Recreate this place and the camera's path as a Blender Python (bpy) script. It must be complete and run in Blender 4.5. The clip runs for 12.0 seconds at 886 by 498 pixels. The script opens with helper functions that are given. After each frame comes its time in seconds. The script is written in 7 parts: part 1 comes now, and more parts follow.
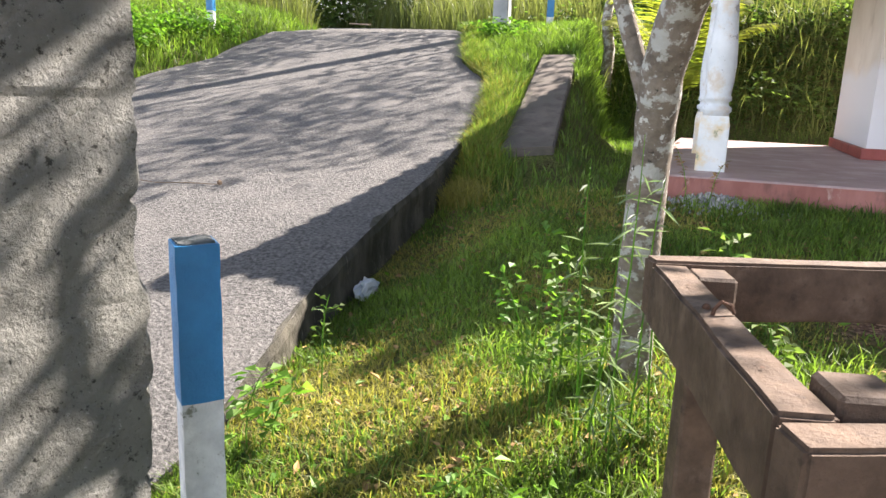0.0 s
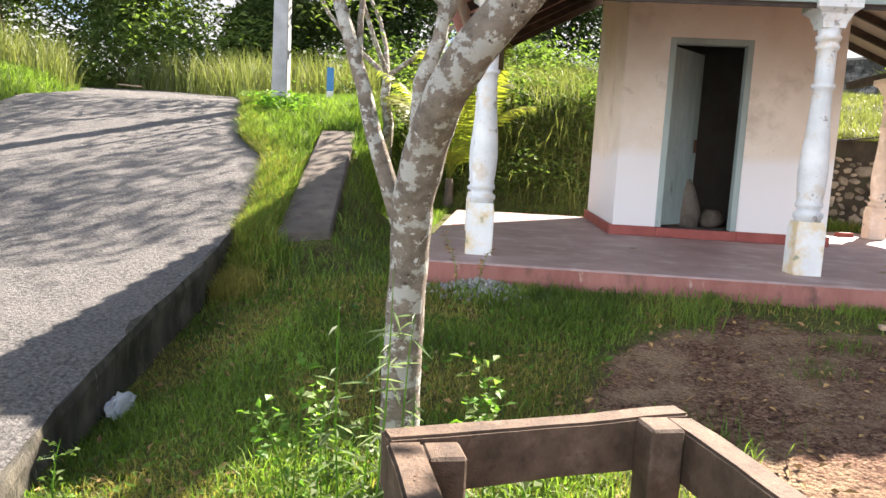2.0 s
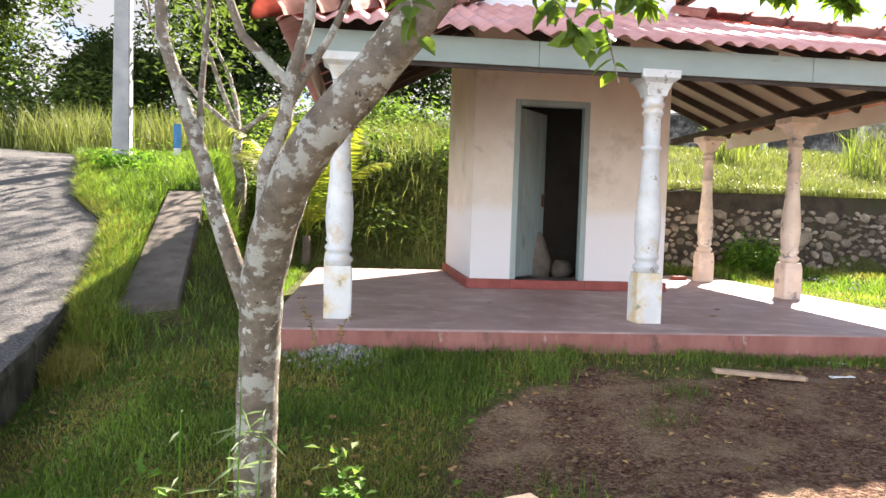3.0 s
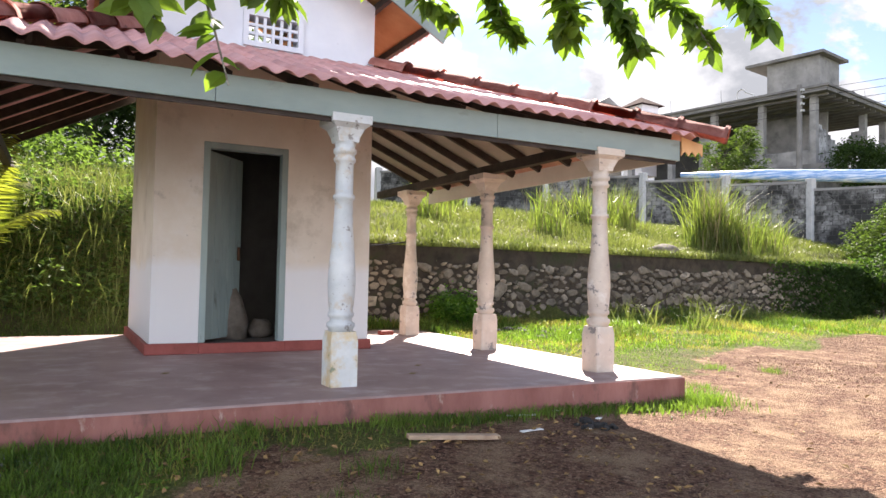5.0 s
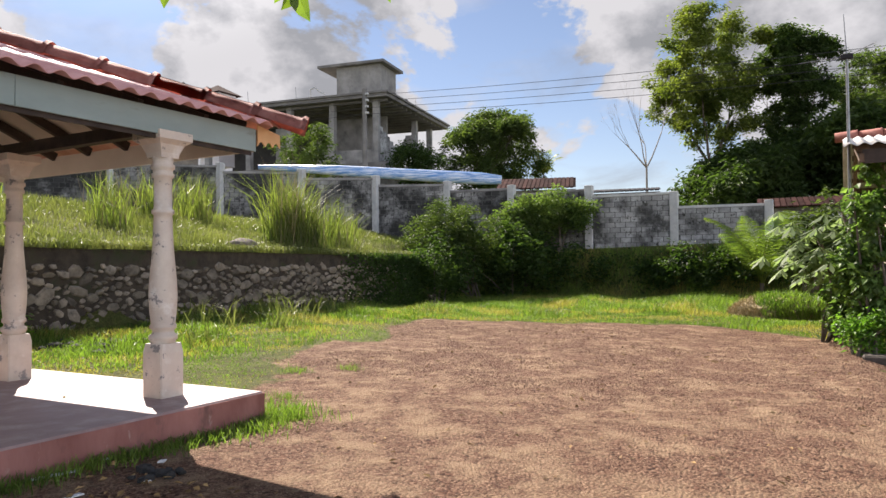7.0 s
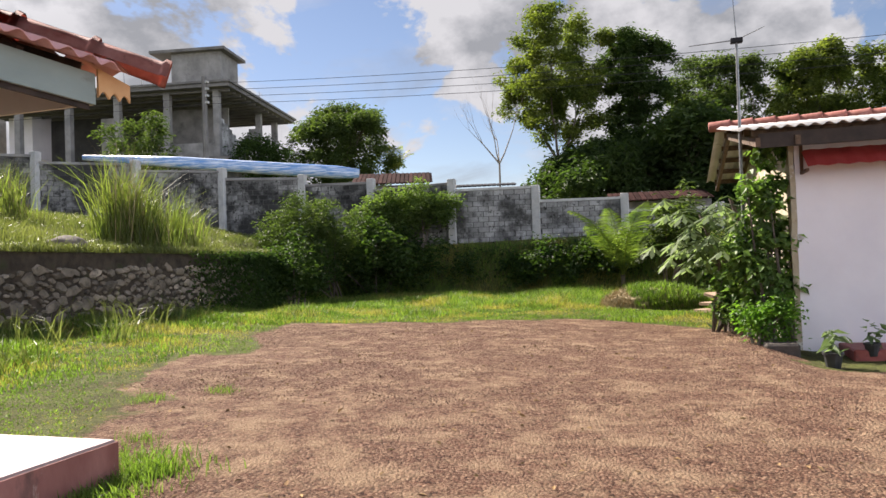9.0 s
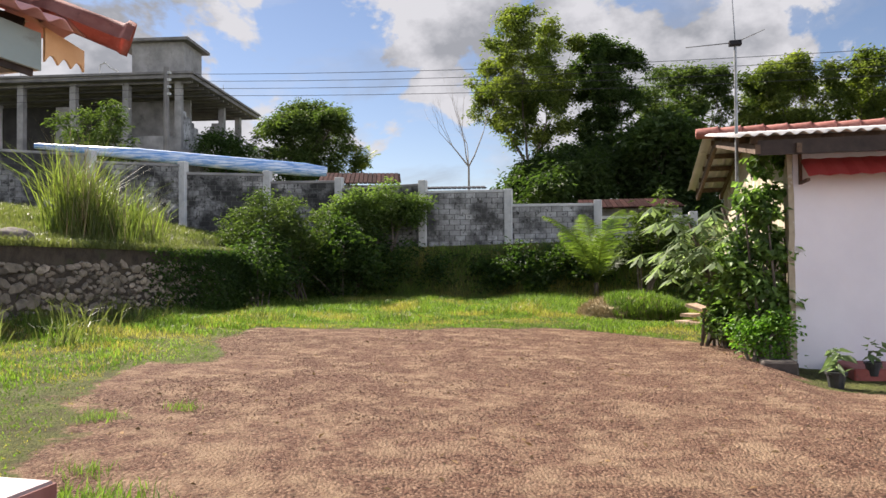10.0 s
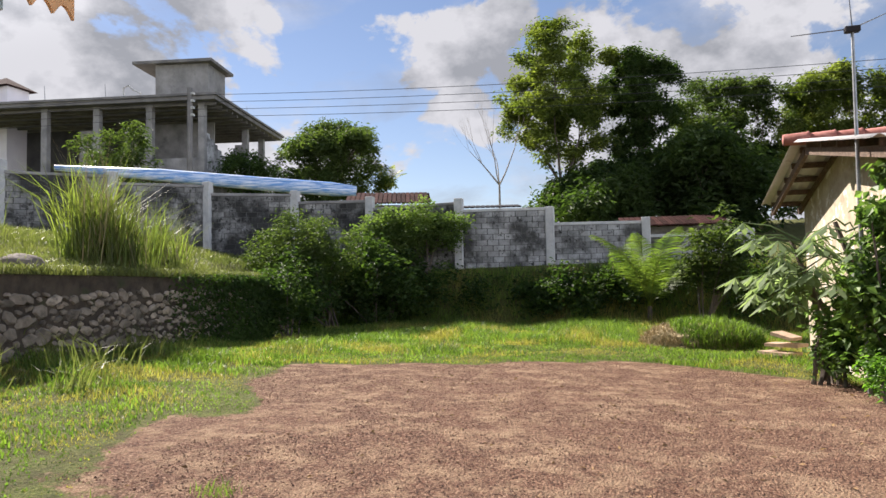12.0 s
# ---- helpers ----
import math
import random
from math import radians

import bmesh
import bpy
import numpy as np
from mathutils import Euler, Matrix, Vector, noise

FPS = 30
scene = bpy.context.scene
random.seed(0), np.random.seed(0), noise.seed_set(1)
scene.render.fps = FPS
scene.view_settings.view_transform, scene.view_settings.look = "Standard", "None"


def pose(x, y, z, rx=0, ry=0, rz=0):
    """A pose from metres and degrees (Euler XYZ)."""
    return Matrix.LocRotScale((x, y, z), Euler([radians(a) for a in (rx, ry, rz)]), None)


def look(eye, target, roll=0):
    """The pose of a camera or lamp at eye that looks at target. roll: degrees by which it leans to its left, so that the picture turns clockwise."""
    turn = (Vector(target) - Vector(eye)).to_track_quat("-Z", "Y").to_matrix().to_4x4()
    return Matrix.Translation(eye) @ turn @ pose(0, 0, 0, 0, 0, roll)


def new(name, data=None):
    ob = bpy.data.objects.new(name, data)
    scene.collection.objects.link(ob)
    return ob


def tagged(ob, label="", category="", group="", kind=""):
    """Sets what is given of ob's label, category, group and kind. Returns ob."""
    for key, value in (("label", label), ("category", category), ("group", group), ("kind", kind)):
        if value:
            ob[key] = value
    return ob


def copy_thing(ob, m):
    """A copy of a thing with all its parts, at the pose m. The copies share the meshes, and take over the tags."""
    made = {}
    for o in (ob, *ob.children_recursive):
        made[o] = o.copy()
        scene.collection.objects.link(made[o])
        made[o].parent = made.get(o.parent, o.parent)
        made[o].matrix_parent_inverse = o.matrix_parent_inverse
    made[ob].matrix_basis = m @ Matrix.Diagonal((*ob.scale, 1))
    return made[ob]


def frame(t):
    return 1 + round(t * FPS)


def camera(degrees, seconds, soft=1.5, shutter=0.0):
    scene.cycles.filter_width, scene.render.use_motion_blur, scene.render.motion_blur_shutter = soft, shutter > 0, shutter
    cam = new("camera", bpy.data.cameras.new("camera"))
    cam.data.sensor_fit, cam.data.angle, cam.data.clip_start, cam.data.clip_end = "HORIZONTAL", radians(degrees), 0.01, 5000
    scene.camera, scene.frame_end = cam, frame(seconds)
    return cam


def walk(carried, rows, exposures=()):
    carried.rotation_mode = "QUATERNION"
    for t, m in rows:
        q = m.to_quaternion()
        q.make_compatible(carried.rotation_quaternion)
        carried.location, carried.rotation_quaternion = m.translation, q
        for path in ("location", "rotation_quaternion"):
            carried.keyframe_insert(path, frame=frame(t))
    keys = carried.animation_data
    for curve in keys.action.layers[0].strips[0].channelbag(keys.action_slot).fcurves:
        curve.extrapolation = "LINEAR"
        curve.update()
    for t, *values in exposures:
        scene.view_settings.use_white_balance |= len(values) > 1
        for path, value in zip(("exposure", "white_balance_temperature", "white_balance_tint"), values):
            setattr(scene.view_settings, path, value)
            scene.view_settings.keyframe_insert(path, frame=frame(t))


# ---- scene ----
cam = camera(63.5, 12.0)
PATH = [
    (0, (0.811, 0.387, 1.139), (0.115, 2.212, 0.71), 2.2),
    (0.5, (0.827, 0.408, 1.177), (0.185, 2.258, 0.768), 2.2),
    (1, (0.87, 0.448, 1.237), (0.331, 2.337, 0.861), 2.3),
    (1.5, (0.899, 0.486, 1.301), (0.527, 2.424, 0.979), 2.7),
    (2, (0.902, 0.507, 1.377), (0.746, 2.486, 1.128), 3.1),
    (2.5, (0.904, 0.515, 1.439), (0.953, 2.507, 1.268), 2.8),
    (2.7, (0.907, 0.522, 1.461), (1.035, 2.513, 1.32), 2.4),
    (4.3, (1.206, 0.829, 1.512), (1.768, 2.747, 1.568), 1.0),
    (4.5, (1.269, 0.886, 1.497), (1.923, 2.775, 1.569), 1.0),
    (5, (1.381, 1.081, 1.492), (2.322, 2.845, 1.567), 1.2),
    (5.5, (1.476, 1.209, 1.546), (2.681, 2.805, 1.605), 0.6),
    (6, (1.668, 1.341, 1.545), (3.073, 2.763, 1.595), -0.1),
    (6.5, (1.896, 1.477, 1.59), (3.484, 2.692, 1.642), -0.4),
    (7, (2.01, 1.66, 1.616), (3.756, 2.635, 1.67), -0.7),
    (7.5, (2.243, 2.044, 1.574), (4.078, 2.837, 1.629), -2.1),
    (9.5, (3.318, 3.021, 1.579), (5.245, 3.554, 1.619), -1.2),
    (10, (3.627, 3.289, 1.614), (5.569, 3.764, 1.66), -0.6),
    (10.5, (3.948, 3.606, 1.642), (5.898, 4.044, 1.706), -0.6),
    (11, (4.299, 3.804, 1.641), (6.247, 4.25, 1.723), -0.6),
    (11.5, (4.641, 4.015, 1.651), (6.578, 4.503, 1.749), -0.6),
    (12, (4.961, 4.256, 1.721), (6.887, 4.784, 1.825), -1.1),
]
walk(cam, [(t, look(eye, aim, roll)) for t, eye, aim, roll in PATH],
     [(t, e, k, 17) for t, e, k in ((0.0, 2.55, 6500), (2.5, 2.75, 6800), (4.5, 2.5, 6650), (5.5, 2.15, 6500), (6.5, 1.75, 6600), (7.5, 1.62, 6600), (12.0, 1.65, 6400))])

# ---- sky, sun ----
SUN_YAW, SUN_ELEV = -35.5, 40.2
world = bpy.data.worlds.new("sky")
scene.world = world
world.use_nodes = True
wn, wl = world.node_tree.nodes, world.node_tree.links
wn.clear()


def wnode(kind, **inputs):
    n = wn.new(kind)
    for k, v in inputs.items():
        n.inputs[k.replace("_", " ")].default_value = v
    return n


sky = wn.new("ShaderNodeTexSky")
sky.sky_type, sky.sun_disc = "NISHITA", False
sky.sun_elevation, sky.sun_rotation = radians(SUN_ELEV), radians(-SUN_YAW)
sky.air_density, sky.dust_density, sky.ozone_density = 1.0, 0.1, 2.0
coord = wn.new("ShaderNodeTexCoord")
split = wn.new("ShaderNodeSeparateXYZ")
wl.new(coord.outputs["Generated"], split.inputs[0])
lift = wn.new("ShaderNodeMath")
lift.operation, lift.inputs[1].default_value = "ADD", 0.16
wl.new(split.outputs["Z"], lift.inputs[0])
flat = []
for axis in "XY":
    d = wn.new("ShaderNodeMath")
    d.operation = "DIVIDE"
    wl.new(split.outputs[axis], d.inputs[0])
    wl.new(lift.outputs[0], d.inputs[1])
    flat.append(d)
plane = wn.new("ShaderNodeCombineXYZ")
wl.new(flat[0].outputs[0], plane.inputs[0])
wl.new(flat[1].outputs[0], plane.inputs[1])
billow = wn.new("ShaderNodeMapping")
billow.inputs["Scale"].default_value, billow.inputs["Location"].default_value = (1.0, 1.0, 1.5), (0.35, 0.1, 0.0)
wl.new(coord.outputs["Generated"], billow.inputs["Vector"])
puffs = wnode("ShaderNodeTexNoise", Scale=3.3, Detail=14.0, Roughness=0.57, Distortion=0.15)
wl.new(billow.outputs[0], puffs.inputs["Vector"])
wisps = wnode("ShaderNodeTexNoise", Scale=1.6, Detail=10.0, Roughness=0.6, Distortion=0.4)
wl.new(plane.outputs[0], wisps.inputs["Vector"])
low = wn.new("ShaderNodeMapRange")
low.inputs["From Min"].default_value, low.inputs["From Max"].default_value = 0.05, 0.55
low.inputs["To Min"].default_value, low.inputs["To Max"].default_value = 0.085, -0.09
wl.new(split.outputs["Z"], low.inputs["Value"])
dense = wn.new("ShaderNodeMath")
dense.operation = "ADD"
wl.new(puffs.outputs["Fac"], dense.inputs[0])
wl.new(low.outputs[0], dense.inputs[1])
thick = wn.new("ShaderNodeValToRGB")
thick.color_ramp.elements[0].position, thick.color_ramp.elements[1].position = 0.468, 0.496
wl.new(dense.outputs[0], thick.inputs["Fac"])
thin = wn.new("ShaderNodeValToRGB")
thin.color_ramp.elements[0].position, thin.color_ramp.elements[1].position = 0.48, 0.85
wl.new(wisps.outputs["Fac"], thin.inputs["Fac"])
cover = wn.new("ShaderNodeMath")
cover.operation, cover.use_clamp = "ADD", True
wl.new(thick.outputs["Color"], cover.inputs[0])
wl.new(thin.outputs["Color"], cover.inputs[1])
core = wnode("ShaderNodeTexNoise", Scale=6.5, Detail=12.0, Roughness=0.58)
wl.new(billow.outputs[0], core.inputs["Vector"])
body = wn.new("ShaderNodeValToRGB")
body.color_ramp.elements[0].position, body.color_ramp.elements[0].color = 0.40, (1.6, 1.7, 1.8, 1)
body.color_ramp.elements[1].position, body.color_ramp.elements[1].color = 0.57, (3.1, 3.18, 3.22, 1)
wl.new(core.outputs["Fac"], body.inputs["Fac"])
skymix = wn.new("ShaderNodeMix")
skymix.data_type = "RGBA"
wl.new(cover.outputs[0], skymix.inputs[0])
haze = wn.new("ShaderNodeMix")
haze.data_type, haze.blend_type = "RGBA", "MULTIPLY"
haze.inputs[0].default_value, haze.inputs[7].default_value = 1.0, (0.55, 0.51, 0.49, 1)
wl.new(sky.outputs["Color"], haze.inputs[6])
wl.new(haze.outputs[2], skymix.inputs[6])
wl.new(body.outputs["Color"], skymix.inputs[7])
# haze is bright round the sun; sky opposite it is boosted as fill
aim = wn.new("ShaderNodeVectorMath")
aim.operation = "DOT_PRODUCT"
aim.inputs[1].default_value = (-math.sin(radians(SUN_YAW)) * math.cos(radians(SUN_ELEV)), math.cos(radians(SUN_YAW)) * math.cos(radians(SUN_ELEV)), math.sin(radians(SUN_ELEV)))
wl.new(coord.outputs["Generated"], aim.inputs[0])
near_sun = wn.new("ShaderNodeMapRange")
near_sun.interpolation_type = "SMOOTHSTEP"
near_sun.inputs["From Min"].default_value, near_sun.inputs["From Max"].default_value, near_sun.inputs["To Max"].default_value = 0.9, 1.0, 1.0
# unseen half of the sky made brighter only to lift the shade
fill_side = wn.new("ShaderNodeMapRange")
fill_side.interpolation_type = "SMOOTHSTEP"
fill_side.inputs["From Min"].default_value, fill_side.inputs["From Max"].default_value, fill_side.inputs["To Max"].default_value = 0.2, -0.5, 2.7
boost_sum = wn.new("ShaderNodeMath")
boost_sum.operation = "ADD"
for m_ in (near_sun, fill_side):
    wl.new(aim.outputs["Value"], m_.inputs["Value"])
wl.new(near_sun.outputs[0], boost_sum.inputs[0])
wl.new(fill_side.outputs[0], boost_sum.inputs[1])
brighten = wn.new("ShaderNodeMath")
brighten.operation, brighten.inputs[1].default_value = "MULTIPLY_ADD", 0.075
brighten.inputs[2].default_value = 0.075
wl.new(boost_sum.outputs[0], brighten.inputs[0])
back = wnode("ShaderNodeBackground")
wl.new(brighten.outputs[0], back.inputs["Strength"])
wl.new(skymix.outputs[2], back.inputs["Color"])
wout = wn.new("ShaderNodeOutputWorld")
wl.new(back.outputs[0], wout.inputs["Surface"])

sun = new("sun", bpy.data.lights.new("sun", "SUN"))
sun.data.energy, sun.data.angle, sun.data.color = 4.5, radians(0.55), (1.0, 0.93, 0.82)
a, e = radians(SUN_YAW), radians(SUN_ELEV)
toward = Vector((-math.sin(a) * math.cos(e), math.cos(a) * math.cos(e), math.sin(e)))
sun.matrix_world = look(toward * 60, (0, 0, 0))

# ---- materials ----
def mat(name, stops, scale=6.0, detail=8.0, rough=0.85, bump=0.3, bump_scale=60.0, metal=0.0, spots=None, island=0.0, piece=0.0,
        spec=0.3, through_light=None, stretch=(1, 1, 1), depth=0.02, band=None):
    """A surface with two scales of variation. stops: (position, colour) of its tone; spots: (scale, low, high, colour) of stains;
    island and piece: how far joined bits and separate pieces differ in brightness; through_light: colour of light let through a leaf."""
    m = bpy.data.materials.new(name)
    m.use_nodes = True
    n, l = m.node_tree.nodes, m.node_tree.links
    b = n["Principled BSDF"]
    tc = n.new("ShaderNodeTexCoord")
    geo = n.new("ShaderNodeNewGeometry")
    mp = n.new("ShaderNodeMapping")
    mp.inputs["Scale"].default_value = stretch
    l.new(geo.outputs["Position"], mp.inputs["Vector"])
    no = n.new("ShaderNodeTexNoise")
    no.inputs["Scale"].default_value, no.inputs["Detail"].default_value, no.inputs["Roughness"].default_value = scale, detail, 0.62
    l.new(mp.outputs[0], no.inputs["Vector"])
    ramp = n.new("ShaderNodeValToRGB")
    for i, (pos, col) in enumerate(stops):
        el = ramp.color_ramp.elements[i] if i < 2 else ramp.color_ramp.elements.new(pos)
        el.position, el.color = pos, (*col, 1)
    l.new(no.outputs["Fac"], ramp.inputs["Fac"])
    colour = ramp.outputs["Color"]
    for sc, low, high, col in spots or ():
        sn = n.new("ShaderNodeTexNoise")
        sn.inputs["Scale"].default_value, sn.inputs["Detail"].default_value, sn.inputs["Roughness"].default_value = sc, 9.0, 0.66
        l.new(mp.outputs[0], sn.inputs["Vector"])
        sr = n.new("ShaderNodeValToRGB")
        sr.color_ramp.elements[0].position, sr.color_ramp.elements[1].position = low, high
        l.new(sn.outputs["Fac"], sr.inputs["Fac"])
        mx = n.new("ShaderNodeMix")
        mx.data_type = "RGBA"
        mx.inputs[7].default_value = (*col, 1)
        l.new(sr.outputs["Color"], mx.inputs[0])
        l.new(colour, mx.inputs[6])
        colour = mx.outputs[2]
    if band:
        height, soft, tone = band
        sp = n.new("ShaderNodeSeparateXYZ")
        l.new(geo.outputs["Position"], sp.inputs[0])
        wob = n.new("ShaderNodeMath")
        wob.operation, wob.inputs[1].default_value = "MULTIPLY_ADD", soft
        l.new(no.outputs["Fac"], wob.inputs[0])
        l.new(sp.outputs["Z"], wob.inputs[2])
        rg = n.new("ShaderNodeMapRange")
        rg.inputs["From Min"].default_value, rg.inputs["From Max"].default_value = height + soft * 0.75, height + soft * 0.35
        l.new(wob.outputs[0], rg.inputs["Value"])
        bx = n.new("ShaderNodeMix")
        bx.data_type = "RGBA"
        bx.inputs[7].default_value = (*tone, 1)
        l.new(rg.outputs[0], bx.inputs[0])
        l.new(colour, bx.inputs[6])
        colour = bx.outputs[2]
    for amount, source in ((island, "island"), (piece, "piece")):
        if amount:
            rnd = geo.outputs["Random Per Island"] if source == "island" else n.new("ShaderNodeObjectInfo").outputs["Random"]
            mr = n.new("ShaderNodeMapRange")
            mr.inputs["To Min"].default_value, mr.inputs["To Max"].default_value = 1 - amount, 1 + amount
            l.new(rnd, mr.inputs["Value"])
            hs = n.new("ShaderNodeHueSaturation")
            l.new(mr.outputs[0], hs.inputs["Value"])
            l.new(colour, hs.inputs["Color"])
            colour = hs.outputs["Color"]
    l.new(colour, b.inputs["Base Color"])
    b.inputs["Roughness"].default_value, b.inputs["Metallic"].default_value = rough, metal
    b.inputs["Specular IOR Level"].default_value = spec
    if bump:
        bn = n.new("ShaderNodeTexNoise")
        bn.inputs["Scale"].default_value, bn.inputs["Detail"].default_value, bn.inputs["Roughness"].default_value = bump_scale, 6.0, 0.7
        l.new(mp.outputs[0], bn.inputs["Vector"])
        bp = n.new("ShaderNodeBump")
        bp.inputs["Strength"].default_value, bp.inputs["Distance"].default_value = bump, depth
        l.new(bn.outputs["Fac"], bp.inputs["Height"])
        l.new(bp.outputs["Normal"], b.inputs["Normal"])
    if through_light:
        tr = n.new("ShaderNodeBsdfTranslucent")
        mt = n.new("ShaderNodeMix")
        mt.data_type, mt.blend_type = "RGBA", "MULTIPLY"
        mt.inputs[0].default_value = 1.0
        mt.inputs[7].default_value = (*through_light, 1)
        l.new(colour, mt.inputs[6])
        l.new(mt.outputs[2], tr.inputs["Color"])
        ad = n.new("ShaderNodeMixShader")
        ad.inputs[0].default_value = 0.5
        l.new(b.outputs[0], ad.inputs[1])
        l.new(tr.outputs[0], ad.inputs[2])
        l.new(ad.outputs[0], n["Material Output"].inputs["Surface"])
    return m


def leafy(name, dark, light, glow=(1.25, 1.45, 0.65), island=0.35, scale=2.0, rough=0.5):
    return mat(name, ((0.3, dark), (0.7, light)), scale=scale, detail=3, rough=rough, bump=0, island=island, through_light=glow, spec=0.3)


M_asphalt = mat("asphalt", ((0.37, (0.09, 0.087, 0.083)), (0.63, (0.26, 0.25, 0.235))), scale=45, rough=0.95, bump=1.0, bump_scale=42, depth=0.09,
                spots=((1.3, 0.5, 0.8, (0.27, 0.255, 0.235)), (90, 0.62, 0.72, (0.3, 0.29, 0.27))))
M_kerb = mat("old_kerb_concrete", ((0.35, (0.03, 0.028, 0.022)), (0.75, (0.13, 0.118, 0.09))), scale=5, bump=0.8, bump_scale=25, depth=0.05,
             spots=((6, 0.5, 0.62, (0.03, 0.03, 0.018)), (22, 0.62, 0.7, (0.2, 0.185, 0.15))), stretch=(1, 1, 0.35))
M_slab = mat("weathered_slab_concrete", ((0.3, (0.05, 0.042, 0.034)), (0.7, (0.17, 0.14, 0.115))), scale=5, bump=0.6, bump_scale=40,
             spots=((2.5, 0.5, 0.72, (0.07, 0.065, 0.05)),))
M_render = mat("rough_cement_render", ((0.3, (0.19, 0.19, 0.172)), (0.72, (0.34, 0.335, 0.30))), scale=7, rough=0.95, bump=1.0, bump_scale=48, depth=0.06,
               spots=((2.2, 0.5, 0.75, (0.34, 0.335, 0.31)), (34, 0.6, 0.66, (0.06, 0.06, 0.052)), (80, 0.6, 0.66, (0.09, 0.09, 0.08)), (60, 0.62, 0.68, (0.42, 0.42, 0.39)), (9, 0.62, 0.7, (0.12, 0.12, 0.11))))
M_blue = mat("blue_gloss_paint", ((0.3, (0.012, 0.13, 0.30)), (0.7, (0.02, 0.19, 0.42))), scale=9, rough=0.4, bump=0.35, bump_scale=45, spec=0.5,
             spots=((34, 0.70, 0.74, (0.35, 0.36, 0.36)),))
M_postwhite = mat("dirty_white_paint", ((0.3, (0.42, 0.44, 0.45)), (0.7, (0.66, 0.68, 0.68))), scale=14, rough=0.6, bump=0.4, bump_scale=60,
                  spots=((22, 0.60, 0.68, (0.16, 0.17, 0.14)),))
M_posttop = mat("bare_post_concrete", ((0.3, (0.05, 0.06, 0.06)), (0.7, (0.17, 0.18, 0.17))), scale=30, bump=0.8)
M_wood = mat("weathered_timber", ((0.25, (0.045, 0.029, 0.019)), (0.75, (0.17, 0.112, 0.074))), scale=5, rough=0.75, bump=0.5, bump_scale=30,
             stretch=(3, 3, 3), spots=((40, 0.68, 0.76, (0.05, 0.036, 0.03)), (3, 0.55, 0.8, (0.24, 0.172, 0.125)), (11, 0.6, 0.7, (0.06, 0.04, 0.028))))
M_woodend = mat("sawn_timber_pale", ((0.3, (0.32, 0.22, 0.15)), (0.7, (0.5, 0.37, 0.26))), scale=12, rough=0.8, bump=0.3)
M_nail = mat("rusty_iron", ((0.3, (0.05, 0.03, 0.022)), (0.7, (0.16, 0.08, 0.045))), scale=60, rough=0.7, metal=0.4, bump=0.2)
M_bark = mat("lichen_bark", ((0.3, (0.11, 0.09, 0.07)), (0.7, (0.27, 0.23, 0.185))), scale=14, rough=0.95, bump=0.9, bump_scale=26, depth=0.03,
             spots=((11, 0.52, 0.56, (0.4, 0.4, 0.36)), (24, 0.60, 0.64, (0.56, 0.56, 0.52)), (17, 0.62, 0.66, (0.05, 0.045, 0.035))), stretch=(1, 1, 1.15))
M_farbark = mat("dark_bark", ((0.3, (0.07, 0.055, 0.042)), (0.7, (0.17, 0.14, 0.11))), scale=5, bump=0.6, bump_scale=12)
M_deadbark = mat("grey_dead_branches", ((0.3, (0.2, 0.17, 0.14)), (0.7, (0.34, 0.3, 0.25))), scale=5, bump=0)
M_floor = mat("worn_red_cement_floor", ((0.3, (0.25, 0.165, 0.15)), (0.7, (0.37, 0.265, 0.245))), scale=1.6, rough=0.55, bump=0.06, bump_scale=30, spec=0.3,
              spots=((3.5, 0.5, 0.72, (0.44, 0.35, 0.33)), (7, 0.64, 0.74, (0.2, 0.13, 0.115))))
M_riser = mat("stained_red_plinth", ((0.3, (0.20, 0.075, 0.06)), (0.7, (0.36, 0.165, 0.14))), scale=3, rough=0.8, bump=0.4, bump_scale=25,
              spots=((4, 0.55, 0.7, (0.09, 0.06, 0.05)), (11, 0.63, 0.72, (0.42, 0.3, 0.26))), stretch=(1, 1, 0.4))
M_red = mat("red_oxide_skirting", ((0.3, (0.2, 0.045, 0.035)), (0.7, (0.31, 0.085, 0.07))), scale=4, rough=0.55, bump=0.15,
            spots=((6, 0.6, 0.75, (0.1, 0.035, 0.03)),))
M_plaster = mat("old_cream_plaster", ((0.3, (0.55, 0.49, 0.41)), (0.7, (0.68, 0.63, 0.55))), scale=1.2, rough=0.9, bump=0.12, bump_scale=20,
                spots=((0.9, 0.55, 0.75, (0.7, 0.69, 0.67)), (3.2, 0.64, 0.76, (0.3, 0.28, 0.24)), (1.5, 0.58, 0.72, (0.44, 0.39, 0.32)), (14, 0.66, 0.72, (0.4, 0.37, 0.32))), band=(1.55, 0.35, (0.66, 0.66, 0.66)))
M_gable = mat("pale_blue_white_plaster", ((0.3, (0.6, 0.62, 0.68)), (0.7, (0.72, 0.74, 0.78))), scale=1.5, rough=0.9, bump=0.1,
              spots=((4, 0.66, 0.78, (0.45, 0.46, 0.48)),))
M_colwhite = mat("peeling_white_column_paint", ((0.3, (0.47, 0.50, 0.51)), (0.7, (0.66, 0.68, 0.68))), scale=4, rough=0.65, bump=0.2, bump_scale=40,
                 spots=((6, 0.53, 0.65, (0.52, 0.46, 0.38)), (9, 0.62, 0.645, (0.27, 0.26, 0.25)), (26, 0.64, 0.68, (0.3, 0.29, 0.27))))
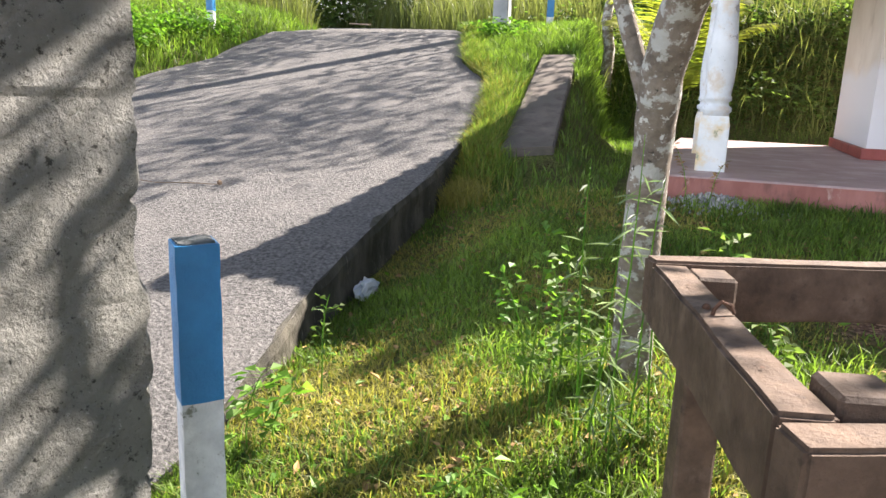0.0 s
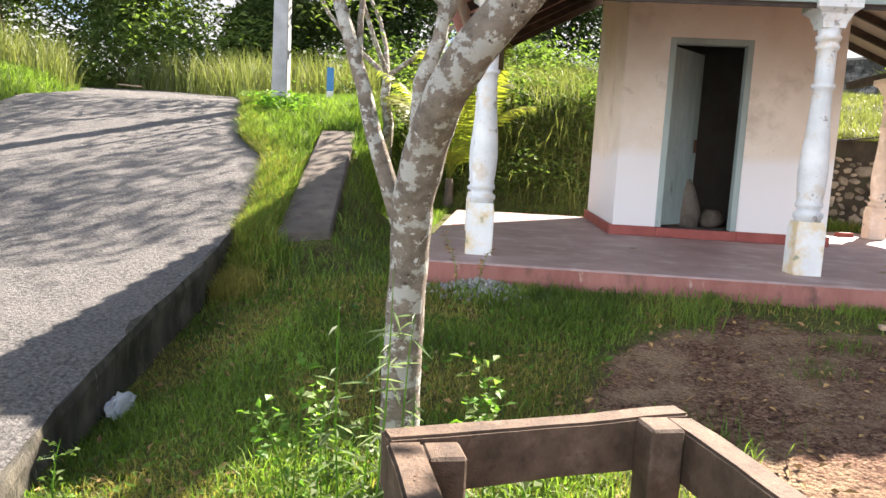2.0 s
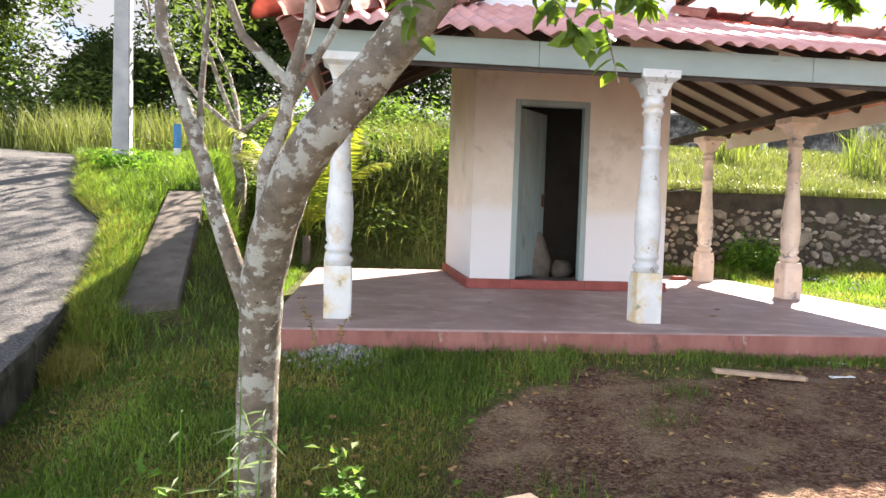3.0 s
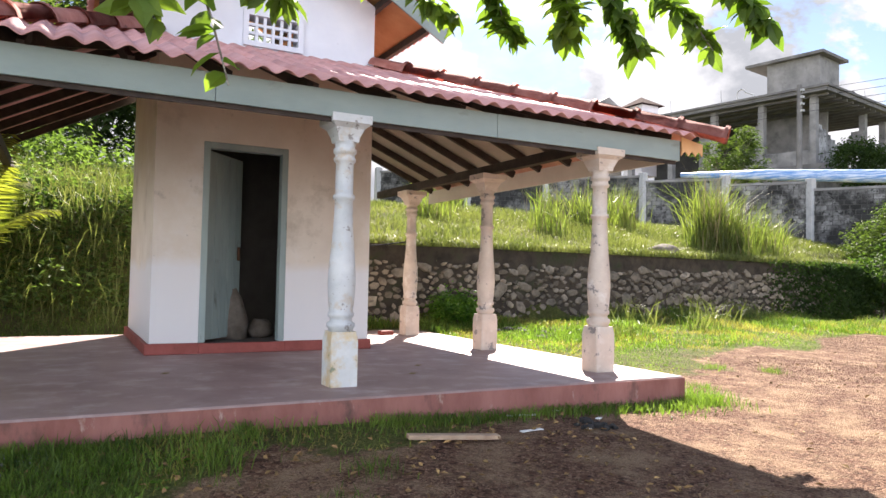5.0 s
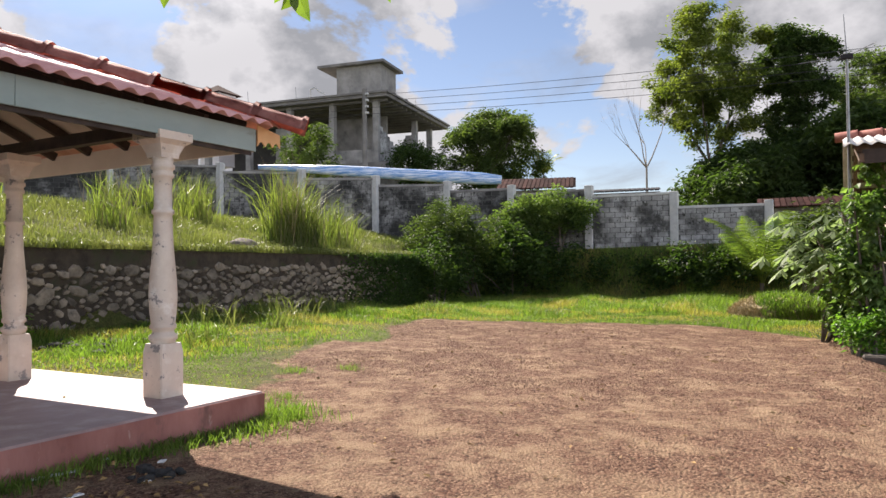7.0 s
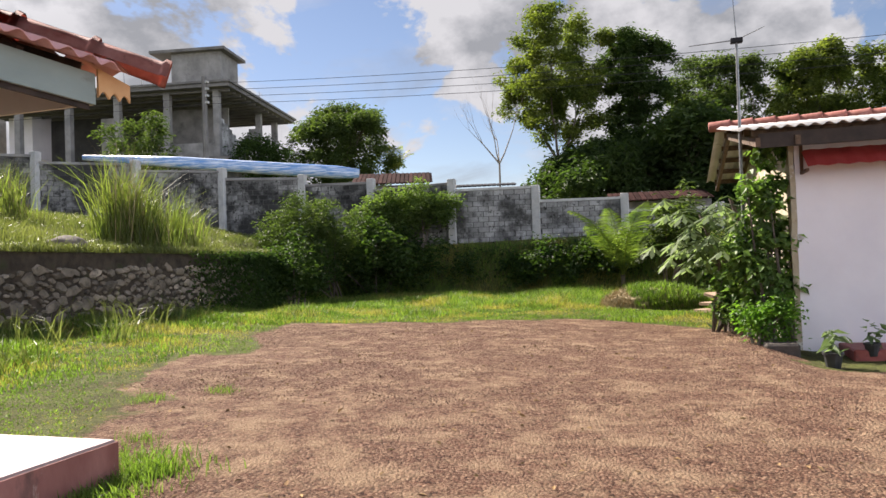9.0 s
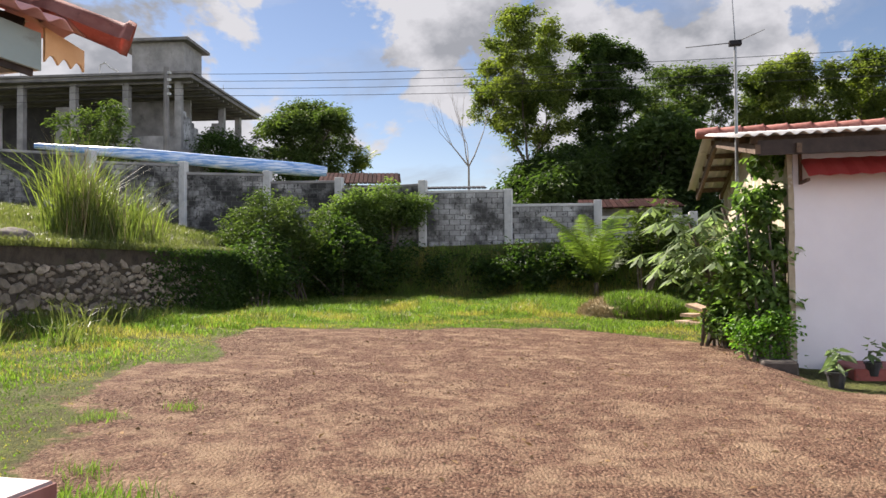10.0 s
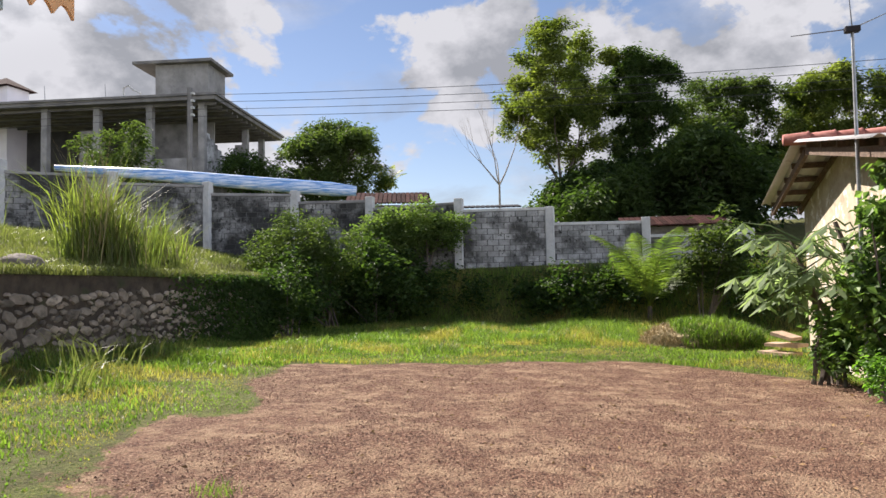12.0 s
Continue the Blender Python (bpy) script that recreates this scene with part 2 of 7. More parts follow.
M_colcream = mat("peeling_cream_column_paint", ((0.3, (0.48, 0.4, 0.33)), (0.7, (0.64, 0.56, 0.47))), scale=4, rough=0.65, bump=0.2, bump_scale=40,
                 spots=((5, 0.55, 0.7, (0.7, 0.66, 0.6)), (7, 0.61, 0.635, (0.24, 0.22, 0.21)), (24, 0.64, 0.68, (0.28, 0.25, 0.22))))
M_colbase = mat("ochre_stained_column_base", ((0.3, (0.55, 0.58, 0.57)), (0.7, (0.7, 0.72, 0.7))), scale=5, rough=0.7, bump=0.2, bump_scale=40,
                spots=((4.5, 0.46, 0.6, (0.62, 0.5, 0.3)), (9, 0.62, 0.68, (0.25, 0.28, 0.2))))
M_tile = mat("dusty_red_roof_tile", ((0.3, (0.42, 0.19, 0.17)), (0.7, (0.6, 0.34, 0.32))), scale=3, rough=0.6, bump=0.15, bump_scale=40, piece=0.1, spec=0.45,
             spots=((5, 0.58, 0.75, (0.52, 0.3, 0.28)), (12, 0.66, 0.74, (0.14, 0.07, 0.06))))
M_ridge = mat("dusty_red_hip_tile", ((0.3, (0.25, 0.085, 0.065)), (0.7, (0.41, 0.19, 0.155))), scale=6, rough=0.8, spec=0.15, bump=0.15, piece=0.15,
              spots=((9, 0.63, 0.72, (0.1, 0.05, 0.04)),))
M_fascia = mat("grey_green_painted_board", ((0.3, (0.2, 0.25, 0.235)), (0.7, (0.27, 0.33, 0.31))), scale=2.5, rough=0.6, bump=0.1,
               spots=((5, 0.62, 0.76, (0.16, 0.17, 0.15)),), stretch=(0.4, 1, 1))
M_orange = mat("orange_painted_edge_board", ((0.3, (0.55, 0.3, 0.13)), (0.7, (0.66, 0.4, 0.2))), scale=4, rough=0.7, bump=0.1)
M_rafter = mat("dark_stained_rafter", ((0.3, (0.022, 0.016, 0.013)), (0.7, (0.06, 0.042, 0.033))), scale=8, rough=0.7, bump=0.2)
M_soffit = mat("cream_ceiling_sheet", ((0.3, (0.56, 0.5, 0.42)), (0.7, (0.68, 0.62, 0.53))), scale=2, rough=0.85, bump=0.05)
M_frame = mat("grey_green_door_paint", ((0.3, (0.22, 0.28, 0.27)), (0.7, (0.3, 0.37, 0.355))), scale=4, rough=0.55, bump=0.1,
              spots=((7, 0.64, 0.74, (0.15, 0.17, 0.16)),), stretch=(1, 1, 0.3))
# shade of the store room is put into this dark colour
M_inside = mat("shade_dark_interior", ((0.3, (0.1, 0.09, 0.08)), (0.7, (0.17, 0.155, 0.14))), scale=2, bump=0.1)
M_sack = mat("grimy_sackcloth", ((0.3, (0.09, 0.075, 0.06)), (0.7, (0.18, 0.155, 0.13))), scale=9, rough=0.95, bump=0.5, bump_scale=30)
M_stone = mat("rubble_stone", ((0.3, (0.09, 0.075, 0.056)), (0.7, (0.29, 0.245, 0.19))), scale=5, rough=0.9, bump=0.5, bump_scale=20, piece=0.4, island=0.4,
              spots=((7, 0.56, 0.7, (0.06, 0.055, 0.045)),))
M_mortar = mat("mossy_dark_mortar", ((0.3, (0.026, 0.021, 0.016)), (0.7, (0.085, 0.066, 0.048))), scale=4, rough=0.95, bump=0.9, bump_scale=16,
               spots=((2, 0.55, 0.7, (0.03, 0.04, 0.015)),))
M_block = mat("sooty_cement_block", ((0.3, (0.17, 0.17, 0.165)), (0.7, (0.42, 0.42, 0.41))), scale=1.2, rough=0.92, bump=0.4, bump_scale=14, piece=0.22, island=0.22,
              spots=((0.7, 0.46, 0.6, (0.06, 0.06, 0.057)), (5, 0.56, 0.64, (0.035, 0.035, 0.032))))
M_sootblock = mat("black_stained_cement_block", ((0.3, (0.09, 0.09, 0.086)), (0.7, (0.33, 0.325, 0.31))), scale=1.2, rough=0.92, bump=0.4, bump_scale=14, island=0.3,
                  spots=((0.8, 0.42, 0.55, (0.035, 0.035, 0.033)), (5, 0.53, 0.62, (0.025, 0.025, 0.023))))
M_joint = mat("block_joint_mortar", ((0.3, (0.05, 0.05, 0.047)), (0.7, (0.12, 0.118, 0.11))), scale=2, bump=0.5, bump_scale=20,
              spots=((1.1, 0.46, 0.62, (0.05, 0.05, 0.048)),))
M_post = mat("pale_concrete_post", ((0.3, (0.34, 0.345, 0.34)), (0.7, (0.52, 0.52, 0.5))), scale=3, bump=0.3, spots=((3, 0.6, 0.76, (0.2, 0.2, 0.19)),))
M_pole = mat("grey_concrete_pole", ((0.3, (0.2, 0.21, 0.21)), (0.7, (0.32, 0.33, 0.33))), scale=4, bump=0.2)
M_bareconc = mat("raw_building_concrete", ((0.3, (0.15, 0.145, 0.14)), (0.7, (0.31, 0.3, 0.285))), scale=0.9, bump=0.3, bump_scale=6,
                 spots=((0.7, 0.55, 0.72, (0.1, 0.098, 0.095)),))
# darker copy of the raw concrete, with shade put into its colour
M_darkconc = mat("old_slab_concrete_coloured_shaded", ((0.3, (0.11, 0.105, 0.1)), (0.7, (0.21, 0.2, 0.19))), scale=0.8, bump=0.2, bump_scale=6)
# near-black colour stands in for the shade inside the open upper floor
M_dark = mat("room_shade_colour", ((0.3, (0.03, 0.03, 0.03)), (0.7, (0.06, 0.058, 0.055))), scale=1, bump=0)
# white end of the ramp paints the highlight along the blue roll
M_tarp = mat("blue_tarp_painted_highlight", ((0.42, (0.09, 0.24, 0.52)), (0.62, (0.6, 0.68, 0.76))), scale=3.0, rough=0.35, bump=0.4, bump_scale=8, spec=0.5, stretch=(0.5, 0.5, 7))
M_oldtile = mat("old_dark_clay_tile", ((0.3, (0.018, 0.008, 0.007)), (0.7, (0.055, 0.024, 0.02))), scale=2, bump=0.3, island=0.35, rough=0.97, spec=0.05)
M_white = mat("white_wall_paint", ((0.3, (0.66, 0.63, 0.66)), (0.7, (0.76, 0.73, 0.75))), scale=0.8, rough=0.85, bump=0.08, bump_scale=18,
              spots=((2, 0.68, 0.8, (0.55, 0.52, 0.52)),))
M_endwall = mat("bare_yellowed_plaster", ((0.3, (0.27, 0.22, 0.15)), (0.7, (0.46, 0.4, 0.29))), scale=3, bump=0.5, bump_scale=12,
                spots=((4, 0.56, 0.66, (0.7, 0.68, 0.62)), (8, 0.62, 0.7, (0.2, 0.17, 0.12))))
M_sheet = mat("pale_cement_roof_sheet", ((0.3, (0.45, 0.43, 0.4)), (0.7, (0.62, 0.6, 0.56))), scale=2, bump=0.1, spots=((3, 0.6, 0.75, (0.25, 0.23, 0.2)),))
M_canopy = mat("red_painted_canopy", ((0.3, (0.38, 0.045, 0.04)), (0.7, (0.5, 0.085, 0.07))), scale=3, rough=0.55, bump=0.1, spots=((6, 0.64, 0.75, (0.25, 0.06, 0.05)),))
M_mast = mat("galvanised_pipe", ((0.3, (0.16, 0.17, 0.17)), (0.7, (0.28, 0.29, 0.29))), scale=9, rough=0.5, metal=0.7, bump=0.1)
M_pot = mat("black_plastic_pot", ((0.3, (0.02, 0.02, 0.022)), (0.7, (0.05, 0.05, 0.052))), scale=9, rough=0.45, bump=0.05)
M_terracotta = mat("weathered_cement_trough", ((0.3, (0.05, 0.042, 0.035)), (0.7, (0.12, 0.1, 0.085))), scale=8, bump=0.4)
M_plastic = mat("crumpled_white_plastic", ((0.3, (0.62, 0.66, 0.7)), (0.7, (0.78, 0.8, 0.82))), scale=12, rough=0.3, bump=0.5, bump_scale=24, through_light=(0.8, 0.85, 0.9))
M_paper = mat("white_scrap_board", ((0.3, (0.6, 0.6, 0.58)), (0.7, (0.75, 0.75, 0.73))), scale=12, bump=0.1)
M_chips = mat("grey_stone_chips", ((0.3, (0.16, 0.16, 0.15)), (0.7, (0.36, 0.35, 0.33))), scale=30, bump=0.2, island=0.4)
M_ash = mat("black_ash", ((0.3, (0.012, 0.012, 0.012)), (0.7, (0.05, 0.048, 0.045))), scale=18, bump=0.6)
M_cable = mat("black_cable", ((0.3, (0.015, 0.015, 0.016)), (0.7, (0.03, 0.03, 0.032))), scale=20, bump=0, rough=0.5)
M_straw = mat("dry_straw", ((0.3, (0.26, 0.2, 0.1)), (0.7, (0.42, 0.34, 0.19))), scale=8, bump=0, island=0.3)
M_twig = mat("dry_twig", ((0.3, (0.12, 0.08, 0.05)), (0.7, (0.25, 0.18, 0.12))), scale=20, bump=0.2)
M_tank = mat("black_water_tank", ((0.3, (0.02, 0.02, 0.022)), (0.7, (0.045, 0.045, 0.05))), scale=2, bump=0, rough=0.85, spec=0.1)

M_grass = leafy("lawn_grass", (0.06, 0.11, 0.018), (0.18, 0.25, 0.05), scale=1.4, island=0.5)
M_drygrass = leafy("dry_yellow_grass", (0.2, 0.18, 0.05), (0.34, 0.29, 0.09), scale=2)
M_tallgrass = leafy("tall_reed_grass", (0.10, 0.13, 0.035), (0.21, 0.23, 0.07), scale=1.0, glow=(0.95, 1.0, 0.65))
M_reed = leafy("green_reed_blades", (0.08, 0.11, 0.03), (0.19, 0.215, 0.06), scale=1.0, island=0.45)
M_weed = leafy("broad_weed_leaves", (0.06, 0.15, 0.02), (0.16, 0.28, 0.04), scale=6)
M_willow = leafy("grey_green_narrow_leaves", (0.10, 0.15, 0.08), (0.22, 0.27, 0.16), scale=6, glow=(1.1, 1.2, 0.8))
M_leaf = leafy("young_tree_leaves", (0.05, 0.1, 0.02), (0.14, 0.2, 0.04), glow=(1.8, 1.9, 0.7), scale=3)
M_mango = leafy("dark_tree_leaves", (0.025, 0.048, 0.015), (0.072, 0.108, 0.03), glow=(1.1, 1.3, 0.5), rough=0.65, scale=0.4)
M_bright = leafy("sunlit_tree_leaves", (0.06, 0.09, 0.02), (0.17, 0.20, 0.05), glow=(1.3, 1.45, 0.55), scale=0.5, rough=0.6)
M_fresh = leafy("fresh_tree_leaves", (0.04, 0.068, 0.02), (0.11, 0.148, 0.042), glow=(1.1, 1.25, 0.55), scale=0.4, rough=0.65)
# leaf green lowered so the colour carries the bank's deep shade
M_shadebush = leafy("bush_leaves", (0.022, 0.045, 0.012), (0.065, 0.105, 0.025), scale=0.8, rough=0.7)
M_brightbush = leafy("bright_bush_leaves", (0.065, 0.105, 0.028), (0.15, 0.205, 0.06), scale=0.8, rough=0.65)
M_papaya = leafy("papaya_leaves", (0.08, 0.125, 0.055), (0.2, 0.26, 0.13), scale=2, rough=0.6, glow=(1.5, 1.6, 1.0))
M_vine = leafy("broad_vine_leaves", (0.05, 0.10, 0.025), (0.17, 0.25, 0.07), scale=3, rough=0.5, island=0.5, glow=(1.3, 1.5, 0.7))
M_palm = leafy("coconut_frond", (0.10, 0.14, 0.02), (0.30, 0.29, 0.05), scale=1.5)
M_darkpalm = leafy("dark_coconut_frond", (0.05, 0.085, 0.02), (0.17, 0.22, 0.05), scale=1.5)
M_deadleaf = mat("fallen_leaves", ((0.3, (0.13, 0.07, 0.03)), (0.7, (0.34, 0.22, 0.09))), scale=7, bump=0, island=0.5)
M_pebble = mat("laterite_pebbles", ((0.3, (0.09, 0.045, 0.03)), (0.7, (0.30, 0.175, 0.11))), scale=20, bump=0.2, bump_scale=80, island=0.5)

# ---- mesh helpers ----
def link(name, bm, material, smooth=False):
    me = bpy.data.meshes.new(name)
    bm.to_mesh(me)
    bm.free()
    me.materials.append(material)
    if smooth:
        for p in me.polygons:
            p.use_smooth = True
    return new(name, me)


def part(name, bm, material, parent, label="", smooth=False):
    """One mesh object under a thing or under a part."""
    ob = link(name, bm, material, smooth)
    ob.parent = parent
    if label:
        ob["label"] = label
    return ob


def thing(name, label, category, group="", at=(0, 0, 0), rz=0.0):
    ob = new(name)
    ob.matrix_world = pose(*at, 0, 0, rz)
    ob.empty_display_size = 0.1
    return tagged(ob, label, category, group)


def box(bm, x0, x1, y0, y1, z0, z1, m=None, bevel=0.0):
    r = bmesh.ops.create_cube(bm, size=1.0)
    vs = r["verts"]
    bmesh.ops.transform(bm, verts=vs, matrix=Matrix.Translation(((x0 + x1) / 2, (y0 + y1) / 2, (z0 + z1) / 2)) @ Matrix.Diagonal((x1 - x0, y1 - y0, z1 - z0, 1)))
    if bevel:
        es = list({e for v in vs for e in v.link_edges})
        vs = list({v for f in bmesh.ops.bevel(bm, geom=es, offset=bevel, segments=1, affect="EDGES")["faces"] for v in f.verts} | {v for v in vs if v.is_valid})
    if m is not None:
        bmesh.ops.transform(bm, verts=[v for v in vs if v.is_valid], matrix=m)
    return bm


def boxbm(x0, x1, y0, y1, z0, z1, m=None, bevel=0.0):
    return box(bmesh.new(), x0, x1, y0, y1, z0, z1, m, bevel)


def beam(bm, p, q, w, h, bevel=0.0, up=(0, 0, 1)):
    """A straight timber from p to q, w wide and h high."""
    p, q = Vector(p), Vector(q)
    d = (q - p).normalized()
    side = d.cross(Vector(up)).normalized()
    top = side.cross(d)
    m = Matrix((side, d, top)).transposed().to_4x4()
    m.translation = (p + q) / 2
    return box(bm, -w / 2, w / 2, -(q - p).length / 2, (q - p).length / 2, -h / 2, h / 2, m, bevel)


def tube(bm, pts, radii, seg=8, cap=True):
    """A tapered round limb along pts."""
    pts = [Vector(p) for p in pts]
    rings = []
    for i, p in enumerate(pts):
        d = (pts[min(i + 1, len(pts) - 1)] - pts[max(i - 1, 0)]).normalized()
        a = d.orthogonal().normalized() if i == 0 else (side - side.dot(d) * d).normalized()
        side, b = a, d.cross(a)
        rings.append([bm.verts.new(p + radii[i] * (math.cos(t) * a + math.sin(t) * b)) for t in (2 * math.pi * k / seg for k in range(seg))])
    for r, s in zip(rings, rings[1:]):
        for k in range(seg):
            bm.faces.new((r[k], r[(k + 1) % seg], s[(k + 1) % seg], s[k]))
    if cap:
        bm.faces.new(rings[0][::-1])
        bm.faces.new(rings[-1])
    return bm


def lathe(bm, profile, seg=16, at=(0, 0, 0)):
    rings = [[bm.verts.new((at[0] + r * math.cos(2 * math.pi * k / seg), at[1] + r * math.sin(2 * math.pi * k / seg), at[2] + z)) for k in range(seg)] for r, z in profile]
    for r, s in zip(rings, rings[1:]):
        for k in range(seg):
            bm.faces.new((r[k], r[(k + 1) % seg], s[(k + 1) % seg], s[k]))
    bm.faces.new(rings[0][::-1])
    bm.faces.new(rings[-1])
    return bm


def mesh_from(name, verts, faces, material, smooth=False):
    """One object from arrays: verts (n, 3), faces (m, k)."""
    me = bpy.data.meshes.new(name)
    verts, faces = np.asarray(verts, np.float32), np.asarray(faces, np.int32)
    k = faces.shape[1]
    me.vertices.add(len(verts))
    me.vertices.foreach_set("co", verts.ravel())
    me.loops.add(faces.size)
    me.loops.foreach_set("vertex_index", faces.ravel())
    me.polygons.add(len(faces))
    me.polygons.foreach_set("loop_start", np.arange(0, faces.size, k, dtype=np.int32))
    me.polygons.foreach_set("use_smooth", np.full(len(faces), smooth))
    me.update(calc_edges=True)
    me.materials.append(material)
    return new(name, me)


def fan(rng, n):
    a = rng.uniform(0, 2 * np.pi, n)
    return np.stack([np.cos(a), np.sin(a), np.zeros(n)], 1)


def blades(name, base, height, width, material, rng, lean=0.5, bend=0.5):
    """Grass: a bent three-sided blade at every base point."""
    n = len(base)
    d, s = fan(rng, n), fan(rng, n)
    h = (height * rng.uniform(0.55, 1.3, n))[:, None] if np.ndim(height) == 0 else (height * rng.uniform(0.6, 1.25, n))[:, None]
    w = (width * rng.uniform(0.6, 1.3, n))[:, None]
    l = lean * rng.uniform(0.1, 1.0, n)[:, None]
    mid = base + h * 0.55 * np.array([0, 0, 1.0]) + d * h * l * 0.35
    tip = base + h * (1 - bend * l * 0.5) * np.array([0, 0, 1.0]) + d * h * l
    v = np.stack([base - s * w / 2, base + s * w / 2, mid + s * w * 0.38, mid - s * w * 0.38, tip], 1).reshape(-1, 3)
    i = 5 * np.arange(n)[:, None]
    f = np.concatenate([i + [0, 1, 2], i + [0, 2, 3], i + [3, 2, 4]])
    return mesh_from(name, v, f, material)


def leaf_arrays(at, length, width, rng, droop=0.4, point=None):
    """Diamond leaves folded along the midrib."""
    n = len(at)
    d = fan(rng, n) if point is None else point
    d = d + np.stack([np.zeros(n), np.zeros(n), rng.uniform(-droop - 0.3, 0.45 - droop, n)], 1) + rng.normal(0, 0.2, (n, 3))
    d /= np.linalg.norm(d, axis=1)[:, None]
    up = rng.normal(0, 0.45, (n, 3)) + [0, 0, 1]
    s = np.cross(d, up)
    s /= np.linalg.norm(s, axis=1)[:, None] + 1e-9
    nrm = np.cross(s, d)
    L = (length * rng.uniform(0.6, 1.25, n))[:, None]
    W = (width * rng.uniform(0.7, 1.2, n))[:, None]
    v = np.stack([at, at + d * L * 0.45 + s * W / 2 + nrm * W * 0.15, at + d * L - nrm * L * 0.12, at + d * L * 0.45 - s * W / 2 + nrm * W * 0.15], 1).reshape(-1, 3)
    i = 4 * np.arange(n)[:, None]
    return v, np.concatenate([i + [0, 1, 2], i + [0, 2, 3]])


def ovals(name, at, length, width, material, rng, droop=0.4, point=None):
    """Pointed oval leaves with a curved midrib."""
    at = np.asarray(at, float)
    n = len(at)
    d = (fan(rng, n) if point is None else point) + rng.normal(0, 0.2, (n, 3)) - [0, 0, droop * 0.6]
    d /= np.linalg.norm(d, axis=1)[:, None]
    s = np.cross(d, rng.normal(0, 0.5, (n, 3)) + [0, 0, 1])
    s /= np.linalg.norm(s, axis=1)[:, None] + 1e-9
    nrm = np.cross(s, d)
    L = (length * rng.uniform(0.6, 1.25, n))[:, None]
    W = (width * rng.uniform(0.75, 1.15, n))[:, None]
    rows = [at]
    for t, w in ((0.22, 0.36), (0.48, 0.5), (0.76, 0.33)):
        mid = at + d * L * t - nrm * L * 0.22 * t * t
        rows += [mid + s * W * w + nrm * W * 0.14, mid, mid - s * W * w + nrm * W * 0.14]
    rows.append(at + d * L - nrm * L * 0.24)
    v = np.stack(rows, 1).reshape(-1, 3)
    i = 11 * np.arange(n)[:, None]
    f = [i + [0, 1, 2], i + [0, 2, 3], i + [7, 10, 8], i + [8, 10, 9]]
    for k in (1, 4):
        f += [i + [k, k + 3, k + 4], i + [k, k + 4, k + 1], i + [k + 1, k + 4, k + 5], i + [k + 1, k + 5, k + 2]]
    return mesh_from(name, v, np.concatenate(f), material)


def leaves(name, at, length, width, material, rng, droop=0.4, point=None):
    v, f = leaf_arrays(np.asarray(at, float), length, width, rng, droop, point)
    return mesh_from(name, v, f, material)


def clumps(rng, centres, radii, n, squash=0.8):
    """n points spread through uneven clumps, thicker near their skins."""
    c, r = np.asarray(centres, float), np.asarray(radii, float)
    k = rng.choice(len(c), n, p=r**2 / (r**2).sum())
    d = rng.normal(0, 1, (n, 3))
    d /= np.linalg.norm(d, axis=1)[:, None]
    return c[k] + d * (r[k] * rng.uniform(0.15, 1.0, n) ** 0.45)[:, None] * [1, 1, squash]

# ---- ground, road ----
def ss(t):
    t = np.clip(t, 0, 1)
    return t * t * (3 - 2 * t)


def road_z(y):
    return 0.25 + 0.2 * (np.minimum(y, 6.0) - 4.1) + 0.26 * np.clip(y - 6.0, 0, 5.5) + 0.10 * np.clip(y - 11.5, 0, 5.5)


ROAD_Y = (-30, 0, 2.0, 2.8, 3.6, 4.8, 5.5, 6.2, 7.0, 8.0, 8.6, 9.5, 13.5, 15.0, 18, 30)
ROAD_R = (-0.5, -0.62, -0.8, -0.95, -1.13, -1.25, -1.27, -1.34, -1.46, -1.7, -1.88, -2.5, -3.95, -4.6, -8.6, -24)
ROAD_L = (-5.6, -5.9, -6.1, -6.2, -6.3, -6.45, -6.55, -6.6, -6.7, -6.75, -6.7, -6.6, -7.3, -8.0, -12.0, -28)


def road_right(y):
    return np.interp(y, ROAD_Y, ROAD_R)


def road_left(y):
    return np.interp(y, ROAD_Y, ROAD_L)


def slab_right(y):
    return -0.54 - 0.158 * (y - 6.5)


def slab_top(y):
    return 0.68 + 0.282 * (y - 6.45)


def wall_y(x):
    """The line of the rubble wall that holds the terrace."""
    return 12.5 + 0.1 * (x - 8)


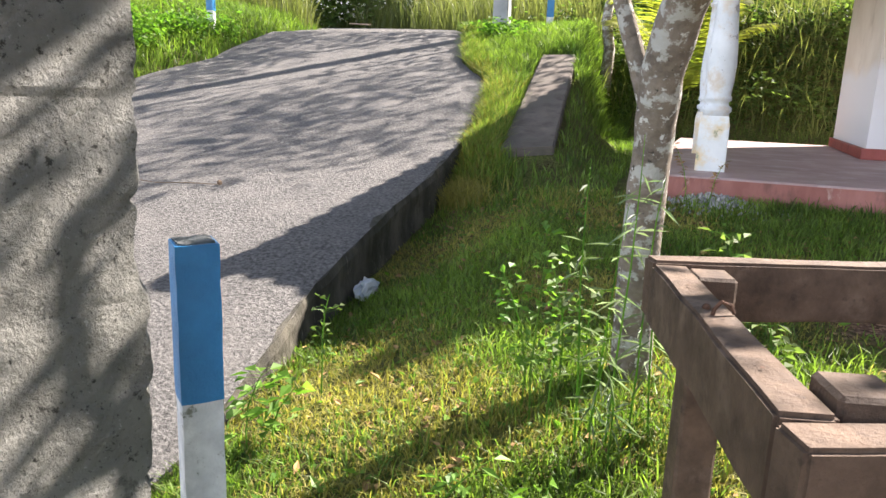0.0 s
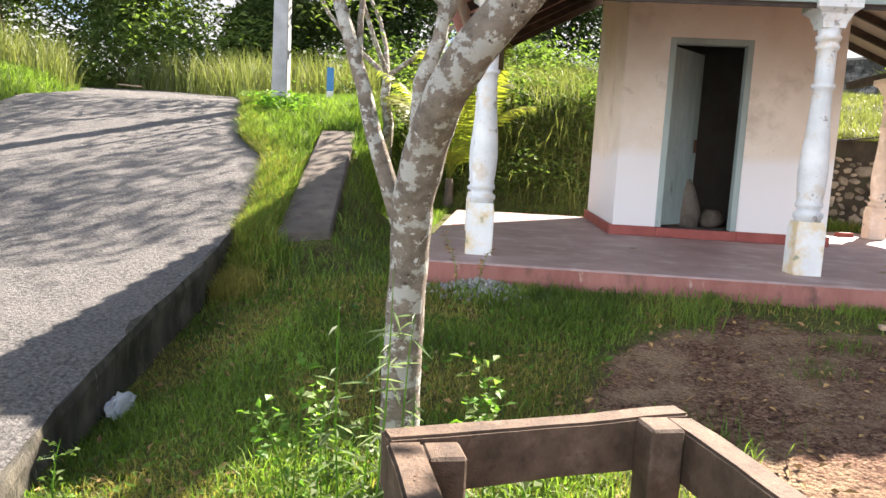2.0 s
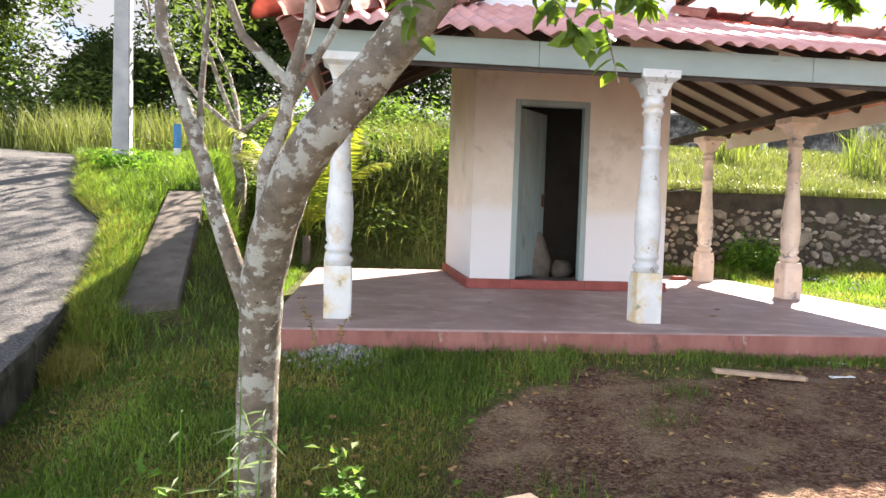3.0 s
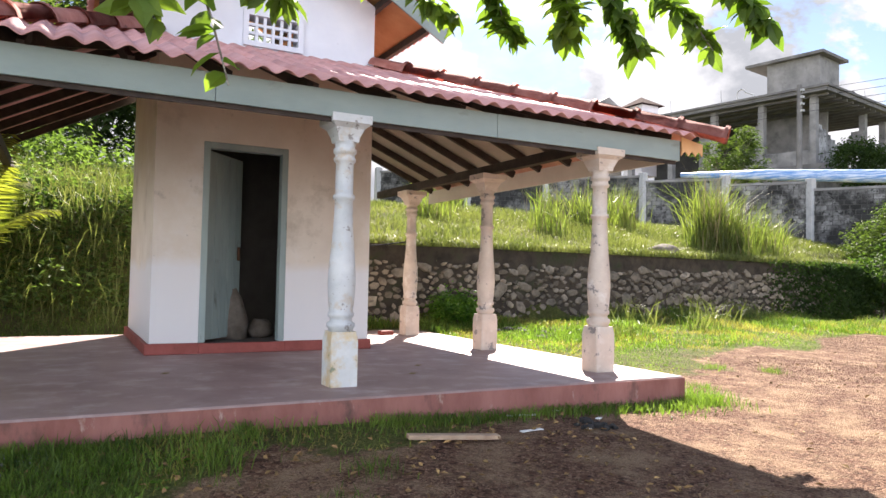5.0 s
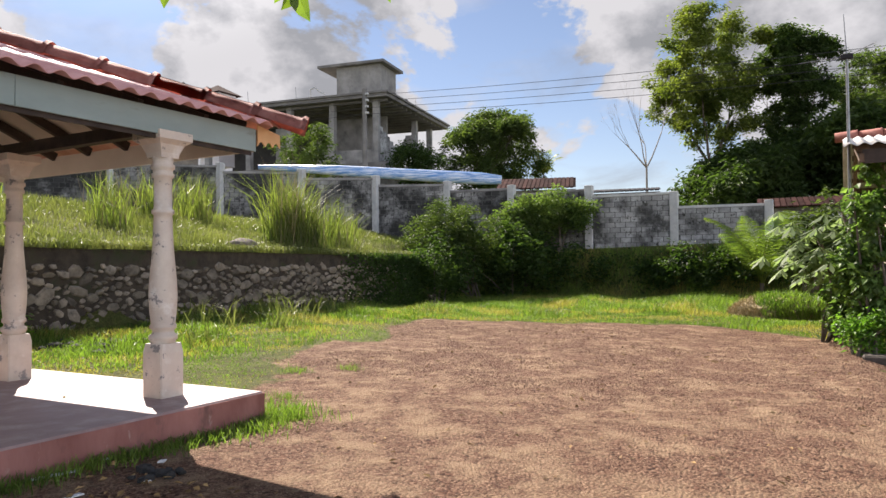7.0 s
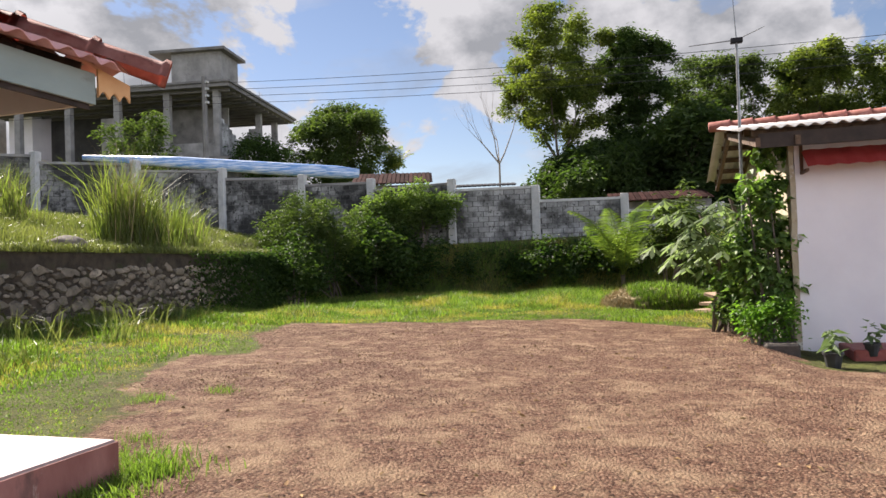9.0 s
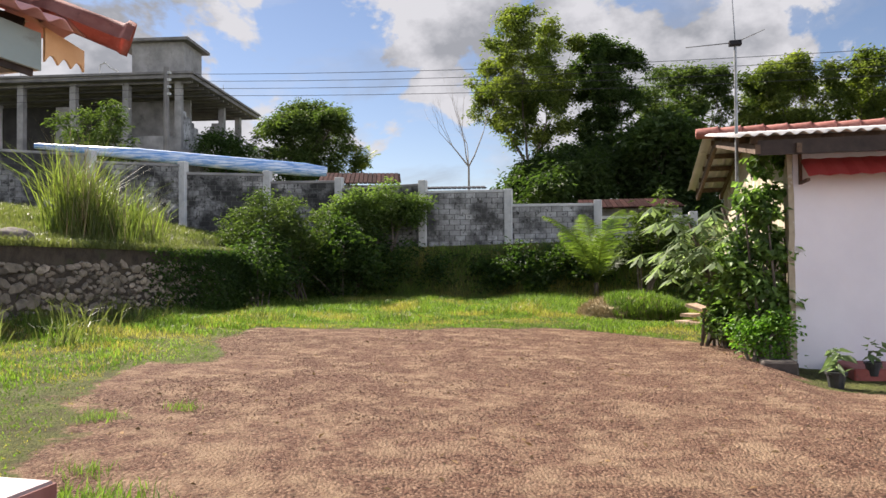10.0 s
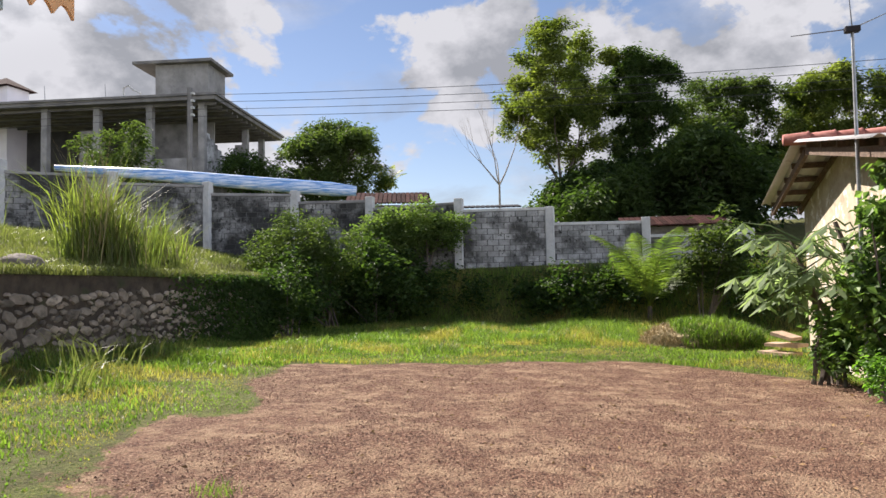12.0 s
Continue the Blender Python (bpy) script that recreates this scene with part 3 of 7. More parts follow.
def ground_z(x, y):
    x, y = np.asarray(x, float), np.asarray(y, float)
    z = 0.28 + ss((y - 3) / 3) * (0.08 + 0.14 * np.clip((6 - x) / 6, 0, 1.2))
    z = z + 0.05 * np.maximum(y - 6.5, 0) * (1 - ss((x - 14) / 9)) * ss((x - 3) / 5 + 0.4)
    z = z + 0.012 * np.sin(1.7 * x + 0.6 * y) * np.cos(1.3 * y - 0.5 * x) + 0.006 * np.sin(4.1 * x - 2.2 * y)
    z = z - 0.2 * ss((1.7 - y) / 1.0) * ss((x - 10) / 3)
    # the lawn falls towards the gate and towards the foot of the lane
    lawn = np.interp(y, (-6, 1, 3.2, 4.2, 5.9, 8, 12, 13.5), (-0.2, -0.08, 0.06, 0.19, 0.43, 0.5, 0.54, 0.85))
    w = 1 - ss((x - 0.9) / 2.8)
    z = z * (1 - w) + (lawn + 0.012 * np.sin(2.3 * x + 1.6 * y)) * w
    foot = np.interp(y, (-6, 2.5, 3.8, 4.8, 6.0, 7.0, 12), (-0.3, -0.14, -0.13, 0.03, 0.3, 0.5, 0.6))
    w = 1 - ss((x - road_right(y)) / 1.1)
    z = z * (1 - w) + foot * w
    # verge that carries the slab
    verge = ss((y - 5.95) / 0.5) * (1 - ss((x - slab_right(y) + 0.02) / 0.55))
    z = z * (1 - verge) + np.maximum(np.minimum(slab_top(y) - 0.07, road_z(y) - 0.05), z) * verge
    # bed under the road and the bank beyond it
    inside = (x < road_right(y) - 0.12)
    z = np.where(inside, road_z(y) - 0.16, z)
    over = np.maximum(road_left(y) - x, 0)
    z = np.where(x < road_left(y), road_z(y) - 0.12 + ss(over / 0.5) * 0.16 + 0.20 * np.minimum(over, 8), z)
    # terrace and banks
    d1, d2 = y - wall_y(x), x - 27.0
    d = np.maximum(d1, d2)
    wide = np.where((x > 4) & (x < 21) & (d1 > d2), 0.22, 2.2)
    top = 2.02 + np.where(d1 > d2, np.minimum(0.23 * d, 1.2 + 0.08 * (d - 5.2)), 0.12 * d)
    top = np.clip(top, 0, 6.5)
    west = ss((x + 2.5) / 3.0)
    rise = ss(d / wide) * np.where(d1 > d2, west, 1)
    z = np.where(d > 0, z * (1 - rise) + np.maximum(top, z) * rise, z)
    return z


def spread(lo, hi, step, far):
    inner = np.arange(lo, hi + step / 2, step)
    out = np.cumsum(np.geomspace(step * 2, far / 3, 14))
    return np.concatenate([(lo - out)[::-1], inner, hi + out])


gx, gy = spread(-14, 34, 0.22, 700), spread(-7, 30, 0.22, 700)
X, Y = np.meshgrid(gx, gy)
V = np.stack([X, Y, ground_z(X, Y)], -1).reshape(-1, 3)
nx, ny = len(gx), len(gy)
I = (np.arange(ny - 1)[:, None] * nx + np.arange(nx - 1)).reshape(-1, 1)
F = np.concatenate([I, I + 1, I + nx + 1, I + nx], 1)


def ground_material():
    """Laterite yard with sandy patches, turf and leaf litter round it."""
    m = bpy.data.materials.new("laterite_and_turf")
    m.use_nodes = True
    n, l = m.node_tree.nodes, m.node_tree.links
    b = n["Principled BSDF"]
    b.inputs["Roughness"].default_value, b.inputs["Specular IOR Level"].default_value = 0.95, 0.15
    geo = n.new("ShaderNodeNewGeometry")
    att = n.new("ShaderNodeAttribute")
    att.attribute_name = "turf"

    def noise_ramp(scale, lo, hi, c0, c1, detail=9, rough=0.65):
        t = n.new("ShaderNodeTexNoise")
        t.inputs["Scale"].default_value, t.inputs["Detail"].default_value, t.inputs["Roughness"].default_value = scale, detail, rough
        l.new(geo.outputs["Position"], t.inputs["Vector"])
        r = n.new("ShaderNodeValToRGB")
        r.color_ramp.elements[0].position, r.color_ramp.elements[0].color = lo, (*c0, 1)
        r.color_ramp.elements[1].position, r.color_ramp.elements[1].color = hi, (*c1, 1)
        l.new(t.outputs["Fac"], r.inputs["Fac"])
        return r.outputs["Color"]

    def mix(fac, a, c):
        x = n.new("ShaderNodeMix")
        x.data_type = "RGBA"
        l.new(fac, x.inputs[0])
        l.new(a, x.inputs[6])
        l.new(c, x.inputs[7])
        return x.outputs[2]

    def stones(scale, stops):
        v = n.new("ShaderNodeTexVoronoi")
        v.inputs["Scale"].default_value = scale
        l.new(geo.outputs["Position"], v.inputs["Vector"])
        sp = n.new("ShaderNodeSeparateColor")
        l.new(v.outputs["Color"], sp.inputs[0])
        r = n.new("ShaderNodeValToRGB")
        for k, (pos, col) in enumerate(stops):
            el = r.color_ramp.elements[k] if k < 2 else r.color_ramp.elements.new(pos)
            el.position, el.color = pos, (*col, 1)
        l.new(sp.outputs[0], r.inputs["Fac"])
        return r.outputs["Color"], v.outputs["Distance"]

    coarse, hollow = stones(42, ((0.0, (0.05, 0.026, 0.018)), (1.0, (0.46, 0.30, 0.20)), (0.35, (0.16, 0.08, 0.052)), (0.75, (0.27, 0.145, 0.092))))
    fine, _ = stones(95, ((0.0, (0.07, 0.036, 0.024)), (1.0, (0.48, 0.31, 0.2)), (0.5, (0.22, 0.118, 0.076))))
    gravel = mix(noise_ramp(9, 0.42, 0.58, (0, 0, 0), (1, 1, 1)), coarse, fine)
    dust = noise_ramp(60, 0.3, 0.7, (0.36, 0.235, 0.14), (0.60, 0.43, 0.275))
    sand = mix(noise_ramp(120, 0.52, 0.6, (0, 0, 0), (1, 1, 1)), dust, fine)
    dirt = mix(noise_ramp(2.3, 0.47, 0.62, (0, 0, 0), (1, 1, 1), 12, 0.72), gravel, sand)
    soil = noise_ramp(14, 0.3, 0.7, (0.06, 0.055, 0.025), (0.15, 0.14, 0.05))
    short = noise_ramp(38, 0.35, 0.65, (0.07, 0.10, 0.02), (0.25, 0.27, 0.075))
    turf = mix(noise_ramp(3, 0.35, 0.65, (0, 0, 0), (1, 1, 1)), soil, short)
    edge = n.new("ShaderNodeMath")
    edge.operation = "ADD"
    wob = n.new("ShaderNodeTexNoise")
    wob.inputs["Scale"].default_value, wob.inputs["Detail"].default_value, wob.inputs["Roughness"].default_value = 2.2, 12, 0.75
    l.new(geo.outputs["Position"], wob.inputs["Vector"])
    half = n.new("ShaderNodeMath")
    half.operation, half.inputs[1].default_value = "SUBTRACT", 0.5
    l.new(wob.outputs["Fac"], half.inputs[0])
    l.new(att.outputs["Fac"], edge.inputs[0])
    l.new(half.outputs[0], edge.inputs[1])
    hard = n.new("ShaderNodeMapRange")
    hard.inputs["From Min"].default_value, hard.inputs["From Max"].default_value = 0.46, 0.56
    l.new(edge.outputs[0], hard.inputs["Value"])
    l.new(mix(hard.outputs[0], dirt, turf), b.inputs["Base Color"])
    bn = n.new("ShaderNodeTexNoise")
    bn.inputs["Scale"].default_value, bn.inputs["Detail"].default_value, bn.inputs["Roughness"].default_value = 55, 7, 0.75
    l.new(geo.outputs["Position"], bn.inputs["Vector"])
    bp = n.new("ShaderNodeBump")
    bp.inputs["Strength"].default_value, bp.inputs["Distance"].default_value = 1.0, 0.08
    rise = n.new("ShaderNodeMath")
    rise.operation = "SUBTRACT"
    l.new(bn.outputs["Fac"], rise.inputs[0])
    l.new(hollow, rise.inputs[1])
    l.new(rise.outputs[0], bp.inputs["Height"])
    l.new(bp.outputs["Normal"], b.inputs["Normal"])
    return m


def turf_at(x, y):
    """How far the yard is grown over: 0 bare laterite, 1 turf."""
    x, y = np.asarray(x, float), np.asarray(y, float)
    # the bare yard: a broad tongue between the porch and the white house
    north = np.interp(x, (1.5, 4.5, 7, 9, 11, 15, 18, 21), (4.9, 5.75, 6.6, 7.9, 8.6, 9.4, 8.6, 6.0))
    south = np.interp(x, (2, 4, 11, 13, 16, 21), (-3, -9, -9, 1.1, 1.2, 2.4))
    east = np.interp(y, (-9, 1, 4, 7, 9.5), (13, 15.5, 18.5, 17, 16.5))
    d = np.minimum.reduce([north - y, y - south, east - x, x - np.interp(y, (-9, 1, 2.5, 4, 4.8, 5.8), (1.4, 1.6, 1.7, 1.65, 1.72, 3.1))])
    d = d + 0.38 * np.sin(1.3 * x + 1.4 * np.sin(0.9 * y)) * np.clip((x - 6) / 3, 0, 1) + 0.22 * np.sin(3.1 * x - 2.3 * y)
    return np.clip(0.5 - d / 1.1, 0, 1)


ground = mesh_from("ground", V, F, ground_material(), smooth=True)
lay = ground.data.attributes.new("turf", "FLOAT", "POINT")
lay.data.foreach_set("value", turf_at(V[:, 0], V[:, 1]).astype(np.float32))
tagged(ground, "red laterite gravel yard with sandy patches and rough turf", "ground", kind="structure")

# the lane: a rough asphalt sheet on a raised bed, with a broken vertical edge
ry = np.concatenate([np.arange(-28, 0, 2.0), np.arange(0, 13, 0.12), np.arange(13, 30, 1.0)])
rows_v, rw = [], 26
for y in ry:
    r, l = road_right(y) + 0.02 * noise.noise((y * 2.3, 0, 0)) + 0.012 * noise.noise((y * 11, 4, 0)), road_left(y) + 0.12 * noise.noise((y * 0.9, 7, 0))
    for k in range(rw):
        x = r + (l - r) * k / (rw - 1)
        rows_v.append((x, y, float(road_z(y)) + 0.012 * noise.noise((x * 3, y * 3, 1)) - (0.03 if k == 0 else 0) - (0.05 if k == rw - 1 else 0)))
nr = len(ry)
I = (np.arange(nr - 1)[:, None] * rw + np.arange(rw - 1)).reshape(-1, 1)
road = mesh_from("road", rows_v, np.concatenate([I, I + rw, I + rw + 1, I + 1], 1), M_asphalt, smooth=True)
tagged(road, "rough grey asphalt lane climbing uphill between grass verges", "road", kind="structure")
# its retaining edge
kv, kf = [], []
ky = np.arange(-6, 9.0, 0.11)
for y in ky:
    r = float(road_right(y))
    g = min(float(ground_z(r + 0.25, y)), float(road_z(y))) - 0.08
    w = 0.03 * noise.noise((y * 5, 1, 1)) + 0.02 * noise.noise((y * 17, 2, 3))
    top = float(road_z(y)) - 0.026
    for k, (dx, zz) in enumerate(((-0.1, top), (0.004 + w, top - 0.004), (0.02 + w, top - 0.05), (0.012 + 1.4 * w, (top + g) / 2), (0.03 + w, g))):
        kv.append((r + dx + 0.012 * noise.noise((y * 13, k, 5)), y, zz + 0.01 * noise.noise((y * 9, k, 2)) * (k > 1)))
for i in range(len(ky) - 1):
    for k in range(4):
        kf.append((i * 5 + k, i * 5 + k + 1, i * 5 + k + 6, i * 5 + k + 5))
kerb = mesh_from("kerb", kv, kf, M_kerb)
tagged(kerb, "dark mossy broken concrete edge holding up the lane", "kerb", kind="structure")

# culvert slab on the verge
slab = thing("concrete_slab", "long weathered concrete slab lying along the grass verge", "slab", at=(0, 0, 0))
bm = bmesh.new()
slab_pts = ((-1.00, 6.40), (-0.55, 6.56), (-1.10, 10.0), (-1.54, 9.95))
lo = [bm.verts.new((x, y, slab_top(y) - 0.15)) for x, y in slab_pts]
hi = [bm.verts.new((x, y, slab_top(y))) for x, y in slab_pts]
bm.faces.new(lo[::-1])
bm.faces.new(hi)
for k in range(4):
    bm.faces.new((lo[k], lo[(k + 1) % 4], hi[(k + 1) % 4], hi[k]))
bmesh.ops.bevel(bm, geom=list(bm.edges), offset=0.015, segments=2, affect="EDGES")
part("slab_body", bm, M_slab, slab)

# ---- porch and small house ----
PF = 0.605  # porch floor
bm = boxbm(0.20, 6.54, 5.93, 11.75, 0.0, PF, bevel=0.012)
plinth = link("porch_floor", bm, M_floor)
tagged(plinth, "low porch platform with a worn dusty red cement floor", "porch floor", kind="structure")
bm = boxbm(0.196, 6.544, 5.922, 5.932, 0.0, PF - 0.014)
box(bm, 6.538, 6.546, 5.93, 11.75, 0.0, PF - 0.014)
riser = part("plinth_face", bm, M_riser, plinth, "stained red edge of the platform")

HX0, HX1, HY0, HY1, HT = 2.22, 4.66, 9.12, 11.7, 3.95
DX0, DX1, DZ0, DZ1 = 2.71, 3.64, 0.72, 2.90
T = 0.2


def wall(name, parts, label, material):
    bm = bmesh.new()
    for p in parts:
        box(bm, *p)
    return tagged(link(name, bm, material), label, "wall", kind="structure")


wall("wall_front", ((HX0, DX0, HY0, HY0 + T, PF, HT), (DX1, HX1, HY0, HY0 + T, PF, HT), (DX0, DX1, HY0, HY0 + T, DZ1, HT), (DX0, DX1, HY0, HY0 + T, PF, DZ0 - 0.02)),
     "cream plastered front wall of the small house with grime", M_plaster)
wall("wall_west", ((HX0, HX0 + T, HY0 + T, HY1, PF, HT + 0.4),), "cream plastered side wall of the small house", M_plaster)
wall("wall_east", ((HX1 - T, HX1, HY0 + T, HY1, PF, HT + 0.4),), "cream plastered side wall of the small house", M_plaster)
wall("wall_back", ((HX0 + T, HX1 - T, HY1 - T, HY1, PF, HT + 0.4),), "cream plastered back wall of the small house", M_plaster)
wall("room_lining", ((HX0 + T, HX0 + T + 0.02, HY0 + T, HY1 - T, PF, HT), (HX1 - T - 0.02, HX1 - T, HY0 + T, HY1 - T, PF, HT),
                     (HX0 + T + 0.02, HX1 - T - 0.02, HY1 - T - 0.02, HY1 - T, PF, HT)), "store room walls coloured dark as an unlit room", M_inside)
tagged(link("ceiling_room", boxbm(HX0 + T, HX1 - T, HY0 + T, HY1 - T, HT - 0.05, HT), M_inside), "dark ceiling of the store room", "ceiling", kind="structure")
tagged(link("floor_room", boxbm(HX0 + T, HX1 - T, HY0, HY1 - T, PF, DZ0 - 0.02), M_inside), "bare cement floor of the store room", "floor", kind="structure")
# red skirting round the foot, slightly proud
bm = bmesh.new()
for b in ((HX0 - 0.05, DX0 - 0.002, HY0 - 0.05, HY0 - 0.002, PF, DZ0), (DX1 + 0.002, HX1 + 0.03, HY0 - 0.05, HY0 - 0.002, PF, DZ0), (DX0 - 0.002, DX1 + 0.002, HY0 - 0.05, HY0 - 0.002, PF, DZ0 - 0.004),
          (HX0 - 0.05, HX0 - 0.002, HY0 - 0.002, HY1, PF, DZ0), (HX1 + 0.002, HX1 + 0.03, HY0 - 0.002, HY1, PF, DZ0)):
    box(bm, *b, bevel=0.006)
tagged(link("baseboard", bm, M_red), "red oxide skirting round the foot of the house", "skirting", kind="structure")

door = thing("door_1", "grey-green wooden door standing open inwards in a worn frame", "door")
door["kind"] = "structure"
bm = bmesh.new()
for b in ((DX0, DX0 + 0.07, HY0 - 0.012, HY0 + 0.11, DZ0, DZ1), (DX1 - 0.07, DX1, HY0 - 0.012, HY0 + 0.11, DZ0, DZ1), (DX0 + 0.07, DX1 - 0.07, HY0 - 0.012, HY0 + 0.11, DZ1 - 0.07, DZ1)):
    box(bm, *b, bevel=0.005)
part("door_frame", bm, M_frame, door)
m = Matrix.Translation((DX0 + 0.07, HY0 + 0.10, 0)) @ Matrix.Rotation(radians(50), 4, "Z")
bm = boxbm(0.0, 0.78, 0.0, 0.035, DZ0 + 0.015, DZ1 - 0.08, m)
for k in range(5):
    box(bm, 0.02 + k * 0.15, 0.15 + k * 0.15, -0.008, 0.0, DZ0 + 0.03, DZ1 - 0.1, m)
part("door_leaf", bm, M_frame, door)
part("handle", boxbm(0.66, 0.69, -0.05, -0.02, 1.62, 1.78, m, 0.006), M_nail, door, "dark iron pull handle")

# sack and broom just inside
sack = thing("sack", "slumped grey sack leaning inside the dark doorway", "sack")
bm = bmesh.new()
tube(bm, ((3.20, 9.75, DZ0 - 0.02), (3.21, 9.75, 0.9), (3.17, 9.77, 1.15), (3.12, 9.80, 1.33), (3.08, 9.83, 1.40)), (0.17, 0.18, 0.14, 0.09, 0.03), 10)
part("sack_body", bm, M_sack, sack, smooth=True)
sack2 = thing("sack", "low crumpled pale sack on the store room floor", "sack")
bm = bmesh.new()
tube(bm, ((3.42, 9.80, 0.76), (3.5, 9.83, 0.80), (3.62, 9.86, 0.80), (3.72, 9.86, 0.76)), (0.05, 0.13, 0.12, 0.04), 10)
part("sack_body", bm, M_sack, sack2, smooth=True)
board = thing("plank", "brown board leaning against the open door", "plank")
bm = bmesh.new()
beam(bm, (3.0, 9.60, DZ0 - 0.01), (2.98, 9.68, 1.25), 0.14, 0.02)
part("board", bm, M_wood, board)

# turned porch columns
COL = ((0.098, 0.43), (0.098, 0.45), (0.112, 0.465), (0.112, 0.495), (0.088, 0.51), (0.085, 0.535), (0.104, 0.55), (0.104, 0.575), (0.094, 0.59), (0.106, 0.70), (0.112, 0.82),
       (0.106, 0.95), (0.092, 1.10), (0.080, 1.25), (0.074, 1.40), (0.072, 1.475), (0.088, 1.485), (0.088, 1.515), (0.072, 1.525), (0.072, 1.68), (0.070, 1.775),
       (0.086, 1.785), (0.090, 1.81), (0.078, 1.82), (0.078, 1.845), (0.094, 1.855), (0.094, 1.885), (0.078, 1.895), (0.084, 1.93), (0.088, 1.95))


def column(label, material, foot=None):
    col = thing("porch_column", label, "column", "columns of the porch")
    bm = bmesh.new()
    rings = []
    for h, z in ((0.112, 0.0), (0.112, 0.36), (0.100, 0.43)):
        rings.append([bm.verts.new((sx * h, sy * h, z)) for sx, sy in ((-1, -1), (1, -1), (1, 1), (-1, 1))])
    for r, s in zip(rings, rings[1:]):
        for k in range(4):
            bm.faces.new((r[k], r[(k + 1) % 4], s[(k + 1) % 4], s[k]))
    bm.faces.new(rings[0][::-1])
    bm.faces.new(rings[-1])
    bmesh.ops.bevel(bm, geom=[e for e in bm.edges if abs(e.verts[0].co.z - e.verts[1].co.z) > 0.05], offset=0.008, segments=2, affect="EDGES")
    part("base_block", bm, foot or material, col)
    bm = bmesh.new()
    lathe(bm, COL, 20)
    part("turned_shaft", bm, material, col, smooth=True)
    bm = bmesh.new()
    rings = []
    for h, z in ((0.085, 1.94), (0.092, 1.98), (0.12, 2.045), (0.165, 2.08), (0.165, 2.145)):
        rings.append([bm.verts.new((sx * h, sy * h, z)) for sx, sy in ((-1, -1), (1, -1), (1, 1), (-1, 1))])
    for r, s in zip(rings, rings[1:]):
        for k in range(4):
            bm.faces.new((r[k], r[(k + 1) % 4], s[(k + 1) % 4], s[k]))
    bm.faces.new(rings[0][::-1])
    bm.faces.new(rings[-1])
    part("capital", bm, material, col)
    return col


white_col = column("turned cement porch column with peeling bluish-white paint", M_colwhite, M_colbase)
white_col.matrix_world = pose(0.73, 6.52, PF)
copy_thing(white_col, pose(3.37, 6.52, PF))
copy_thing(white_col, pose(0.62, 8.5, PF))
cream_col = column("turned cement porch column with flaking cream paint", M_colcream)
cream_col.matrix_world = pose(6.01, 6.52, PF)
copy_thing(cream_col, pose(6.01, 8.62, PF))
copy_thing(cream_col, pose(6.01, 10.78, PF))

# lean-to roof round the house
EY, EZ, RS = 6.22, 2.93, 0.362   # front eave line, height, slope
EE, EW = 7.08, 0.22              # east and west eaves


def hip_e(y):
    return EE - (EE - HX1) / (HY0 - EY) * (y - EY)


def hip_w(y):
    return EW + (HX0 - EW) / (HY0 - EY) * (y - EY)


roof = thing("porch_roof", "lean-to porch roof of corrugated faded red tiles on dark rafters", "roof")
PITCH = 0.178


def sheet_strip(width, length, lift):
    """One wave of a roofing sheet: x across, y up the slope."""
    bm = bmesh.new()
    seg, pts = 8, []
    for k in range(seg + 1):
        u = k / seg
        pts.append((-width / 2 + width * u, 0.042 * (0.5 - 0.5 * math.cos(2 * math.pi * u)) ** 0.85))
    top = [[bm.verts.new((x, y, z + lift)) for x, z in pts] for y in (0, length)]
    low = [[bm.verts.new((x, y, z + lift - 0.008)) for x, z in pts] for y in (0, length)]
    for k in range(seg):
        bm.faces.new((top[0][k], top[0][k + 1], top[1][k + 1], top[1][k]))
        bm.faces.new((low[0][k + 1], low[0][k], low[1][k], low[1][k + 1]))
        bm.faces.new((low[0][k], low[0][k + 1], top[0][k + 1], top[0][k]))
    return bm


slope = math.atan(RS)
COURSE = 1.0
strip_mesh = {}


def strip(parent, m, length, lift, material):
    key = (round(length, 2), round(lift, 3), material.name)
    if key not in strip_mesh:
        bm = sheet_strip(PITCH, length, lift)
        me = bpy.data.meshes.new("roof_tile")
        bm.to_mesh(me)
        bm.free()
        me.materials.append(material)
        for p in me.polygons:
            p.use_smooth = True
        strip_mesh[key] = me
    ob = new("roof_tile", strip_mesh[key])
    ob.parent = parent
    ob.matrix_world = m
    return ob


def lay_slope(parent, material, origin, along, out, width_from, width_to, run_at, tan):
    """Cover a slope with tile strips. along: unit way of the eave; out: unit way up the slope in plan."""
    ang = math.atan(tan)
    up = Vector((out[0] * math.cos(ang), out[1] * math.cos(ang), math.sin(ang)))
    al = Vector((*along, 0))
    nrm = al.cross(up)
    if nrm.z < 0:
        nrm = -nrm
    s = width_from + PITCH / 2
    while s < width_to:
        run = run_at(s) / math.cos(ang)
        c, done = 0, 0.0
        while done < run - 0.05:
            length = min(COURSE, run - done)
            length = max(round(length * 10) / 10, 0.1) + 0.05
            m = Matrix((al, up, al.cross(up))).transposed().to_4x4()
            m.translation = Vector(origin) + al * s + up * done
            strip(parent, m, length, 0.012 - 0.004 * c if nrm.dot(al.cross(up)) > 0 else 0.012, material)
            done += COURSE
            c += 1
        s += PITCH


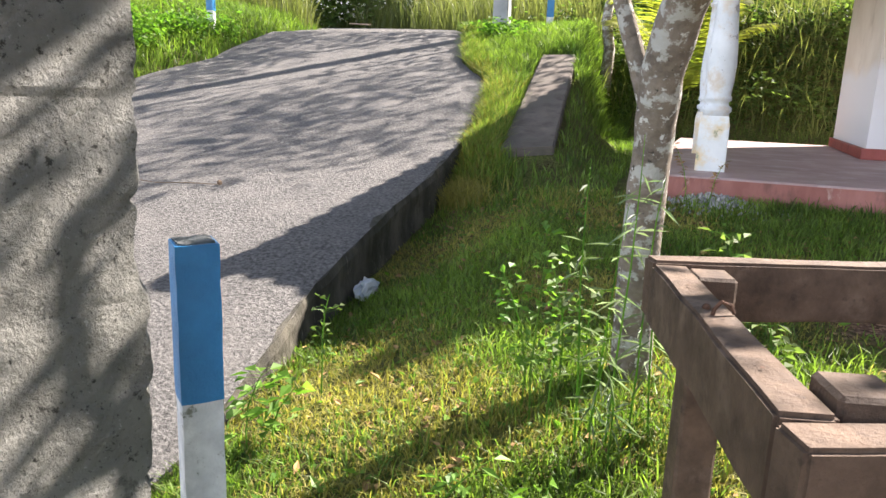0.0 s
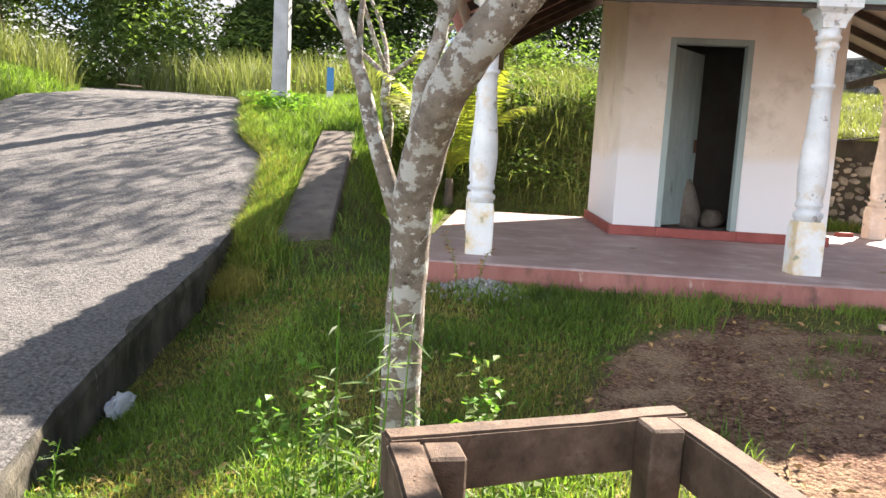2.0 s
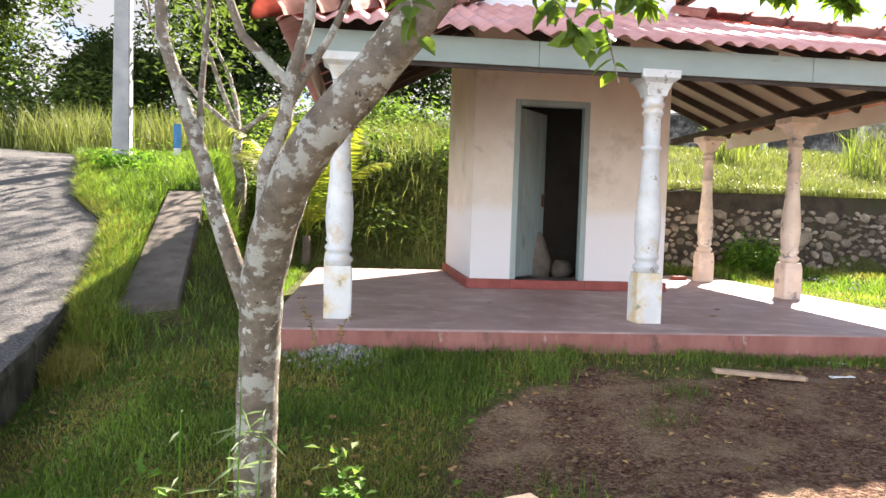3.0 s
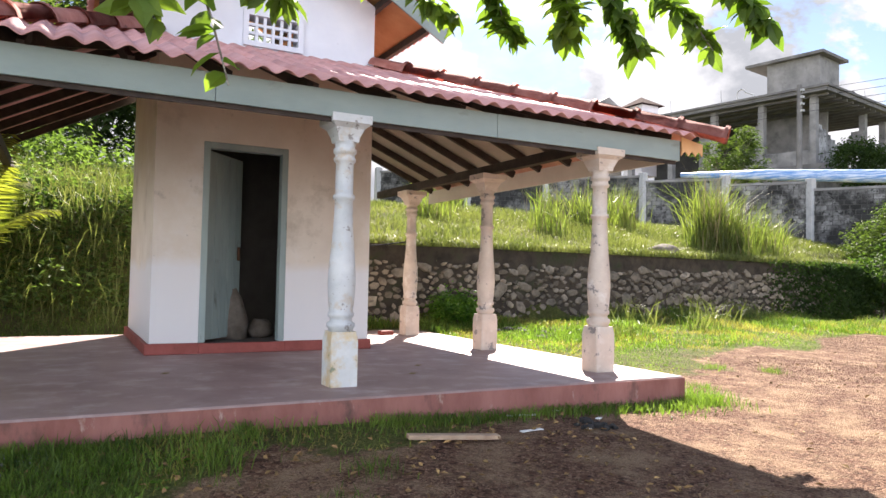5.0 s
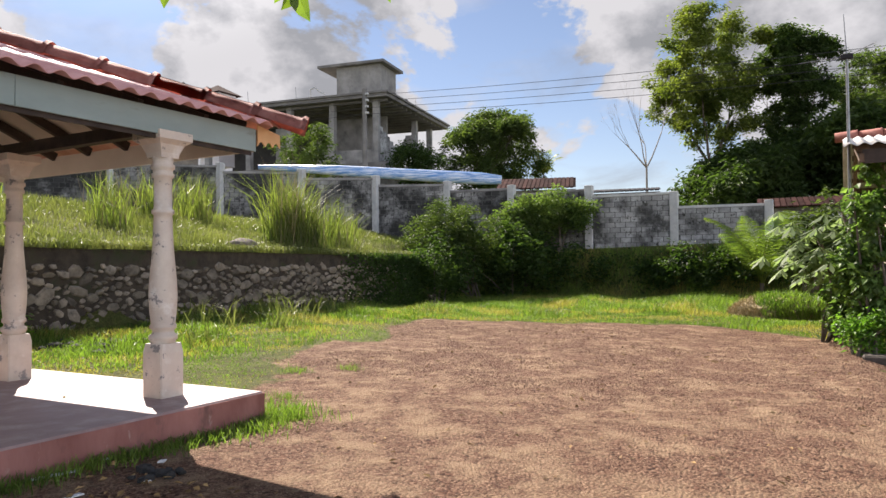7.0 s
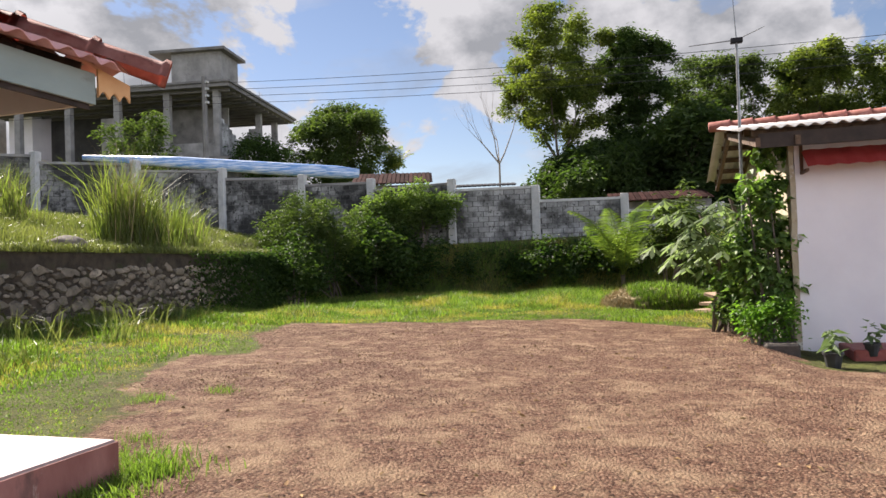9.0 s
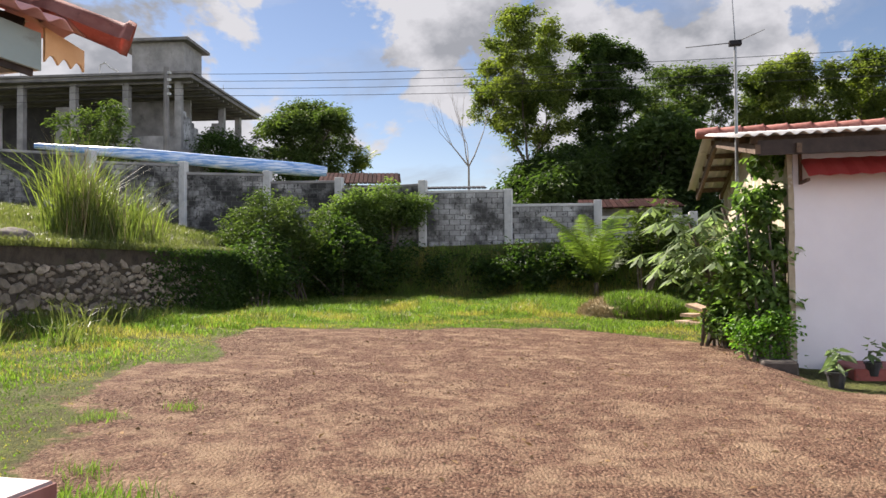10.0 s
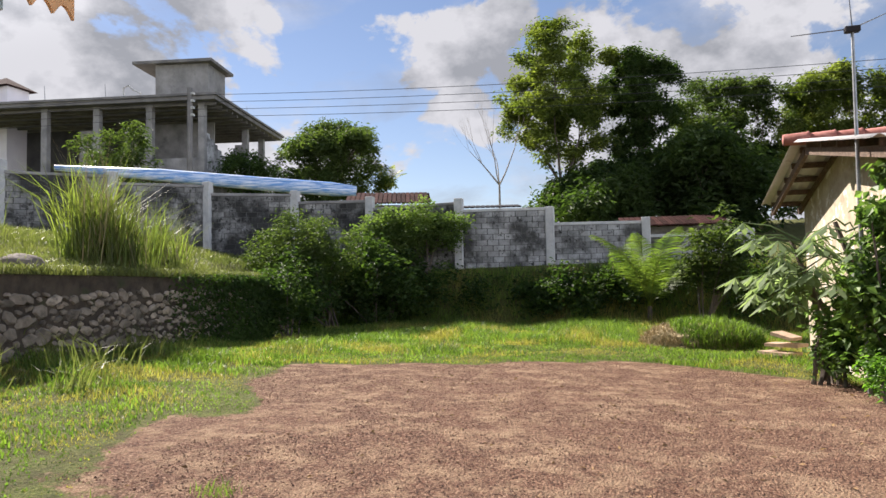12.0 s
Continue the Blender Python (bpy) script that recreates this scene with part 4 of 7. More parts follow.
lay_slope(roof, M_tile, (0, EY, EZ), (1, 0), (0, 1), EW, EE, lambda x: min(HY0, EY + (x - EW) * (HY0 - EY) / (HX0 - EW), EY + (EE - x) * (HY0 - EY) / (EE - HX1)) - EY - 0.01, RS)
TE, TW = (HT - EZ) / (EE - HX1), (HT - EZ) / (HX0 - EW)
lay_slope(roof, M_tile, (EE, 0, EZ), (0, 1), (-1, 0), EY, 12.0, lambda y: min(EE - HX1, (y - EY) * (EE - HX1) / (HY0 - EY)) - 0.01, TE)
lay_slope(roof, M_tile, (EW, 12.0, EZ), (0, -1), (1, 0), 0.0, 12.0 - EY, lambda s: min(HX0 - EW, (12.0 - s - EY) * (HX0 - EW) / (HY0 - EY)) - 0.01, TW)
# hip tiles


def hip_tile(parent, p, q):
    p, q = Vector(p), Vector(q)
    d = (q - p).normalized()
    side = d.cross(Vector((0, 0, 1))).normalized()
    top = side.cross(d)
    bm = bmesh.new()
    rows = []
    n = 9
    for y, r in ((0.0, 0.165), (0.04, 0.17), (0.06, 0.14), (0.2, 0.13), (0.50, 0.12)):
        outer = [bm.verts.new((r * math.cos(math.pi * k / n), y, r * 0.95 * math.sin(math.pi * k / n))) for k in range(n + 1)]
        rows.append(outer)
    for r, s in zip(rows, rows[1:]):
        for k in range(n):
            bm.faces.new((r[k], r[k + 1], s[k + 1], s[k]))
    bmesh.ops.solidify(bm, geom=list(bm.faces), thickness=0.014)
    me = bpy.data.meshes.new("hip_tile")
    bm.to_mesh(me)
    bm.free()
    me.materials.append(M_ridge)
    for f in me.polygons:
        f.use_smooth = True
    m = Matrix((side, d, top)).transposed().to_4x4()
    L, i = (q - p).length, 0
    while i * 0.46 < L - 0.2:
        ob = new("hip_tile", me)
        ob.parent = parent
        m.translation = p + d * (0.46 * i)
        ob.matrix_world = m @ Matrix.Rotation(radians(2.5), 4, "X")
        i += 1


hip_tile(roof, (EE + 0.16, EY - 0.16, EZ - 0.03), (HX1 + 0.05, HY0 - 0.05, HT + 0.03))
hip_tile(roof, (EW - 0.06, EY - 0.08, EZ - 0.01), (HX0 - 0.05, HY0 - 0.05, HT + 0.03))
# fascia boards
FY, FZ0, FZ1, FE, FW = 6.40, 2.715, 2.925, 6.93, 0.40
bm = bmesh.new()
for a, b in ((FW, 2.32), (2.324, 4.72), (4.724, FE)):
    box(bm, a, b, FY - 0.025, FY, FZ0, FZ1, None, 0.003)
part("fascia_board", bm, M_fascia, roof, "grey-green painted eaves board with nail heads")
bm = boxbm(FE - 0.025, FE, FY + 0.002, 12.0, FZ0, FZ1)
part("fascia_board", bm, M_soffit, roof, "cream eaves board")
bm = boxbm(FW, FW + 0.025, FY + 0.002, 12.0, FZ0, FZ1)
part("fascia_board", bm, M_soffit, roof, "cream eaves board")
bm = boxbm(FW + 0.03, FE - 0.03, FY + 0.004, FY + 0.02, FZ0 - 0.035, FZ0 + 0.03)
part("drip_batten", bm, M_rafter, roof)
# scalloped orange filler at the corner eave
bm = bmesh.new()
n_sc = 24
rows_sc = []
for y in (FY - 0.045, FY - 0.03):
    tp_ = [bm.verts.new((FE + 0.003 + 0.30 * i / n_sc, y, EZ + 0.03 - 0.05 * i / n_sc)) for i in range(n_sc + 1)]
    bt_ = [bm.verts.new((FE + 0.003 + 0.30 * i / n_sc, y, 2.765 + 0.045 * abs(math.sin(math.pi * i / 8)) + 0.02 * i / n_sc)) for i in range(n_sc + 1)]
    rows_sc.append((tp_, bt_))
for i in range(n_sc):
    (t0, b0), (t1, b1) = rows_sc
    bm.faces.new((b0[i], b0[i + 1], t0[i + 1], t0[i]))
    bm.faces.new((t1[i], t1[i + 1], b1[i + 1], b1[i]))
    bm.faces.new((b1[i], b1[i + 1], b0[i + 1], b0[i]))
bmesh.ops.recalc_face_normals(bm, faces=list(bm.faces))
part("eave_filler", bm, M_orange, roof, "scalloped orange edge board under the corner tiles")
# wall plates and rafters
bm = bmesh.new()
beam(bm, (5.99, 6.45, 2.80), (5.99, 12.0, 2.80), 0.09, 0.11, 0.004)
part("wall_plate", bm, M_rafter, roof)
bm = bmesh.new()
beam(bm, (0.75, 6.45, 2.80), (0.75, 12.0, 2.80), 0.09, 0.11, 0.004)
part("wall_plate", bm, M_rafter, roof)
bm = bmesh.new()
beam(bm, (FW + 0.05, 6.53, 2.80), (FE - 0.05, 6.53, 2.80), 0.09, 0.1, 0.004)
part("wall_plate", bm, M_rafter, roof)
for y in np.arange(6.9, 12.0, 0.62):
    y = float(y)
    inner = max(HX1, hip_e(y)) if y < HY0 else HX1
    bm = bmesh.new()
    beam(bm, (FE - 0.03, y, EZ - 0.075 + (EE - FE) * TE), (inner, y, EZ - 0.075 + (EE - inner) * TE), 0.05, 0.09)
    part("rafter", bm, M_rafter, roof)
    inner = min(HX0, hip_w(y)) if y < HY0 else HX0
    bm = bmesh.new()
    beam(bm, (FW + 0.03, y, EZ - 0.075 + (FW - EW) * TW), (inner, y, EZ - 0.075 + (inner - EW) * TW), 0.05, 0.09)
    part("rafter", bm, M_rafter, roof)
for x in np.arange(1.1, 6.6, 0.66):
    x = float(x)
    inner = min(HY0, EY + (x - EW) * (HY0 - EY) / (HX0 - EW), EY + (EE - x) * (HY0 - EY) / (EE - HX1))
    bm = bmesh.new()
    beam(bm, (x, FY + 0.03, EZ - 0.075 + (FY - EY) * RS), (x, inner, EZ - 0.075 + (inner - EY) * RS), 0.05, 0.09)
    part("rafter", bm, M_rafter, roof)
for hx, cx in ((EE, HX1), (EW, HX0)):
    bm = bmesh.new()
    s = 1 if hx > 3 else -1
    beam(bm, (hx - s * 0.2, EY + 0.24, EZ - 0.0), (cx, HY0, HT - 0.09), 0.06, 0.13)
    part("hip_rafter", bm, M_rafter, roof)
# ceiling sheets laid over the east rafters
bm = bmesh.new()
for a, b, c, d in (((FE - 0.03, 6.43), (FE - 0.03, 12.0), (HX1 + 0.003, 12.0), (HX1 + 0.003, HY0)),):
    q = [(x, y, EZ - 0.022 + (EE - x) * TE) for x, y in (a, b, c, d)]
    bm.faces.new([bm.verts.new(v) for v in q])
bmesh.ops.solidify(bm, geom=list(bm.faces), thickness=0.006)
tagged(link("ceiling_porch", bm, M_soffit), "cream sheets over dark rafters under the porch roof", "ceiling", kind="structure")

# gable over the house
GX, GZ, GT = (HX0 + HX1) / 2, 5.56, 0.58
bm = bmesh.new()
VX0, VX1, VZ0, VZ1 = 3.14, 3.71, 4.08, 4.37


def gable_top(x):
    return GZ - 0.1 - abs(x - GX) * GT


for x0, x1, z0 in ((HX0, VX0, HT), (VX1, HX1, HT), (VX0, VX1, VZ1)):
    xs = sorted({x0, x1, min(max(GX, x0), x1)})
    for a, b in zip(xs, xs[1:]):
        f = [bm.verts.new((x, HY0, z)) for x, z in ((a, z0), (b, z0), (b, gable_top(b)), (a, gable_top(a)))]
        g = [bm.verts.new((v.co.x, HY0 + T, v.co.z)) for v in f]
        bm.faces.new(f)
        bm.faces.new(g[::-1])
        for k in range(4):
            bm.faces.new((f[k], g[k], g[(k + 1) % 4], f[(k + 1) % 4]))
box(bm, VX0, VX1, HY0, HY0 + T, HT, VZ0)
bmesh.ops.recalc_face_normals(bm, faces=list(bm.faces))
tagged(link("wall_gable", bm, M_gable), "pale bluish-white gable wall above the porch roof", "wall", kind="structure")
vent = thing("ventilator", "white cement ventilation grille with small square holes", "ventilation grille")
bm = bmesh.new()
for b in ((VX0 - 0.06, VX1 + 0.06, VZ1, VZ1 + 0.06), (VX0 - 0.06, VX1 + 0.06, VZ0 - 0.06, VZ0), (VX0 - 0.06, VX0, VZ0, VZ1), (VX1, VX1 + 0.06, VZ0, VZ1)):
    box(bm, b[0], b[1], HY0 - 0.035, HY0 - 0.003, b[2], b[3])
part("frame", bm, M_gable, vent)
for k in range(1, 6):
    x = VX0 + (VX1 - VX0) * k / 6
    part("bar", boxbm(x - 0.016, x + 0.016, HY0 + 0.0, HY0 + 0.05, VZ0, VZ1), M_gable, vent)
for k in range(1, 3):
    z = VZ0 + (VZ1 - VZ0) * k / 3
    part("bar", boxbm(VX0, VX1, HY0 + 0.004, HY0 + 0.046, z - 0.016, z + 0.016), M_gable, vent)
groof = thing("gable_roof", "steeper red tiled gable roof over the small house", "roof")
GY0, GY1, GE = 8.5, 12.1, 1.88
for s in (1, -1):
    lay_slope(groof, M_tile, (GX + s * GE, GY0 if s > 0 else GY1, GZ - GE * GT), (0, 1 if s > 0 else -1), (-s, 0), 0.0, GY1 - GY0, lambda q: GE, GT)
    bm = bmesh.new()
    beam(bm, (GX + s * (GE + 0.02), GY0 + 0.02, GZ - (GE + 0.02) * GT - 0.13), (GX, GY0 + 0.02, GZ - 0.13), 0.028, 0.2, 0.003)
    part("barge_board", bm, M_fascia, groof, "grey-green painted barge board")
    # warm light on the underside boards is put into this sheet's orange
    bm = bmesh.new()
    q = [(GX + s * u, y, GZ - u * GT - 0.03) for u, y in ((GE - 0.05, GY0 + 0.05), (GE - 0.05, GY1), (0, GY1), (0, GY0 + 0.05))]
    bm.faces.new([bm.verts.new(v) for v in q])
    bmesh.ops.solidify(bm, geom=list(bm.faces), thickness=0.008)
    part("underlay", bm, M_orange, groof, "underside of the tiles coloured orange as lit boards")
    for u in (0.25, 0.75, 1.25, 1.75):
        bm = bmesh.new()
        beam(bm, (GX + s * u, GY0 + 0.04, GZ - u * GT - 0.085), (GX + s * u, GY1, GZ - u * GT - 0.085), 0.06, 0.09)
        part("purlin", bm, M_rafter, groof)
hip_tile(groof, (GX, GY0 - 0.05, GZ), (GX, GY1, GZ))

# ---- things near the start of the walk ----
def rough(bm, amount, scale, seed=0.0):
    for v in bm.verts:
        v.co += Vector((noise.noise(v.co * scale + Vector((seed, 0, 0))), noise.noise(v.co * scale + Vector((0, seed + 9, 0))), noise.noise(v.co * scale + Vector((0, 0, seed + 5))))) * amount
    return bm


# rough rendered wall end
wall_dir = Vector((0.24, 0.97, 0)).normalized()
wall_nrm = Vector((0.97, -0.24, 0)).normalized()
edge = Vector((-0.335, 1.60, 0))
gv, gf = [], []
NU, NZ = 60, 120
for j in range(NZ + 1):
    z = -0.25 + 2.35 * j / NZ
    course = math.floor((z - 0.03) / 0.215)
    seam = abs((z - 0.03) / 0.215 - course - 0.5) > 0.455
    jag = 0.016 * noise.noise((z * 7, 3, 0)) + 0.012 * noise.noise((z * 23, 8, 0)) + 0.008 * ((course * 7) % 3 - 1) - (0.006 if seam else 0)
    for i in range(NU + 1):
        u = (1 - i / NU) * 1.9
        bulge = 0.011 * noise.noise((u * 3, z * 3, course * 0.7)) + 0.006 * noise.noise((u * 14, z * 14, 2)) - (0.0012 if seam else 0)
        back = 0.05 * max(0.0, 1 - u / 0.03)
        p = edge - wall_dir * (u - (jag if u < 0.3 else 0)) + wall_nrm * (bulge - back)
        gv.append((p.x, p.y, z))
for j in range(NZ):
    for i in range(NU):
        a = j * (NU + 1) + i
        gf.append((a, a + 1, a + NU + 2, a + NU + 1))
n0 = len(gv)
for z in (-0.25, 2.1):
    for u, t in ((0.0, -0.02), (0.0, -0.16), (1.9, -0.16), (1.9, -0.0)):
        p = edge - wall_dir * (u + 0.04 * (u == 0)) + wall_nrm * t
        gv.append((p.x, p.y, z))
gf += [(n0 + k, n0 + (k + 1) % 4, n0 + 4 + (k + 1) % 4, n0 + 4 + k) for k in range(3)] + [(n0 + 4, n0 + 5, n0 + 6, n0 + 7)]
gatewall = mesh_from("wall_gate", gv, gf, M_render)
tagged(gatewall, "rough unpainted cement block wall end with broken edge", "wall", kind="structure")


def marker_post(at, h, w, rz, label, lean=0.0):
    post = thing("marker_post", label, "post", "blue and white posts", at, rz)
    bands = ((-0.15, h * 0.49, M_postwhite, "white_band", 0.0), (h * 0.49, h, M_blue, "blue_band", 0.002))
    for z0, z1, mt, nm, grow in bands:
        bm = boxbm(-w / 2 - grow, w / 2 + grow, -w / 2 - grow, w / 2 + grow, z0, z1)
        bmesh.ops.subdivide_edges(bm, edges=list(bm.edges), cuts=7, use_grid_fill=True)
        rough(bm, 0.0022, 22)
        part(nm, bm, mt, post)
    bm = boxbm(-w / 2 + 0.006, w / 2 - 0.006, -w / 2 + 0.006, w / 2 - 0.006, h - 0.01, h + 0.006)
    bmesh.ops.subdivide_edges(bm, edges=list(bm.edges), cuts=5, use_grid_fill=True)
    rough(bm, 0.006, 40)
    part("worn_top", bm, M_posttop, post, "bare chipped concrete top")
    return post


marker_post((-0.397, 1.80, -0.06), 0.81, 0.102, 50, "square concrete post painted blue above dirty white by the lane")
far_post = marker_post((-2.08, 12.5, 2.03), 0.75, 0.11, 15, "blue and white square post standing in the verge grass")
marker_post((-7.3, 10.5, 1.86), 0.9, 0.11, 15, "blue and white square post across the lane")

pole = thing("utility_pole", "tapered grey concrete utility pole in the grass verge", "pole", at=(-2.6, 11.5, 1.85))
bm = bmesh.new()
rings = []
for h, z in ((0.125, -0.2), (0.085, 7.0)):
    rings.append([bm.verts.new((sx * h, sy * h * 0.8, z)) for sx, sy in ((-1, -1), (1, -1), (1, 1), (-1, 1))])
for k in range(4):
    bm.faces.new((rings[0][k], rings[0][(k + 1) % 4], rings[1][(k + 1) % 4], rings[1][k]))
bm.faces.new(rings[1])
bmesh.ops.bevel(bm, geom=list(bm.edges), offset=0.015, segments=1, affect="EDGES")
part("shaft", bm, M_pole, pole)

# timber frame standing on legs
TOP = 0.815
O, U, W = Vector((0.705, 1.855, TOP)), Vector((0.908, 0.418, 0)).normalized(), Vector((0.275, -0.961, 0)).normalized()
frame_thing = thing("timber_frame", "weathered brown timber frame of a small table without its top", "table frame")


def at(u, w, z):
    p = O + U * u + W * w
    return (p.x, p.y, z)


LU, LW, RH = 0.73, 0.70, 0.125
for name, a, b, lift, thick in (("side_rail", (0.035, 0.0), (0.035, LW), 0.0, 0.07), ("end_rail", (0.0, -0.032), (LU, -0.032), 0.005, 0.06),
                                ("side_rail", (LU - 0.028, 0.0), (LU - 0.028, LW), 0.0, 0.068), ("end_rail", (0.0, LW + 0.035), (LU, LW + 0.035), -0.005, 0.066)):
    bm = bmesh.new()
    beam(bm, at(*a, TOP + lift - RH / 2), at(*b, TOP + lift - RH / 2), thick, RH)
    bmesh.ops.subdivide_edges(bm, edges=[e for e in bm.edges if e.calc_length() > 0.3], cuts=12)
    bmesh.ops.bevel(bm, geom=[e for e in bm.edges if e.calc_length() < 0.3 and len(e.link_faces) == 2 and e.calc_face_angle(0) > 0.8], offset=0.006, segments=2, affect="EDGES")
    part(name, rough(bm, 0.004, 7, a[0] * 9), M_wood, frame_thing)
for u, w, top in ((0.112, 0.046, -0.006), (LU - 0.108, 0.046, 0.008), (0.115, LW - 0.052, 0.014), (LU - 0.108, LW - 0.052, -0.012)):
    bm = bmesh.new()
    beam(bm, at(u, w, -0.15), at(u, w, TOP + top), 0.078, 0.084, 0.006, up=tuple(W))
    part("leg", bm, M_wood, frame_thing)
for k in range(9):
    s = 0.08 + 0.06 * k + 0.027 * math.sin(k * 2.4)
    p = at(0.035 + 0.019 * math.sin(k * 3.1), s, TOP + 0.0035)
    bm = bmesh.new()
    bmesh.ops.create_circle(bm, cap_ends=True, segments=8, radius=0.003, matrix=Matrix.Translation(p))
    part("nail_hole", bm, M_nail, frame_thing)
N = [at(u, w, TOP + z) for u, w, z in ((0.027, 0.345, -0.006), (0.029, 0.346, 0.011), (0.041, 0.342, 0.022), (0.057, 0.341, 0.016), (0.063, 0.344, 0.003))]
part("bent_nail", tube(bmesh.new(), N, [0.0035] * 5, 6), M_nail, frame_thing, "bent rusty nail")
bm = bmesh.new()
bmesh.ops.create_uvsphere(bm, u_segments=8, v_segments=6, radius=0.007, matrix=Matrix.Translation(at(0.027, 0.31, TOP + 0.003)))
part("nail_head", bm, M_nail, frame_thing)

# litter
bag = thing("plastic_bag", "crumpled white plastic bag at the foot of the lane edge", "plastic bag")
bm = bmesh.new()
bmesh.ops.create_icosphere(bm, subdivisions=3, radius=1.0)
for v in bm.verts:
    k = 1 + 0.5 * noise.noise(v.co * 1.7) + 0.35 * noise.noise(v.co * 4.1)
    v.co = Vector((v.co.x * 0.05 * k, v.co.y * 0.10 * k, max(v.co.z, -0.5) * 0.062 * k))
bmesh.ops.transform(bm, matrix=Matrix.Translation((-1.06, 4.06, float(ground_z(-1.06, 4.06)) + 0.05)) @ Matrix.Diagonal((0.95, 1.1, 1.2, 1)), verts=list(bm.verts))
part("bag", bm, M_plastic, bag)


def on_ground(x, y, dz=0.0):
    return (x, y, float(ground_z(x, y)) + dz)


twig = thing("twig", "dry twig with a knob lying on the asphalt", "twig")
bm = bmesh.new()
tube(bm, [(x, y, float(road_z(y)) + 0.012 + 0.004 * math.sin(9 * x)) for x, y in ((-3.5, 4.72), (-3.2, 4.68), (-2.95, 4.76), (-2.69, 4.76))], [0.002, 0.003, 0.004, 0.003], 5)
bmesh.ops.create_icosphere(bm, subdivisions=1, radius=0.022, matrix=Matrix.Translation((-2.69, 4.79, float(road_z(4.79)) + 0.02)))
part("stick", bm, M_twig, twig)

plank = thing("plank", "pale sawn plank lying on the gravel beside the porch", "plank")
bm = bmesh.new()
beam(bm, on_ground(3.43, 5.36, 0.025), on_ground(4.06, 5.24, 0.025), 0.075, 0.03, 0.003)
part("board", bm, M_woodend, plank)
plank3 = thing("plank", "short broken board on the verge across the lane", "plank")
bm = bmesh.new()
beam(bm, (-7.3, 16.2, 2.62), (-7.9, 16.4, 2.66), 0.12, 0.03, 0.003)
part("board", bm, M_woodend, plank3)
for k, (x, y, a, l) in enumerate(((4.66, 5.85, -15, 0.26), (4.42, 5.36, 8, 0.20), (4.86, 5.28, 70, 0.09), (5.2, 5.55, 30, 0.07), (5.05, 5.9, 100, 0.06))):
    sc = thing("scrap", "small torn scrap of white board on the gravel", "scrap", "scraps by the porch", on_ground(x, y, 0.012), a)
    bm = boxbm(-l / 2, l / 2, -0.02, 0.02, -0.004, 0.004)
    bmesh.ops.subdivide_edges(bm, edges=list(bm.edges), cuts=3, use_grid_fill=True)
    rough(bm, 0.006, 14, k)
    part("piece", bm, M_paper, sc)
ash = thing("ash_heap", "small heap of black burnt rubbish by the porch corner", "ash heap")
bm = bmesh.new()
for k in range(16):
    x, y = 5.02 + random.gauss(0, 0.09), 5.36 + random.gauss(0, 0.06)
    bmesh.ops.create_icosphere(bm, subdivisions=1, radius=random.uniform(0.015, 0.045), matrix=Matrix.Translation(on_ground(x, y, 0.015)) @ Matrix.Diagonal((1.3, 1, 0.7, 1)))
part("cinder", rough(bm, 0.012, 30), M_ash, ash)["kind"] = "stuff"
ash2 = thing("ash_patch", "flat dark patch of burnt ash in the grass", "ash patch")
bm = bmesh.new()
for k in range(60):
    x, y = 8.95 + random.gauss(0, 0.5), 11.1 + random.gauss(0, 0.3)
    bmesh.ops.create_icosphere(bm, subdivisions=1, radius=random.uniform(0.04, 0.1), matrix=Matrix.Translation(on_ground(x, y, 0.02)) @ Matrix.Diagonal((1.5, 1, 0.6, 1)))
part("cinder", rough(bm, 0.02, 20), M_ash, ash2)["kind"] = "stuff"
chips = thing("gravel_heap", "small heap of grey stone chippings against the porch platform", "gravel heap")
cv, cf = [], []
for k in range(420):
    x, y = random.gauss(0.78, 0.2), 5.9 - abs(random.gauss(0, 0.13))
    r, z = random.uniform(0.009, 0.022), float(ground_z(x, y)) + 0.07 * math.exp(-((x - 0.78) / 0.25) ** 2) * max(0, 1 - (5.9 - y) / 0.35)
    turn = random.uniform(0, 6.28)
    o = len(cv)
    cv += [(x + r * math.cos(turn + a), y + r * math.sin(turn + a), z - 0.004) for a in (0, 1.7, 3.0, 4.6)] + [(x + r * 0.2, y - r * 0.1, z + r)]
    cf += [(o, o + 1, o + 4), (o + 1, o + 2, o + 4), (o + 2, o + 3, o + 4), (o + 3, o, o + 4)]
heap_ob = mesh_from("chipping", cv, cf, M_chips)
heap_ob.parent = chips
heap_ob["kind"] = "stuff"
brick = thing("brick", "loose red brick lying on the porch floor", "brick", at=(5.66, 10.85, PF), rz=12)
part("brick_body", boxbm(-0.11, 0.11, -0.05, 0.05, 0, 0.06, bevel=0.006), M_red, brick)
for k, (x, y, a) in enumerate(((4.5, 7.4, 20), (4.9, 7.15, 75), (5.4, 8.1, 140), (4.2, 6.9, 10), (5.6, 7.2, 50), (2.2, 7.6, 33))):
    lf = thing("fallen_leaf", "dry pale leaf scrap lying on the porch floor", "leaf", "leaves on the porch", (x, y, PF + 0.002), a)
    bm = bmesh.new()
    vs = [bm.verts.new(v) for v in ((-0.05, 0, 0.004), (0, 0.014, 0.012), (0.06, 0, 0.006), (0, -0.014, 0.0))]
    bm.faces.new(vs)
    bmesh.ops.solidify(bm, geom=list(bm.faces), thickness=0.002)
    part("blade", bm, M_straw, lf)
cable = thing("cable", "black cable strung from the corner column to the terrace", "cable")
